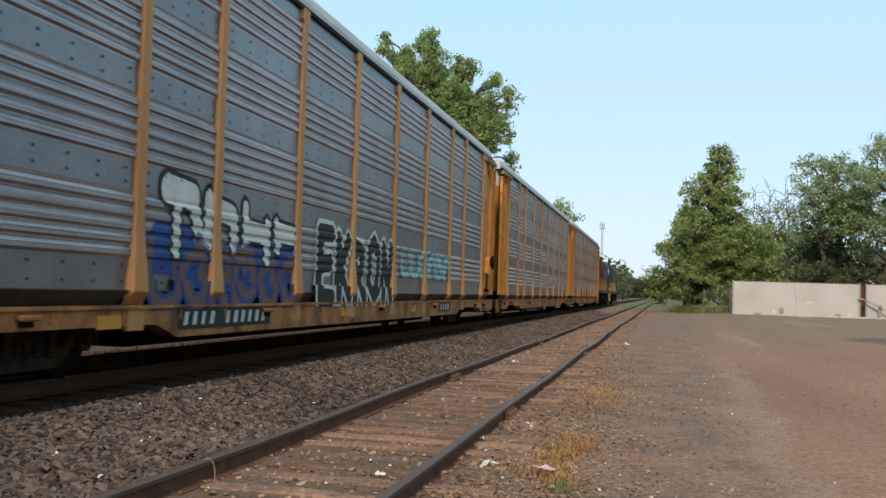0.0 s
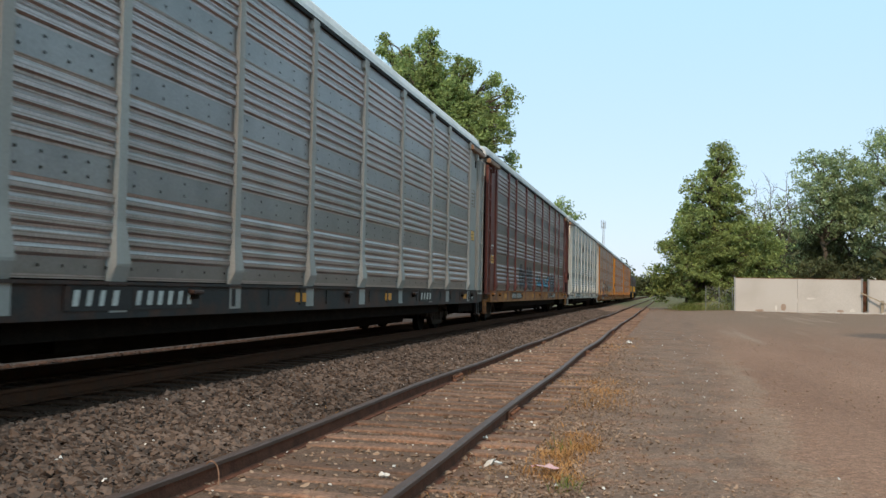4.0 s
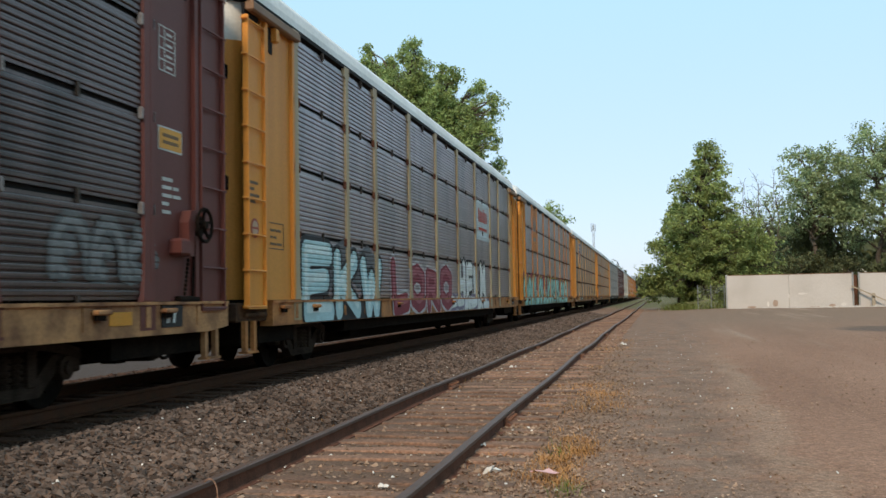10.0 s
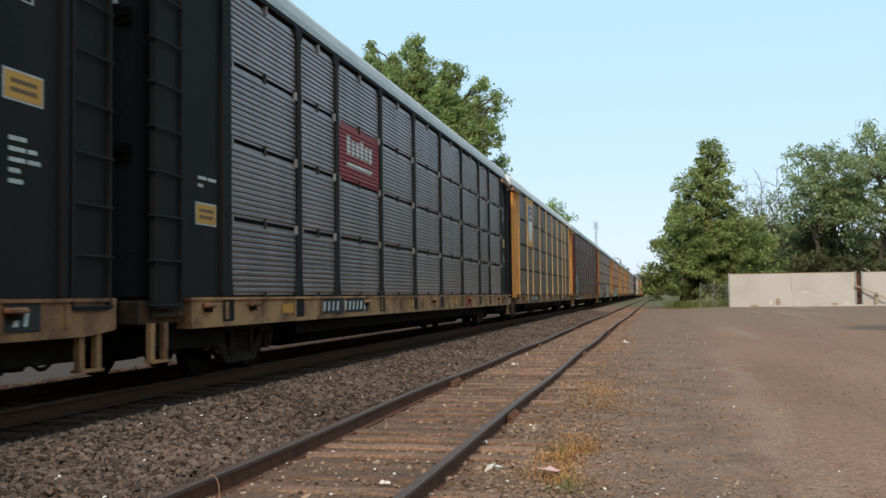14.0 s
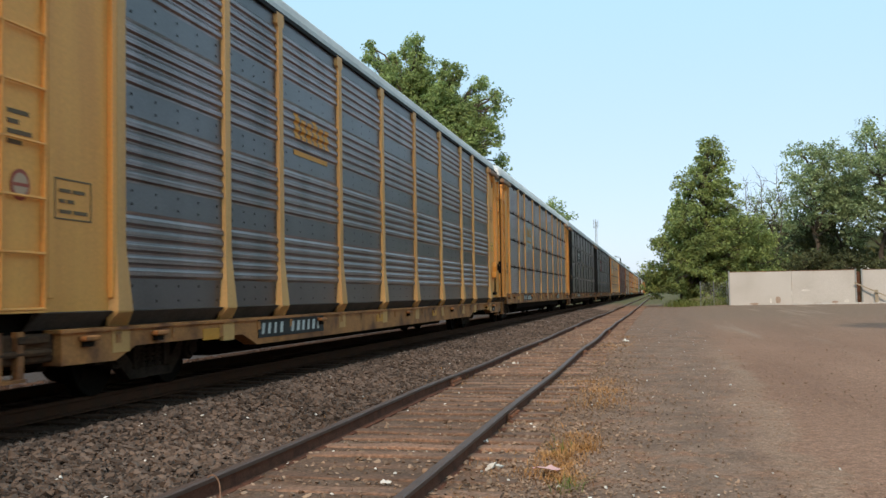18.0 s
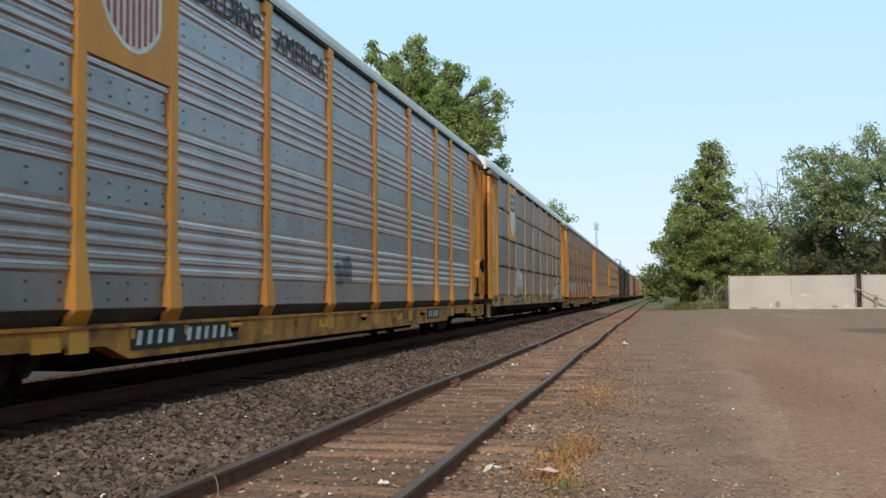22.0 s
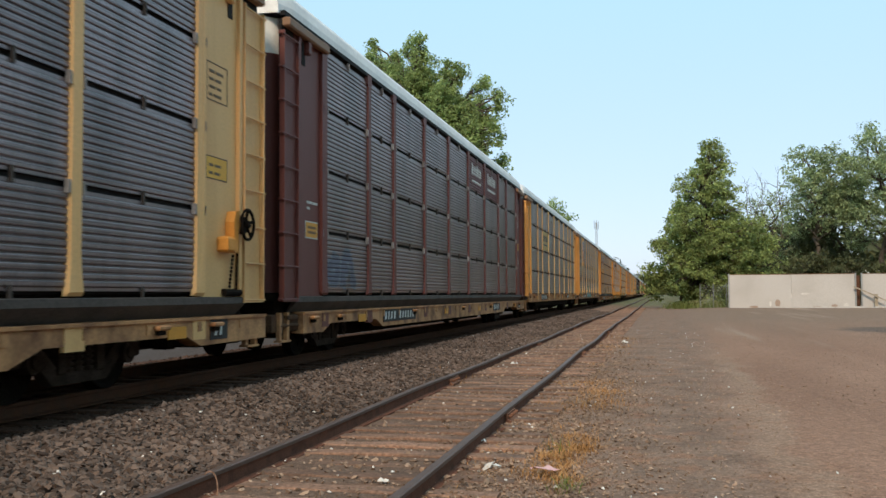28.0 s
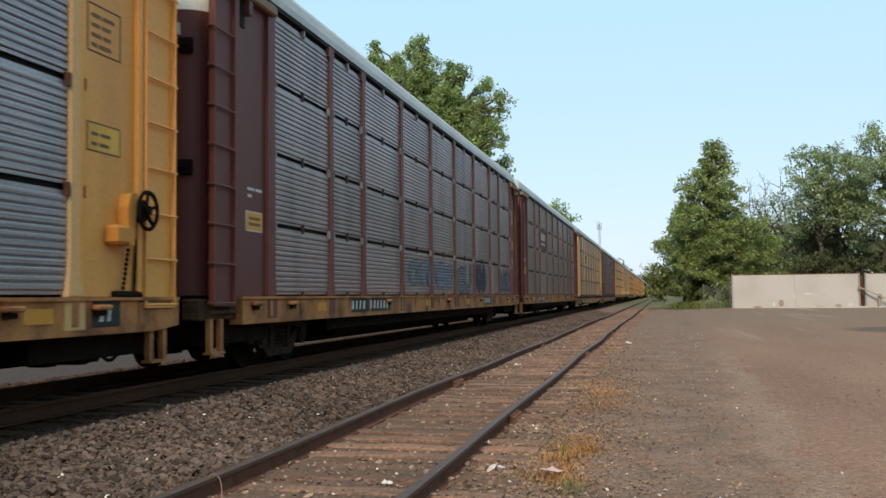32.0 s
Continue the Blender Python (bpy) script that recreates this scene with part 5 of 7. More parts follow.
def build_car(number):
    kind, panel, post, sill, end, roof, whitetop, clips, label = CARS[number]
    car = thing("auto_rack_car", pose(MAIN_X, CAR * -number, MAIN_Z), label, "rail car", "auto rack cars of the train")
    deep = number in (-2, -1, 0, 13, 14, 16, 17, 20, 21)
    drop = -0.28 if deep else 0.0
    pm, qm, sm, em, rm = paint("panel", panel), paint("post", post), paint("sill", sill), paint("end", end), paint("roof", roof)
    tm = WHITE if whitetop else em
    prof = FULL if kind == "A" else PROF_B
    posts = POSTS_A if kind == "A" else POSTS
    bays = list(zip(posts, posts[1:]))
    for a, c in bays:
        if kind == "A":
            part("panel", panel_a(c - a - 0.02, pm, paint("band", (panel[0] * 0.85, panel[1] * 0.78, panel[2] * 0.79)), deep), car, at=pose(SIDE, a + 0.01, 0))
        else:
            for row in range(4):
                part("panel", panel_b(c - a - 0.02, row, pm), car, at=pose(SIDE, a + 0.01, ROWS_B[row][0]))
            part("bracket", bracket_mesh(CLIPGREY if clips else GRIME), car, at=pose(SIDE, (a + c) / 2, TOP - 0.09))
    far = cached(("farside", kind, pm.name, qm.name), lambda: far_side(bays, posts, prof, pm, qm))
    part("far_side", far, car)
    for y in posts:
        slim = kind == "B"
        p = part("post", post_mesh(qm, deep, slim), car, at=pose(SIDE, y, 0))
        if kind == "B":
            for row in range(3):
                for s in (-0.125, 0.125):
                    part("bracket", bracket_mesh(CLIPGREY if clips else RUST), p, "pale bracket" if clips else "", pose(0, s, ROWS_B[row][1]))
    # decks take the rack's inner shade as their colour
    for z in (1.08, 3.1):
        part("deck", box_part("deck", "deck", SHADEBLACK, -1.48, 1.48, 0.3, LEN - 0.3, 0, 0.06), car, at=pose(0, 0, z))
    # near-black sheets and strips paint the shade behind the slots and under the eave
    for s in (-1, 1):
        part("inner_lining", box_part("lining", "inner_lining", SHADEBLACK, -0.025, 0.025, 0.4, LEN - 0.4, 1.1, TOP + 0.03), car, at=pose(s * (SIDE - 0.075), 0, 0))
        part("top_rail", box_part("toprail", "top_rail", SHADEBLACK, -0.05, 0.05, 0.1, LEN - 0.1, TOP, TOP + 0.07), car, at=pose(s * SIDE, 0, 0))
    for y, flip in ((0.0, 0), (LEN, 180)):
        d = part("end_door", end_door_mesh(em, tm), car, at=pose(0, y, 0, 0, 0, flip))
        for x in (-0.98, -0.62, -0.26, 0.26, 0.62, 0.98):
            part("rib", box_part("rib", "rib", em, -0.03, 0.03, -0.02, 0.04, 1.12, 5.2), d, at=pose(x, 0, 0))
        # near-black strip added for the shaded gap between door and ladder
        for x in (-1.525, 1.525):
            part("jamb", box_part("jamb", "jamb", SHADEBLACK, -0.02, 0.02, 0.09, 0.6, 1.1, 5.25), d, at=pose(x, 0, 0))
        if not flip:
            for z in (4.28, 2.72):
                part("latch", latch_mesh(), d, at=pose(1.22, 0.03, z, 0, 0, 8))
            for row in range(3):
                tagged(part("lettering", end_number_mesh(STENCIL if end in (BROWN, COAL) else paint("stencil", (0.13, 0.08, 0.04)), row), d, at=pose(0.55, 0.015, 4.42)), kind="stuff")
        for name, me in (("coupler", coupler_mesh()), ("brake_hose", hose_mesh())):
            part(name, me, car, at=pose(0, y + (0.12 if flip else -0.12), 0, 0, 0, 0 if flip else 180))
    add_end_panel(car, em, pose(SIDE, 0, 0), True, False, deep)
    add_end_panel(car, em, pose(SIDE, LEN, 0), True, True, deep)
    add_end_panel(car, em, pose(-SIDE, LEN, 0, 0, 0, 180), False, False, deep)
    add_end_panel(car, em, pose(-SIDE, 0, 0, 0, 0, 180), False, True, deep)
    rear = part("ladder", ladder_mesh(em), car, at=pose(SIDE, 0.04, 0))
    if end in (YEL, GOLD, CREAM) and number % 2:
        part("warning_disc", warning_disc_mesh(), rear, "faded red warning disc")
        tagged(part("stencil", ladder_lines_mesh(), rear), kind="stuff")
    part("ladder", ladder_mesh(em), car, at=pose(SIDE, LEN - 0.04, 0) @ Matrix.Diagonal((1, -1, 1, 1)))
    part("roof", roof_mesh(rm, 1.28 if kind == "B" else 1.06), car)
    part("side_sill", sill_mesh(sm, deep), car, at=pose(SIDE, 0, 0))
    part("side_sill", sill_mesh(sm, deep), car, at=pose(-SIDE, LEN, 0, 0, 0, 180))
    part("underframe", frame_mesh(), car)
    if number in (0, 2, 5, 8, 13, 16, 17, 21, 24):
        brake = part("brake_box", brake_box_mesh(em if end == BROWN else paint("brake", (0.62, 0.27, 0.05))), car, "hand brake housing", at=pose(0, LEN - 1.4, 1.6))
        part("brake_wheel", brake_wheel_mesh(), brake, "black spoked brake wheel")
        part("brake_chain", brake_chain_mesh(), brake, "black chain and bell crank")
    if deep:
        part("skirt", skirt_mesh(kind), car)
    for y, s in ((1.35, 1), (2.75, 1), (LEN - 1.55, -1), (LEN - 2.95, -1), (8.2, 1), (14.1, 1), (18.9, 1)):
        part("tie_down", tie_down_mesh(sm), car, at=pose(SIDE + 0.04, y, drop))
    for y in (LEN / 2 - 10.05, LEN / 2 + 10.05):
        add_truck(car, y, number)
    for y in (3.9, 11.6, 16.6, 24.6):
        part("reflector", reflector_mesh(), car, at=pose(0, y, drop))
    if number == 10:
        for i in range(3):
            part("lettering_bar", red_bars_mesh(), car, "red bar on the sill", at=pose(0, 18.45 + 0.34 * i, 0))
    if number not in (6, 7, -1, -2):
        part("marking_plate", plate_mesh(2.75, 11, deep), car, at=pose(0, 5.62, drop))
        if number not in (10, 13):
            part("marking_plate", plate_mesh(2.4 if number == 15 else 1.3, 4, deep), car, at=pose(0, 18.7 if number == 15 else 19.5, drop))
    part("marking_plate", plate_mesh(0.5, 2, deep), car, at=pose(0, 25.7, drop))
    if end in (BROWN, COAL):
        tagged(part("stencil", stencil_mesh(5, 1), car, at=pose(0, LEN - 1.55, 2.1)), kind="stuff")
        tagged(part("stencil", stencil_mesh(2, 2), car, at=pose(0, 1.2, 2.45)), kind="stuff")
        tagged(part("stencil", frame_stencil_mesh(), car, at=pose(0, LEN - 1.62, 3.75)), kind="stuff")
        for y, z in ((LEN - 1.62, 2.85), (1.15, 2.0)):
            part("placard", placard_mesh(), car, "amber placard with a pale rim", at=pose(0, y, z))
    else:
        tagged(part("stencil", dark_stencil_mesh(4, 1), car, at=pose(0, LEN - 1.65, 3.6)), kind="stuff")
        tagged(part("stencil", dark_stencil_mesh(3, 2), car, at=pose(0, 0.95, 1.9)), kind="stuff")
        tagged(part("stencil", dark_stencil_mesh(2, 3), car, at=pose(0, LEN - 1.65, 2.6)), kind="stuff")
    for spec in PANELS.get(number, ()):
        add_emblem(car, spec, prof, posts)
    for k, spec in enumerate(GRAFFITI.get(number, ())):
        add_graffiti(car, spec, prof, k)
    if number == 18:
        for bay, z in [(7, 2.02), (7, 3.06), (7, 4.11), (1, 2.02), (1, 3.0)] + [(q, 4.11) for q in range(2, 7)]:
            part("pale_band", painted(in_box(posts[bay] + 0.1, posts[bay + 1] - 0.1, z, z + 0.2), posts[bay], posts[bay + 1], z, z + 0.2, prof, 0.004, spray((0.30, 0.31, 0.32))), car, "silvery strip")
    if number == 18:
        for word, z in (("He will", 4.42), ("deliver", 3.56)):
            cu = bpy.data.curves.new("slogan", "FONT")
            cu.body, cu.size, cu.extrude, cu.align_x = word, 0.62, 0.004, "CENTER"
            cu.materials.append(BLACK)
            tx = new("slogan", cu)
            tx.parent = car
            tx.matrix_basis = pose(SIDE + 0.022, (posts[0] + posts[1]) / 2, z, 90, 0, 90)
            tx["label"] = "faded black lettering"
    if number == 16:
        for bay, word in ((2, "BUILDING"), (3, "AMERICA")):
            cu = bpy.data.curves.new("slogan", "FONT")
            cu.body, cu.size, cu.extrude, cu.align_x = word, 0.5, 0.004, "CENTER"
            cu.materials.append(BLACK)
            tx = new("slogan", cu)
            tx.parent = car
            tx.matrix_basis = pose(SIDE + 0.047, (posts[bay] + posts[bay + 1]) / 2, 4.72, 90, 0, 90) @ Matrix.Diagonal((1.05, 1, 1, 1))
            tx["label"] = "black slogan lettering"
    return car


def far_side(bays, posts, prof, pm, qm):
    g = Geo()
    for a, c in bays:
        k = len(g.v)
        n = len(prof)
        for y in (a, c):
            g.v += [(-SIDE - d, y, z) for d, z in prof]
        for i in range(n - 1):
            g.f.append((k + i, k + i + 1, k + n + i + 1, k + n + i))
            g.m.append(0)
    for y in posts:
        g.box(-SIDE - 0.09, -SIDE, y - 0.08, y + 0.08, 1.1, TOP, 1)
    return g.mesh("far_side", pm, qm)


TRAIN = {k: build_car(k) for k in CARS}


# ---- locomotives at the head of the train ----
LOCOBODY = paint("loco", (0.035, 0.038, 0.045))
LOCOSTRIPE = paint("locostripe", (0.5, 0.3, 0.06))
GLASS = material("dark_cab_glass", (0.02, 0.025, 0.03), 0.08, 0, 0.1, 2, 10, bump=0, spec=0.6)


def build_loco(number, y0):
    loco = thing("locomotive", pose(MAIN_X, y0, MAIN_Z), "dark diesel locomotive with yellow handrails heading the train", "locomotive", "locomotives")
    length = 20.6

    def simple(name, build, *mats, label=""):
        g = Geo()
        build(g)
        return part(name, fixed(g.mesh(name, *mats)), loco, label)
    simple("walkway", lambda g: g.box(-1.5, 1.5, 0.3, length - 0.3, 1.25, 1.55, bevel=0.03), LOCOBODY)
    simple("fuel_tank", lambda g: g.prism([(-1.3, 1.2), (-1.35, 0.7), (-1.0, 0.4), (1.0, 0.4), (1.35, 0.7), (1.3, 1.2)], 1, 7.6, 12.8), BLACKSTEEL)
    simple("long_hood", lambda g: g.prism([(-0.95, 1.55), (0.95, 1.55), (0.95, 4.1), (0.7, 4.4), (-0.7, 4.4), (-0.95, 4.1)], 1, 1.2, 15.2), LOCOBODY)
    simple("radiator", lambda g: g.prism([(-1.0, 3.2), (1.0, 3.2), (1.45, 3.9), (1.45, 4.45), (-1.45, 4.45), (-1.45, 3.9)], 1, 1.5, 5.6), LOCOBODY)
    simple("cab", lambda g: g.prism([(-1.5, 1.55), (1.5, 1.55), (1.5, 4.0), (1.1, 4.6), (-1.1, 4.6), (-1.5, 4.0)], 1, 15.4, 18.0), LOCOBODY)
    simple("nose", lambda g: g.prism([(-1.2, 1.55), (1.2, 1.55), (1.1, 2.9), (0.8, 3.1), (-0.8, 3.1), (-1.1, 2.9)], 1, 18.0, 19.9), LOCOSTRIPE)
    simple("exhaust_stack", lambda g: g.box(-0.3, 0.3, 9.5, 10.4, 4.38, 4.65, bevel=0.04), BLACKSTEEL)
    for s in (-1, 1):
        simple("cab_window", lambda g: g.box(s * 1.5 - 0.02, s * 1.5 + 0.02, 16.0, 17.4, 3.1, 3.8), GLASS)
        simple("stripe", lambda g: g.box(s * 0.95 - 0.01, s * 0.95 + 0.01, 1.3, 15.1, 1.7, 1.95), LOCOSTRIPE)

        def rail(g):
            for i in range(14):
                y = 1.0 + i * 1.35
                g.tube((s * 1.45, y, 1.5), (s * 1.45, y, 2.55), 0.02, sides=6)
            g.tube((s * 1.45, 1.0, 2.55), (s * 1.45, 18.6, 2.55), 0.02, sides=6)
        simple("handrail", rail, LOCOSTRIPE)
        simple("step_well", lambda g: g.box(s * 1.45 - 0.2, s * 1.45 + 0.05, 0.3, 1.0, 0.4, 1.3), LOCOSTRIPE)
        for i in range(5):
            simple("hood_door", lambda g: g.box(s * 0.95 - 0.015, s * 0.95 + 0.025, 6.0 + i * 1.8, 7.5 + i * 1.8, 2.1, 3.9), LOCOBODY)
    simple("pilot", lambda g: g.prism([(-1.4, 0.3), (1.4, 0.3), (1.4, 1.3), (-1.4, 1.3)], 1, length - 0.5, length - 0.2), LOCOBODY)
    for y in (4.0, 16.6):
        t = add_truck(loco, y, number, 1.75, 1.0)
        part("middle_wheelset", wheelset_mesh(), t, at=pose(0, 0.0, 0.42))
    part("coupler", coupler_mesh(), loco, at=pose(0, 0.1, 0, 0, 0, 180))
    return loco


LOCOS = [(build_loco(-3, 0), 0.3), (build_loco(-3, 22), 21.9)]


# ---- trees ----
def leaf_material(name, dark, light, glow=0.35):
    m = island_material(name, dark, light, 0.6, 0.25)
    n, l = m.node_tree.nodes, m.node_tree.links
    b = n["Principled BSDF"]
    tr = n.new("ShaderNodeBsdfTranslucent")
    src = b.inputs["Base Color"].links[0].from_socket
    l.new(src, tr.inputs[0])
    mix = n.new("ShaderNodeMixShader")
    mix.inputs[0].default_value = glow
    l.new(b.outputs[0], mix.inputs[1])
    l.new(tr.outputs[0], mix.inputs[2])
    l.new(mix.outputs[0], n["Material Output"].inputs[0])
    return m


LEAF_A = leaf_material("leaves_fresh", (0.16, 0.205, 0.075), (0.38, 0.45, 0.155), 0.42)
LEAF_B = leaf_material("leaves_deep", (0.18, 0.24, 0.092), (0.375, 0.465, 0.172), 0.44)
LEAF_C = leaf_material("leaves_grey_green", (0.185, 0.24, 0.125), (0.40, 0.48, 0.235), 0.42)
# leaf tone darkened to carry the shade of undergrowth, grove and far woods
LEAF_SHADE = leaf_material("leaves_painted_shade", (0.05, 0.055, 0.026), (0.14, 0.15, 0.065))
BARK = material("bark", (0.10, 0.08, 0.06), 0.9, 0, 0.35, 2, 14, (0.05, 0.04, 0.032), 0.6, 0.8, True)
DRYGRASS = island_material("dry_grass", (0.25, 0.125, 0.05), (0.48, 0.26, 0.10), 0.9)
GREENGRASS = island_material("green_grass", (0.07, 0.10, 0.025), (0.20, 0.22, 0.06), 0.9)


def leaf_mesh(name, centres, rng, per, spread, size, mat):
    """Many small leaves in clumps round the given centres (x, y, z, scale)."""
    c = np.repeat(np.array([q[:3] for q in centres]), per, 0)
    sc = np.repeat(np.array([q[3] for q in centres]), per)
    n = len(c)
    off = rng.normal(size=(n, 3))
    off /= np.linalg.norm(off, axis=1)[:, None]
    p = c + off * (rng.random(n) ** 0.45 * spread * sc)[:, None] * np.array([1, 1, 0.72])
    nrm = off * 0.7 + rng.normal(size=(n, 3)) * 0.6 + np.array([0, 0, 0.5])
    nrm /= np.linalg.norm(nrm, axis=1)[:, None]
    t = np.cross(nrm, rng.normal(size=(n, 3)))
    t /= np.linalg.norm(t, axis=1)[:, None]
    b = np.cross(nrm, t)
    s = (size * (0.6 + 0.8 * rng.random(n)))[:, None]
    fold = nrm * s * 0.22
    v = np.stack([p - t * s - fold * 0, p - b * s * 0.55 + fold, p + t * s, p + b * s * 0.55 + fold], 1).reshape(-1, 3)
    f = np.arange(4 * n).reshape(-1, 4)
    me = bpy.data.meshes.new(name)
    me.from_pydata(v.tolist(), [], f.tolist())
    me.materials.append(mat)
    me.update()
    return me


def limb(g, a, c, ra, rb, rng, bends=4):
    a, c = Vector(a), Vector(c)
    prev, rp = a, ra
    span = (c - a).length
    for i in range(1, bends + 1):
        k = i / bends
        q = a.lerp(c, k) + (Vector(rng.normal(size=3)) * 0.045 * span if i < bends else Vector())
        r = ra + (rb - ra) * k
        g.tube(prev, q, rp, r, sides=7, caps=False)
        prev, rp = q, r


def make_tree(x, y, z, height, lobes, leaf, label, seed, per=34, size=0.2, clumps=260, trunk=0.28, spread=0.95, name="tree", fork=0.35, group="trees round the lot"):
    """Trunk, limbs to every lobe of the crown, and clumps of leaves over the lobes' outer parts, with gaps."""
    rng = np.random.default_rng(seed)
    tree = thing(name, pose(x, y, z), label, "tree", group)
    g = Geo()
    top = Vector((0, 0, height * 0.8))
    limb(g, (0, 0, -0.3), (0, 0, height * fork), trunk, trunk * 0.7, rng)
    limb(g, (0, 0, height * fork), top, trunk * 0.7, 0.05, rng, 6)
    volume = sum(a * b * c for *_, a, b, c in lobes)
    centres = []
    for lx, ly, lz, a, b, c in lobes:
        start = min(max(lz - c * 1.2, height * fork * 0.8), height * 0.72)
        limb(g, (0, 0, start), (lx, ly, lz), trunk * 0.4, 0.04, rng, 5)
        for k in range(3):
            d = Vector(rng.normal(size=3)).normalized()
            limb(g, (lx * 0.7, ly * 0.7, start + (lz - start) * 0.7), (lx + d.x * a * 0.8, ly + d.y * b * 0.8, lz + d.z * c * 0.8), 0.05, 0.015, rng, 3)
        for i in range(max(6, int(clumps * a * b * c / volume))):
            d = rng.normal(size=3)
            d /= np.linalg.norm(d)
            r = 0.45 + 0.62 * rng.random() ** 0.7
            centres.append((lx + d[0] * a * r, ly + d[1] * b * r, lz + d[2] * c * r, 0.55 + 0.8 * rng.random()))
    part("trunk", g.mesh("trunk", BARK), tree)
    part("crown", leaf_mesh("crown", centres, rng, per, spread, size, leaf), tree)
    return tree


def cone_lobes(height, low, radius, rng, n=26, power=0.8, lean=0.0):
    out = []
    for i in range(n):
        k = (i + 0.5) / n
        r = radius * (1 - k) ** power * (0.75 + 0.5 * rng.random())
        a = i * 2.4 + rng.random()
        s = 0.5 + 1.0 * (1 - k)
        out.append((math.cos(a) * r * 0.8 + lean * k * height, math.sin(a) * r * 0.8, low + (height - low) * k, s * 1.15, s * 1.15, s * 0.85))
    return out


def crown_lobes(height, low, rx, ry, rng, n=16, blunt=0.7):
    out = []
    for i in range(n):
        k = (i + 0.5) / n
        w = math.sin(math.pi * (0.18 + 0.72 * k)) ** blunt
        a = i * 2.4 + rng.random() * 0.8
        s = 1.1 + 0.9 * rng.random()
        out.append((math.cos(a) * rx * w * 0.72, math.sin(a) * ry * w * 0.72, low + (height - low - s * 0.6) * k, s * 1.2, s * 1.2, s))
    return out


def plume_lobes(tips, rng, core):
    """Upright plumes of a poplar that lean in towards its core, widening downwards."""
    out = []
    for x, z in tips:
        y = 2.2 * rng.normal()
        for k in range(6):
            r = 0.38 + 0.2 * k
            out.append((x + (core - x) * 0.045 * k * k * 0.5 + 0.15 * rng.normal(), y * (1 - 0.1 * k), z - 0.35 - 0.75 * k, r, r, r * 1.15))
    return out


def tiered_lobes(tiers, n, rng):
    """Flat layers of boughs between a left and a right reach at each height, with gaps between them."""
    out = []
    for i in range(n):
        z = tiers[0][0] + (tiers[-1][0] - tiers[0][0]) * (1 - (1 - (i + 0.5) / n) ** 0.75)
        for (za, la, ra), (zb, lb, rb) in zip(tiers, tiers[1:]):
            if za <= z <= zb:
                k = (z - za) / (zb - za)
                left, right = la + (lb - la) * k, ra + (rb - ra) * k
        mid, half = (left + right) / 2, (right - left) / 2
        a = i * 2.4 + 0.6 * rng.random()
        q = half * (0.45 + 0.5 * rng.random())
        s = 0.42 + 0.13 * half + 0.25 * rng.random()
        out.append((mid + math.cos(a) * q, math.sin(a) * q, z + 0.2 * rng.normal(), s * 1.15, s * 1.15, s * 0.6))
    return out


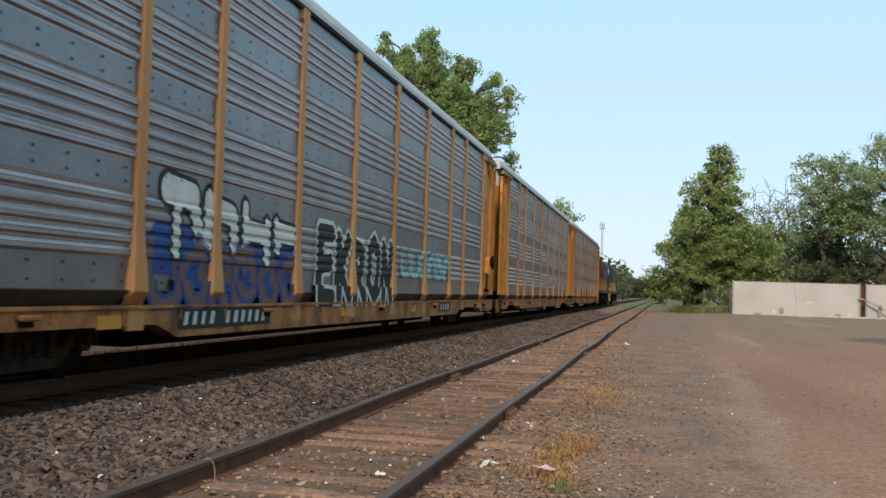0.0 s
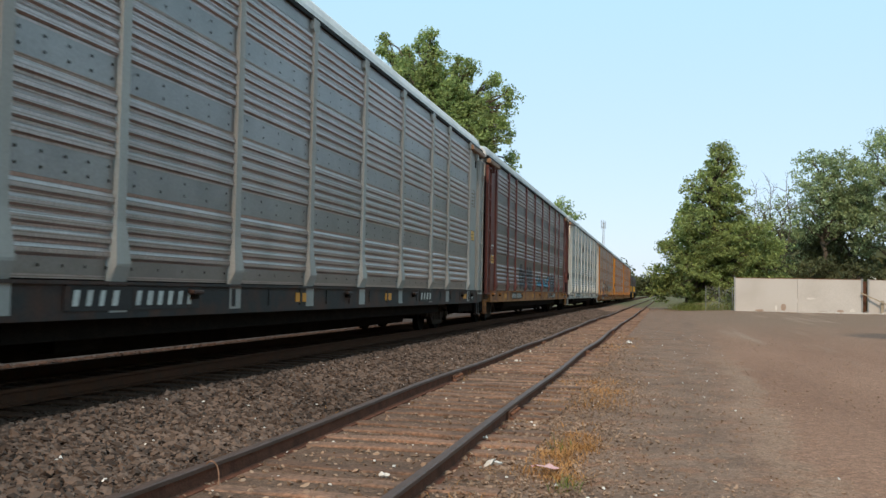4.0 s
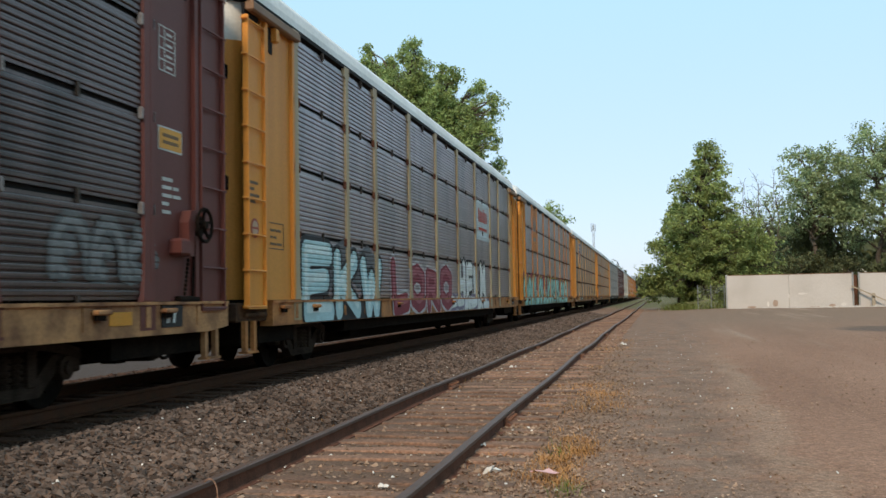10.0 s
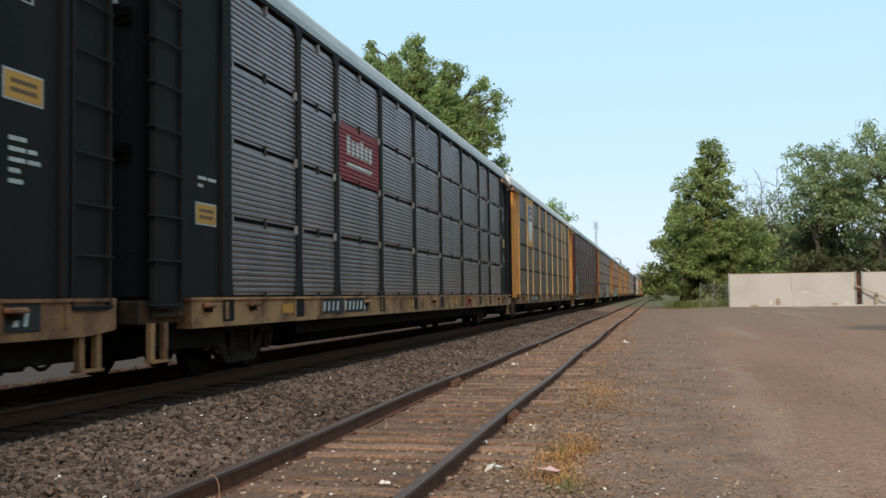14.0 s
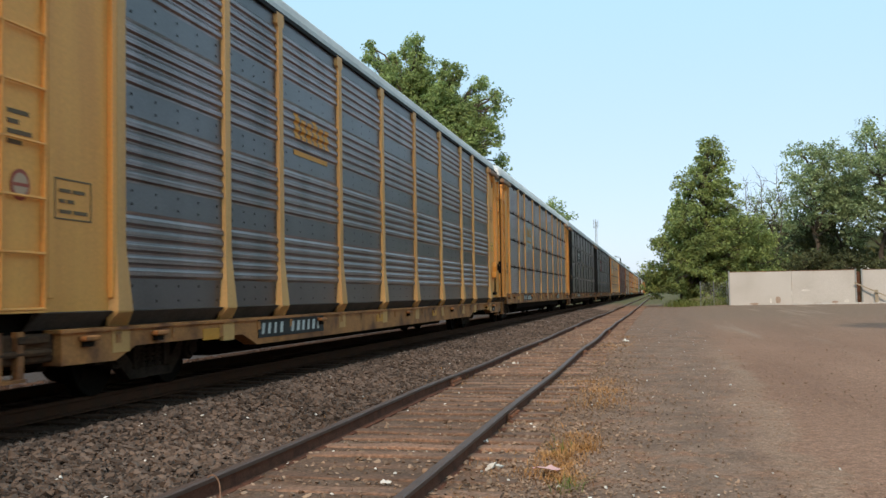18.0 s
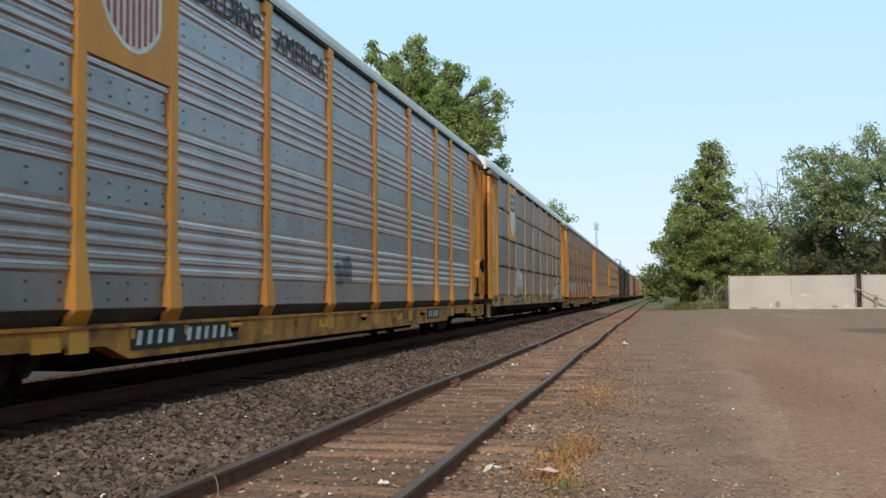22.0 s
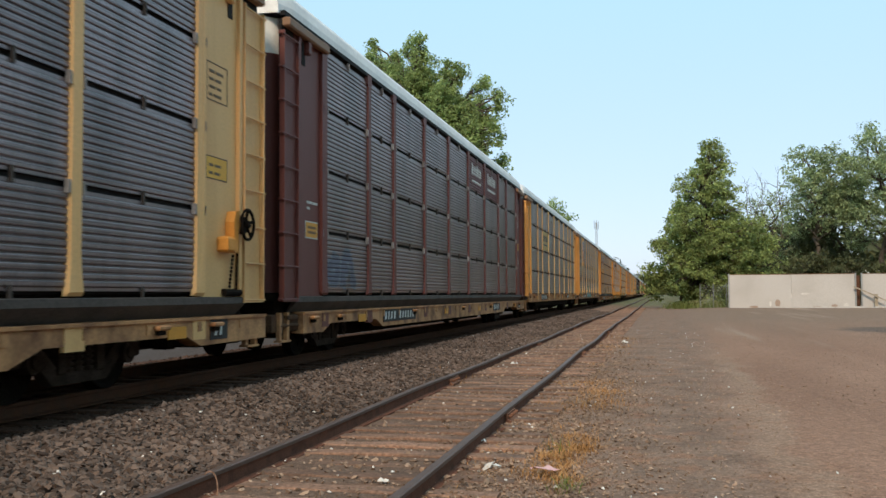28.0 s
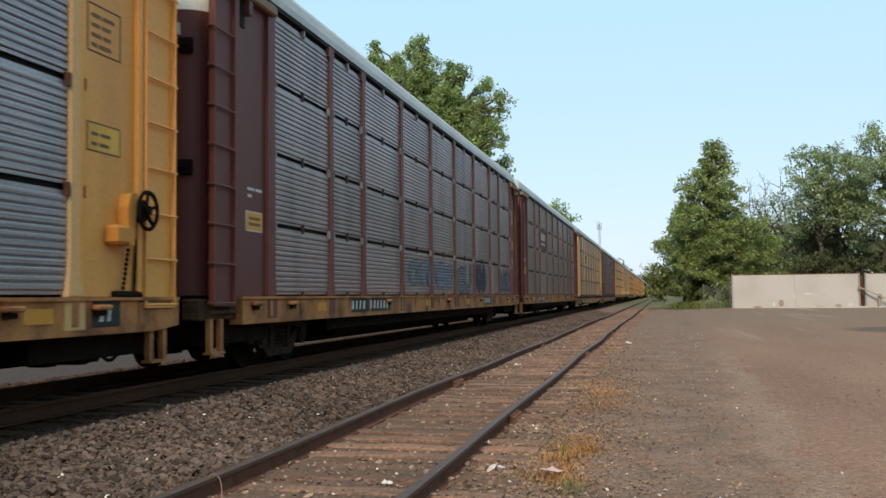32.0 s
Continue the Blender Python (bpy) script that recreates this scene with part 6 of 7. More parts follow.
def build_trees():
    rng = np.random.default_rng(5)
    tiers = ((0.9, -2.2, 2.2), (2.2, -3.3, 3.4), (4.4, -4.4, 4.3), (6.4, -4.5, 4.9), (8.6, -3.3, 4.1), (10.2, -2.2, 2.6), (11.4, -2.3, 3.5), (12.0, -2.6, 2.0), (13.1, -0.6, 2.1), (15.1, 0.8, 1.25))
    make_tree(4.4, 95, 0.2, 15.0, tiered_lobes(tiers, 100, rng) + [(0.2, 0, 3.5 + 1.2 * k, 2.4 - 0.25 * k, 2.4 - 0.25 * k, 1.2) for k in range(7)],
              LEAF_A, "tall cone-shaped green tree beside the white wall", 11, 46, 0.125, 1050, 0.3, 0.58)
    make_tree(2.3, 99, 0.2, 10.5, cone_lobes(10.0, 1.2, 2.9, rng, 18), LEAF_A, "smaller green tree leaning on the tall one", 12, 38, 0.17, 240, 0.2, 0.8)
    make_tree(8.6, 97, 0.2, 7.2, crown_lobes(7.4, 1.0, 2.6, 2.4, rng, 12), LEAF_A, "low bushy green tree behind the wall", 13, 38, 0.16, 200, 0.16, 0.8)
    make_tree(16.9, 112, 0.3, 17.4, crown_lobes(17.4, 8.0, 3.8, 3.6, rng, 15), LEAF_C, "tall leafy tree with thin grey-green foliage", 14, 34, 0.15, 300, 0.3, 0.8)
    make_tree(23.2, 110, 0.3, 18.6, crown_lobes(18.7, 6.0, 4.8, 4.2, rng, 20), LEAF_C, "tall full green tree behind the wall", 15, 36, 0.15, 520, 0.34, 0.85)
    make_tree(29.5, 108, 0.3, 19.0, crown_lobes(18.6, 4.0, 5.0, 4.4, rng, 20), LEAF_A, "tall full green tree behind the wall", 16, 36, 0.16, 520, 0.34, 0.85)
    make_tree(12.6, 115, 0.3, 13.0, crown_lobes(12.6, 4.6, 3.2, 3.0, rng, 12), LEAF_C, "slender tree with sparse spring leaves", 17, 20, 0.15, 130, 0.2, 0.9)
    make_tree(19.5, 118, 0.3, 14.0, crown_lobes(13.5, 3.0, 4.2, 3.0, rng, 14), LEAF_SHADE, "dark green tree deep in the grove", 18, 34, 0.2, 240, 0.25, 1.0)
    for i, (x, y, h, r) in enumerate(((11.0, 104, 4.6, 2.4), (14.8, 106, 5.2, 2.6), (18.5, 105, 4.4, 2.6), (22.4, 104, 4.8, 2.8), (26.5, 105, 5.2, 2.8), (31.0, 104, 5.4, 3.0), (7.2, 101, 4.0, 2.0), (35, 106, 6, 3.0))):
        make_tree(x, y, 0.3, h, crown_lobes(h, 0.6, r, 1.8, rng, 9), LEAF_SHADE if i != 6 else LEAF_C, "dense dark undergrowth bush behind the wall", 30 + i, 36, 0.16, 120, 0.1, 0.75, "bush", 0.2, "bushes behind the wall")
    tips = ((-5.2, 23.6), (-3.1, 22.6), (-1.2, 23.2), (0.2, 22.6), (1.8, 21.3), (3.2, 20.5), (5.0, 19.7), (6.2, 18.0), (6.2, 15.2), (6.4, 12.8), (-0.4, 20.6), (2.4, 18.6), (4.4, 17.0))
    make_tree(-18.6, 80, -0.2, 21.5, crown_lobes(20.2, 6.0, 5.6, 4.4, rng, 34, 0.4) + plume_lobes(tips, rng, 0.0),
              LEAF_B, "big dark green poplar standing behind the train", 19, 46, 0.125, 1800, 0.45, 0.6)
    make_tree(-25.5, 84, -0.2, 22.5, crown_lobes(22.0, 6.0, 5.0, 5.0, rng, 20), LEAF_B, "big dark green poplar standing behind the train", 20, 36, 0.18, 420, 0.45, 0.9)
    make_tree(-17.0, 170, -0.2, 18.0, crown_lobes(17.6, 6.0, 2.6, 2.6, rng, 12), LEAF_B, "distant green tree rising over the train", 21, 30, 0.24, 170, 0.3, 0.9)
    make_tree(-21.0, 176, -0.2, 15.5, crown_lobes(15.0, 5.0, 2.6, 2.6, rng, 10), LEAF_B, "distant green tree rising over the train", 22, 30, 0.24, 130, 0.3, 0.9)
    # a bare one between the cone and the grove
    bare = thing("bare_tree", pose(10.9, 108, 0.3), "leafless tree with fine pale branches", "tree", "trees round the lot")
    g = Geo()
    r2 = np.random.default_rng(3)
    for s in range(3):
        top = Vector(((s - 1) * 1.6, 0, 12.6 - abs(s - 1)))
        limb(g, (s * 0.15, 0, -0.2), top, 0.13, 0.02, r2, 7)
        for k in range(26):
            h = 3.5 + 8.8 * r2.random()
            base = Vector((top.x * h / 13, 0, h))
            d = Vector((r2.normal() * 0.9, r2.normal() * 0.5, 0.9)).normalized()
            tip = base + d * (1.0 + 1.6 * r2.random())
            limb(g, base, tip, 0.03, 0.008, r2, 3)
            for q in range(3):
                b2 = base.lerp(tip, 0.4 + 0.2 * q)
                limb(g, b2, b2 + (d + Vector(r2.normal(size=3)) * 0.6).normalized() * 0.9, 0.014, 0.006, r2, 2)
    part("branchwork", g.mesh("branchwork", BARK), bare)
    # far woods along the line's end: uncountable
    rng2 = np.random.default_rng(9)
    cs = []
    for i in range(3000):
        side = rng2.random()
        if side < 0.2:
            y = 330 + 500 * rng2.random()
            x = -14 - 46 * rng2.random() - (y - 330) * 0.02
            top = 13.0 + 2 * rng2.random()
        elif side < 0.44:
            y = 150 + 700 * rng2.random() ** 1.5
            x = 8 + 34 * rng2.random()
            top = 9.0 + 3 * rng2.random()
        else:
            y = 880 + 60 * rng2.random()
            x = -70 + 110 * rng2.random()
            top = 14 + 4 * rng2.random()
        cs.append((x, y, top * (0.1 + 0.85 * rng2.random()), 1.7 + 1.4 * rng2.random()))
    # the grove carried on unseen beside and behind the camera, to dim the low sky
    ring = [(34 + 9 * rng2.random(), -55 + 155 * rng2.random(), 13.5 * (0.05 + 0.95 * rng2.random()), 1.4 + rng2.random()) for i in range(650)]
    ring += [(-60 + 100 * rng2.random(), -58 + 7 * rng2.random(), 12.5 * (0.05 + 0.95 * rng2.random()), 1.4 + rng2.random()) for i in range(450)]
    tagged(new("lot_woods", leaf_mesh("lot_woods", ring, rng2, 20, 1.7, 0.6, LEAF_B)), "unseen green woods added round the lot to dim low sky", "woods", kind="stuff")
    tagged(new("far_woods", leaf_mesh("far_woods", cs, rng2, 20, 2.4, 1.1, LEAF_SHADE)), "hazy green woods at the end of the line", "woods", kind="stuff")


build_trees()


# ---- the wall at the end of the lot ----
CONCRETE = material("pale_concrete", (0.49, 0.465, 0.44), 0.85, 0, 0.08, 0.35, 18, (0.40, 0.37, 0.34), 0.6, 0.2, False, 0.02)
PATCH = material("pale_scar", (0.62, 0.60, 0.57), 0.9, 0, 0.1, 2.0, 20, (0.5, 0.47, 0.44), 0.6, 0.2)
SCUFF = material("brown_scuff", (0.32, 0.24, 0.19), 0.9, 0, 0.15, 2.0, 20, (0.42, 0.36, 0.31), 0.7, 0.2)
GALV = material("galvanised_post", (0.32, 0.33, 0.33), 0.5, 0.6, 0.12, 4, 40)
WOOD = material("grey_board", (0.34, 0.29, 0.22), 0.9, 0, 0.2, 3, 30)


def build_wall():
    wall = thing("wall_end", pose(0, 85, 0), "pale concrete panel wall closing the lot", "wall", kind="structure")
    g = Geo()
    g.box(0, 4.825, -0.09, 0.09, 0, 2.74, bevel=0.012)
    me = g.mesh("panel", CONCRETE)
    for a, n in ((5.84, 2), (16.1, 3)):
        for i in range(n):
            part("panel", me, wall, at=pose(a + i * 4.84, 0, 0.17 + 0.004 * i, 0, 0, 0))
        cap = Geo()
        cap.box(a, a + n * 4.84, -0.11, 0.11, 2.92, 2.96)
        part("coping", cap.mesh("coping", TIE), wall, "brown capping strip")
    for x in (5.78, 15.58, 16.05):
        p = Geo()
        p.box(x - 0.06, x + 0.06, -0.12, 0.06, 0.1, 3.0, bevel=0.01)
        part("post", p.mesh("post", GALV), wall)
    q = random.Random(12)
    for x, z, w, h, mat in ((9.35, 0.22, 0.5, 0.75, SCUFF), (8.9, 0.3, 0.25, 0.5, PATCH), (10.6, 0.9, 0.12, 0.5, PATCH), (11.3, 1.25, 0.8, 0.2, PATCH), (13.6, 0.22, 0.7, 0.28, SCUFF), (14.6, 0.24, 0.5, 0.36, PATCH), (7.3, 0.2, 0.9, 0.22, SCUFF), (12.2, 0.2, 0.8, 0.14, SCUFF)):
        scar = Geo()
        scar.prism([(x + w * (0.5 + (0.35 + 0.15 * q.random()) * math.cos(a * 0.7854)), z + h * (0.5 + (0.35 + 0.15 * q.random()) * math.sin(a * 0.7854))) for a in range(8)], 1, -0.096, -0.08)
        part("scar", fixed(scar.mesh("scar", mat)), wall)
    dark = Geo()
    dark.box(15.62, 16.0, 0.4, 0.5, 0.1, 2.8)
    part("gap_board", dark.mesh("gap_board", DARKTIE), wall)
    brd = thing("leaning_board", pose(15.4, 84.6, 0.2), "long pale board leaning in the gap of the wall", "board")
    g = Geo()
    g.tube((0, 0, 1.7), (3.2, -0.4, 0.15), 0.07, 0.07, sides=4)
    g.box(1.5, 1.75, -0.1, 0.0, 0.1, 1.1)
    part("plank", g.mesh("plank", WOOD), brd)
    # chain-link remnant beside the wall
    fence = thing("chain_link_fence", pose(3.6, 88, 0.15), "short grey chain-link fence beside the wall", "fence")
    for x in (0.0, 1.1, 2.2):
        g = Geo()
        g.tube((x, 0, -0.1), (x, 0, 2.1), 0.035, sides=8)
        part("post", g.mesh("post", GALV), fence)
    g = Geo()
    for i in range(16):
        g.tube((i * 0.14, 0, 0.05 + 0), (min(i * 0.14 + 2.0, 2.2), 0, min(2.0, 0.05 + 2.2 - i * 0.14)), 0.006, sides=3, caps=False)
        g.tube((i * 0.14, 0, 2.0), (max(i * 0.14 - 2.0, 0), 0, max(0.05, 2.0 - i * 0.14)), 0.006, sides=3, caps=False)
    part("mesh", g.mesh("mesh", GALV), fence)
    # rubble and old rails along the foot
    r = random.Random(8)
    heap = Geo()
    for i in range(160):
        x, s = 8.0 + 14 * r.random() ** 0.7, 0.05 + 0.16 * r.random() ** 2
        yy = 84.5 - 0.9 * r.random()
        heap.box(x, x + s * 2.2, yy, yy + s, 0.12, 0.14 + s, bevel=0.02)
    tagged(new("rubble", heap.mesh("rubble", CONCRETE)), "broken concrete and planks along the wall foot", "rubble", kind="stuff")
    # pale van far behind the trees
    van = thing("parked_van", pose(24.2, 134, 0.4), "white van parked behind the trees", "van")
    g = Geo()
    g.prism([(0, 0.4), (0, 2.2), (0.4, 2.5), (4.6, 2.5), (5.2, 1.5), (5.8, 1.3), (5.8, 0.4)], 1, -1, 1)
    body = part("body", fixed(g.mesh("body", WHITE)), van, at=pose(-3, 0, 1.4))
    g = Geo()
    g.box(0.7, 4.3, -1.01, -0.99, 1.6, 2.2)
    part("window", g.mesh("window", GLASS), body)
    for x in (1.0, 4.6):
        g = Geo()
        g.tube((x - 3, -1.02, 1.75), (x - 3, -0.8, 1.75), 0.36, sides=16)
        part("wheel", g.mesh("wheel", BLACKSTEEL), van)
    bank = Geo()
    bank.prism([(10, 0), (38, 0), (36, 1.8), (20, 1.8)], 1, 130, 140)
    tagged(new("bank", fixed(bank.mesh("bank", GROUND))), "low earth bank behind the trees", "bank", kind="structure")
    # slim mast far down the line
    mast = thing("radio_mast", pose(-23.4, 400, -0.2), "slim grey lattice mast with aerials far down the line", "mast")
    g = Geo()
    for a in range(3):
        dx, dy = 0.55 * math.cos(a * 2.094), 0.55 * math.sin(a * 2.094)
        g.tube((dx, dy, 0), (dx * 0.6, dy * 0.6, 30), 0.13, 0.10, sides=5)
    for i in range(20):
        for a in range(3):
            k0, k1 = 1 - 0.02 * i, 1 - 0.02 * (i + 1)
            p = (0.55 * math.cos(a * 2.094) * k0, 0.55 * math.sin(a * 2.094) * k0, 1.5 * i)
            q = (0.55 * math.cos((a + 1) * 2.094) * k1, 0.55 * math.sin((a + 1) * 2.094) * k1, 1.5 * (i + 1))
            g.tube(p, q, 0.03, sides=4)
    part("lattice", g.mesh("lattice", GALV), mast)
    for k, (dx, z, h) in enumerate(((-0.8, 27.5, 3.4), (0.8, 27.5, 3.0), (0, 28, 3.0))):
        g = Geo()
        g.tube((dx, 0, z), (dx, 0, z + h), 0.12, sides=6)
        g.tube((0, 0, z + 0.5), (dx, 0, z + 0.5), 0.06, sides=5)
        part("aerial", g.mesh("aerial", GALV), mast)
    # a low pale building beyond the train's head
    shed = thing("line_side_building", pose(-21, 310, -0.2), "long low pale building far down the line", "building")
    g = Geo()
    g.box(-4, 4, 0, 60, 0, 3.4)
    part("wall", g.mesh("wall", CONCRETE), shed)
    g = Geo()
    g.prism([(-4.4, 3.4), (4.4, 3.4), (0, 4.8)], 1, -0.4, 60.4)
    part("roof", g.mesh("roof", paint("roof", GREY)), shed)
    g = Geo()
    g.box(4.0, 4.03, 4, 56, 1.2, 2.4)
    part("window_band", g.mesh("window_band", GLASS), shed)


build_wall()


# ---- loose stones, grass and litter ----
def stones(name, xs, ys, zs, radii, rng, mat, label, flat=0.65):
    """Broken angular stones: dented octahedra, each with its own turn and stretch."""
    n = len(xs)
    base = np.array([(1, 0, 0), (0, 1, 0), (-1, 0, 0), (0, -1, 0), (0, 0, 1), (0, 0, -1), (0.7, 0.7, 0.4), (-0.7, -0.6, 0.45)], float)
    tri = np.array([(0, 6, 4), (6, 1, 4), (1, 2, 4), (2, 7, 4), (7, 3, 4), (3, 0, 4), (6, 0, 5), (1, 6, 5), (2, 1, 5), (7, 2, 5), (3, 7, 5), (0, 3, 5)])
    v = base[None] * (0.72 + 0.5 * rng.random((n, 8, 1))) * (0.7 + 0.6 * rng.random((n, 1, 3)))
    v[:, :, 2] *= flat
    a = rng.random(n) * 6.283
    b = rng.normal(size=n) * 0.5
    ca, sa, cb, sb = np.cos(a), np.sin(a), np.cos(b), np.sin(b)
    x, y, z = v[..., 0], v[..., 1], v[..., 2]
    y, z = y * cb[:, None] - z * sb[:, None], y * sb[:, None] + z * cb[:, None]
    x, y = x * ca[:, None] - y * sa[:, None], x * sa[:, None] + y * ca[:, None]
    v = np.stack([x, y, z], 2) * np.asarray(radii)[:, None, None] + np.stack([xs, ys, zs], 1)[:, None, :]
    f = (tri[None] + 8 * np.arange(n)[:, None, None]).reshape(-1, 3)
    me = bpy.data.meshes.new(name)
    me.from_pydata(v.reshape(-1, 3).tolist(), [], f.tolist())
    me.materials.append(mat)
    me.update()
    return tagged(new(name, me), label, "gravel", kind="stuff")


BALLAST = island_material("ballast_stone", (0.038, 0.027, 0.022), (0.168, 0.122, 0.099), 0.9)
PEBBLE = island_material("lot_pebble", (0.13, 0.085, 0.06), (0.36, 0.255, 0.185), 0.9)
LOTSTONE = island_material("lot_grit", (0.21, 0.135, 0.094), (0.40, 0.285, 0.21), 0.9)
# oily stones, toned darker still for the shade beneath the cars
SHADESTONE = island_material("oily_ballast", (0.036, 0.021, 0.015), (0.095, 0.055, 0.039), 0.9)
PALEBIT = island_material("pale_chip", (0.5, 0.48, 0.45), (0.75, 0.73, 0.7), 0.8)


def blades(name, spots, rng, mat, label):
    """Tufts of thin bent blades: (x, y, spread, count, length)."""
    vs, fs = [], []
    for x, y, sp, count, ln in spots:
        for i in range(count):
            px, py = x + rng.normal() * sp, y + rng.normal() * sp * 1.6
            pz = rise(px, py) + (bed(px) if px < 0 else 0) - 0.01
            a = rng.random() * 6.283
            h = ln * (0.4 + 0.8 * rng.random())
            lean = h * (0.3 + 1.6 * rng.random())
            dx, dy = math.cos(a), math.sin(a)
            w = 0.0012 + 0.0014 * rng.random() + 0.0001 * y
            k = len(vs)
            vs += [(px - dy * w, py + dx * w, pz), (px + dy * w, py - dx * w, pz), (px + dx * lean * 0.4 + dy * w, py + dy * lean * 0.4 - dx * w, pz + h * 0.65),
                   (px + dx * lean * 0.4 - dy * w, py + dy * lean * 0.4 + dx * w, pz + h * 0.65), (px + dx * lean, py + dy * lean, pz + h * 0.9)]
            fs += [(k, k + 1, k + 2, k + 3), (k + 3, k + 2, k + 4)]
    me = bpy.data.meshes.new(name)
    me.from_pydata(vs, [], fs)
    me.materials.append(mat)
    me.update()
    return tagged(new(name, me), label, "grass", kind="stuff")


def build_loose():
    rng = np.random.default_rng(21)

    def spread(n, x0, x1, y0, y1, power=2.0):
        ys = y0 + (y1 - y0) * rng.random(n) ** power
        return x0 + (x1 - x0) * rng.random(n), ys

    xs, ys = spread(60000, -5.35, -3.35, 4.5, 75, 2.5)
    back = rng.random((2, 6000)) * np.array([[2.0], [11.5]]) + np.array([[-5.35], [-7.0]])
    xs, ys = np.concatenate([xs, back[0]]), np.concatenate([ys, back[1]])
    keep = (xs < -3.35 - 0.15 * rng.random(len(xs))) & (xs > -5.32 + 0.2 * rng.random(len(xs)))
    xs, ys = xs[keep], ys[keep]
    stones("ballast", xs, ys, np.array([bed(x) for x in xs]) + 0.010 + 0.03 * rng.random(len(xs)), 0.017 + 0.026 * rng.random(len(xs)) ** 2 + 0.0005 * np.abs(ys), rng, BALLAST, "grey broken ballast stones between the two tracks")
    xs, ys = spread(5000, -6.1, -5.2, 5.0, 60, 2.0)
    stones("oily_ballast", xs, ys, np.array([bed(x) for x in xs]) + 0.006, 0.012 + 0.016 * rng.random(len(xs)), rng, SHADESTONE, "oily ballast stones along the main line, train shade in their colour")
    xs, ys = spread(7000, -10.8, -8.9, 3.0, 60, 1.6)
    stones("far_ballast", xs, ys, np.array([bed(x) for x in xs]) + 0.015, 0.03 + 0.03 * rng.random(len(xs)), rng, SHADESTONE, "grey ballast stones beyond the main line")
    xs, ys = spread(4500, -3.3, -1.2, 4.5, 45, 2.0)
    stones("siding_gravel", xs, ys, 0.004 + 0.02 * rng.random(len(xs)), 0.010 + 0.022 * rng.random(len(xs)) ** 2 + 0.0003 * ys, rng, PEBBLE, "brown gravel scattered between the siding's rails")
    n = 15000
    ys = 4.6 + 30 * rng.random(n) ** 2.4
    xs = -1.3 + (rng.random(n) ** 1.6) * (2.4 + 0.42 * ys)
    zs = np.array([rise(x, y) for x, y in zip(xs, ys)]) + 0.002
    stones("lot_gravel", xs, ys, zs + 0.006 * rng.random(n), 0.004 + 0.013 * rng.random(n) ** 3 + 0.00015 * ys, rng, LOTSTONE, "small brown gravel lying on the lot")
    n = 9000
    ys = 4.8 + 9 * np.abs(rng.normal(size=n))
    xs = np.minimum(-1.5 + np.abs(rng.normal(size=n)) * 0.75 + 0.1 * np.sin(ys), -0.9 + 2.5 * rng.random(n))
    stones("cinder_gravel", xs, ys, 0.003 + 0.008 * rng.random(n), 0.006 + 0.018 * rng.random(n) ** 3 + 0.0001 * ys, rng, PEBBLE, "dark stony gravel along the siding")
    n = 420
    ys = 5 + 38 * rng.random(n) ** 1.6
    xs = -5.2 + 6.6 * rng.random(n) ** 1.25
    zs = np.array([(bed(x) if x < 0 else rise(x, y)) + 0.035 * (x < -3.4) for x, y in zip(xs, ys)])
    stones("pale_chips", xs, ys, zs + 0.01, 0.007 + 0.013 * rng.random(n), rng, PALEBIT, "pale chips of stone among the gravel")
    for x, y, s in ((-1.36, 8.04, 0.055), (-1.67, 9.39, 0.04), (-2.87, 19.97, 0.07), (-2.05, 7.26, 0.03), (-0.95, 29.0, 0.08)):
        st = stones("pale_stone", [x, x + s], [y, y + s * 0.6], [0.03, 0.025], [s, s * 0.8], rng, PALEBIT, "pale stone lying beside the siding")
        st["kind"], st["category"] = "thing", "stone"
    spots = [(-0.78 + 0.09 * rng.normal(), 7.6 + 2.4 * rng.random(), 0.08, 80, 0.08) for i in range(18)] + [(-1.1 + 0.25 * rng.normal(), 6.0 + 5.0 * rng.random(), 0.14, 18, 0.06) for i in range(16)]
    spots += [(-0.95 + 0.22 * rng.normal(), 12.4 + 4.0 * rng.random(), 0.16, 60, 0.07) for i in range(16)]
    spots += [(-1.1 + 0.25 * rng.normal(), 20 + 14 * rng.random(), 0.18, 16, 0.08) for i in range(16)]
    spots += [(-1.35 + 0.2 * rng.normal(), 5.5 + 30 * rng.random(), 0.08, 9, 0.06) for i in range(40)]
    spots += [(-3.5 + 0.3 * rng.normal(), 6 + 30 * rng.random(), 0.05, 6, 0.11) for i in range(26)]
    blades("dry_grass", spots, rng, DRYGRASS, "dry yellow grass tufts along the siding")
    spots = [(-0.75 + 0.08 * rng.normal(), 7.35 + 0.15 * rng.normal(), 0.05, 18, 0.11) for i in range(3)] + [(-0.85, 9.0, 0.1, 20, 0.14)]
    blades("green_grass", spots, rng, GREENGRASS, "small green grass tufts beside the siding")
    spots = [(1.5 + 5.5 * rng.random(), 88 + 6 * rng.random(), 0.5, 60, 0.7) for i in range(70)]
    blades("tall_grass", spots, rng, GREENGRASS, "tall yellow-green grass under the trees")
    # litter
    lit = thing("crumpled_paper", pose(-0.87, 7.75, 0.045, 4, 6, 30) @ Matrix.Diagonal((1.5, 1.5, 1.5, 1)), "crumpled pink paper lying in the dry grass", "litter")
    g = Geo()
    r = random.Random(2)
    for i in range(5):
        for j in range(4):
            g.v.append((i * 0.035 - 0.07, j * 0.028 - 0.04, 0.01 + 0.022 * r.random()))
    for i in range(4):
        for j in range(3):
            a = i * 4 + j
            g.f.append((a, a + 4, a + 5, a + 1))
            g.m.append(0)
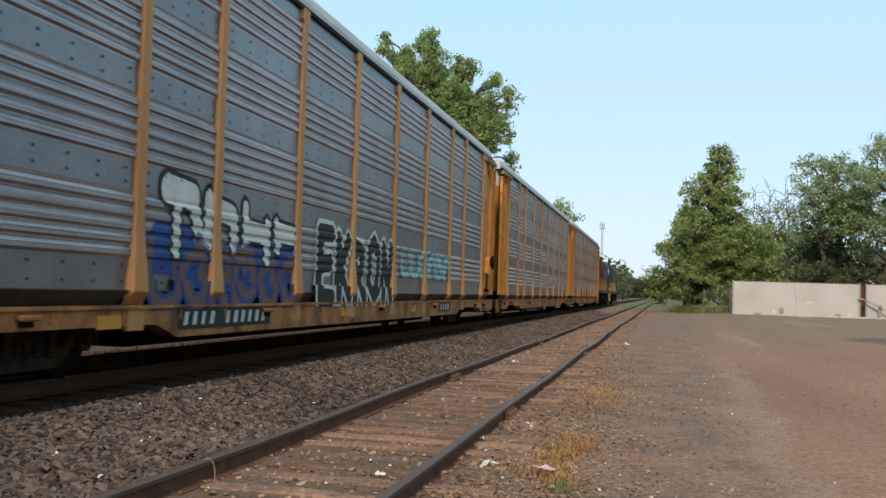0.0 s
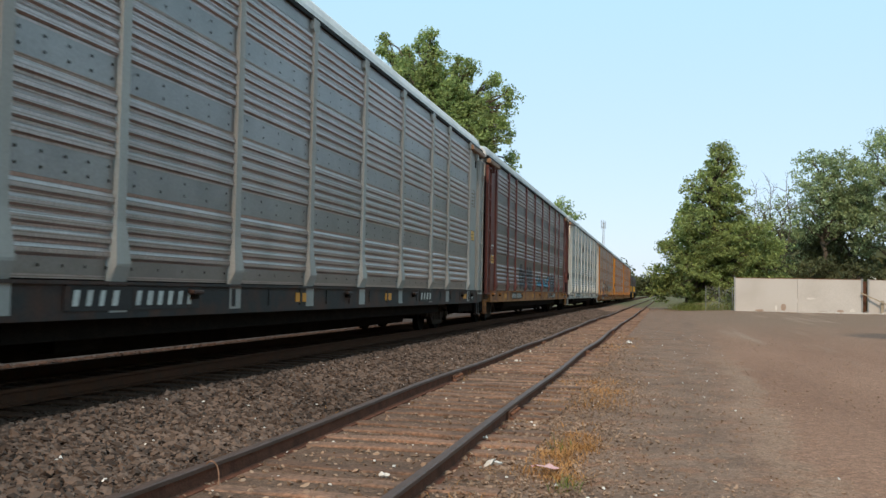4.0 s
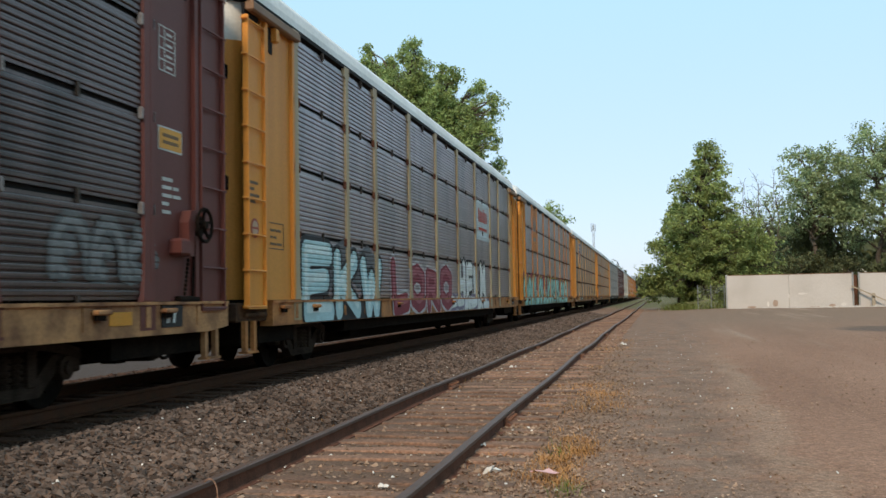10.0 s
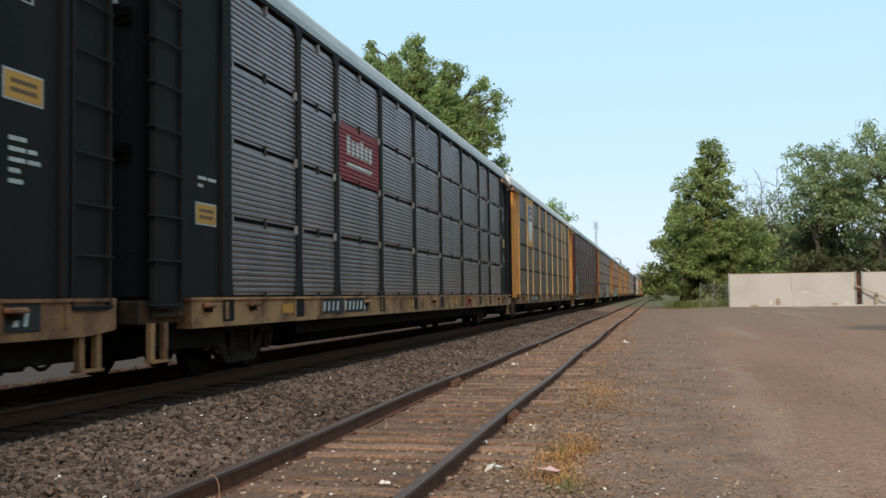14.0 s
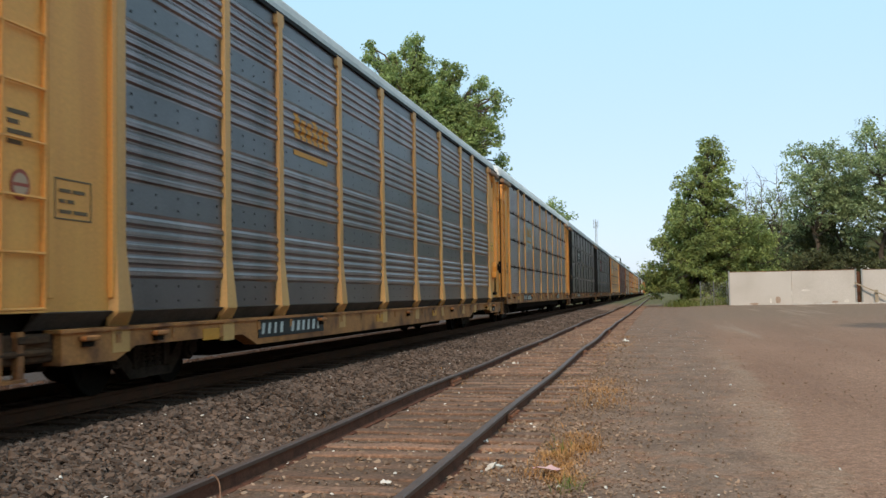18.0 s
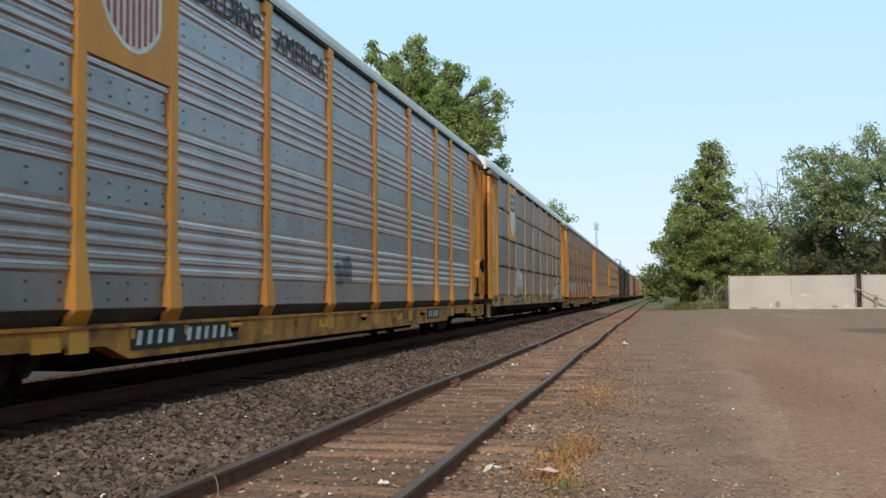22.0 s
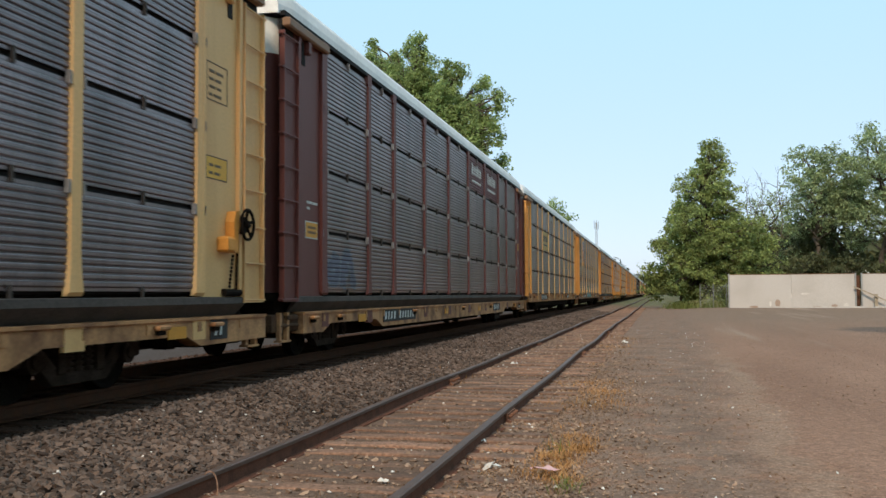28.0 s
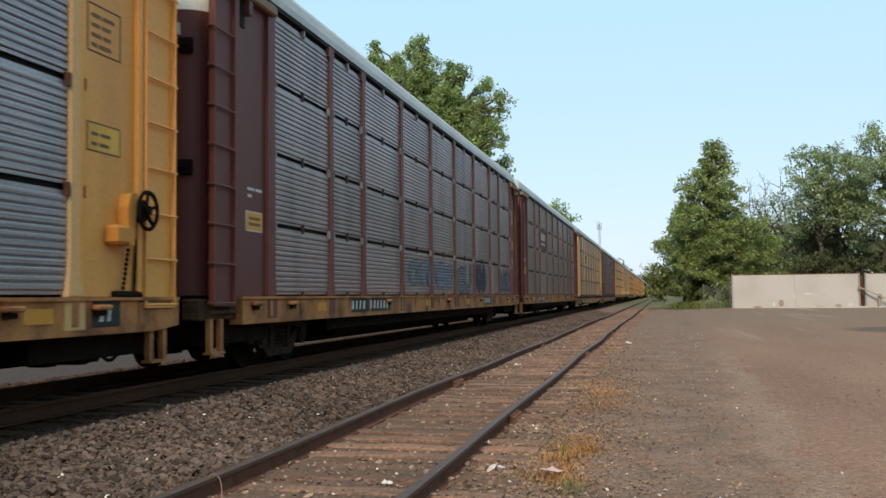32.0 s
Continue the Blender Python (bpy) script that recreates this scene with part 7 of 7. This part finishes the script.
    part("sheet", g.mesh("sheet", material("pink_paper", (0.62, 0.33, 0.33), 0.8, 0, 0.1, 6, 50, (0.7, 0.5, 0.48), 0.6, 0.1)), lit)
    # spike and loop of wire at the near rail
    wire = thing("wire_loop", pose(-3.1, 6.55, 0.02), "loop of pale wire standing beside the rail", "wire")
    g = Geo()
    prev = None
    for i in range(13):
        a = math.pi * (1.15 * i / 12)
        q = (0.06 * math.cos(a), 0.02 * math.sin(a * 2), 0.17 * math.sin(a))
        if prev:
            g.tube(prev, q, 0.006, sides=5)
        prev = q
    part("strand", g.mesh("strand", TIE), wire)
    mound = Geo()
    n = 18
    for j in range(n + 1):
        for i in range(n + 1):
            u, v = i / n * 2 - 1, j / n * 2 - 1
            q = max(0, 1 - u * u - v * v)
            x, y = 4.0 + u * 3.0, 91 + v * 2.4
            mound.v.append((x, y, rise(x, y) - 0.05 + 0.75 * q * (1 + 0.3 * noise.noise((u * 3, v * 3, 0)))))
    for j in range(n):
        for i in range(n):
            a = j * (n + 1) + i
            mound.f.append((a, a + 1, a + n + 2, a + n + 1))
            mound.m.append(0)
    tagged(new("earth_mound", mound.mesh("earth_mound", material("weedy_earth", (0.16, 0.14, 0.06), 0.95, 0, 0.4, 1.5, 12, (0.09, 0.11, 0.03), 0.7, 0.8))), "low weedy earth mound under the trees", "mound", kind="structure")


build_loose()


# ---- what moves ----
PERIOD, PHASE = 1.379, 0.2397          # seconds from car to car, and the first car's place
SPEED = CAR / PERIOD


def train_y(number, t):
    return CAR * (t / PERIOD + PHASE - number) - 1.28 + SLACK.get(number, 0.0)


def motions():
    for number, car in TRAIN.items():
        walk(car, [(t, pose(MAIN_X, train_y(number, t), MAIN_Z)) for t in (0.0, 8.0, 16.0, 24.0, 32.0)])
    for loco, ahead in LOCOS:
        walk(loco, [(t, pose(MAIN_X, train_y(-3, t) + 0.2 + ahead, MAIN_Z)) for t in (0.0, 8.0, 16.0, 24.0, 32.0)])
    # wheels roll while they pass; farther off they stand in the dark under the cars
    step = 1.35 * 0.42 / SPEED
    for w, y, number, at in WHEELSETS:
        passing = PERIOD * (number - PHASE + (8.0 + 1.28 - at) / CAR)
        a, c = max(0.0, passing - 0.1), min(32.0, passing + 1.1)
        if c <= a + step:
            rows = [(0.0, pose(0, y, 0.42)), (32.0, pose(0, y, 0.42))]
        else:
            rows, t, k = [], a, 0
            while t <= c:
                rows.append((t, pose(0, y, 0.42, -math.degrees(1.35) * k)))
                t += step
                k += 1
            if rows[0][0] > 0:
                rows.insert(0, (0.0, pose(0, y, 0.42)))
            if rows[-1][0] < 31.9:
                rows.append((32.0, rows[-1][1]))
        walk(w, rows)


motions()
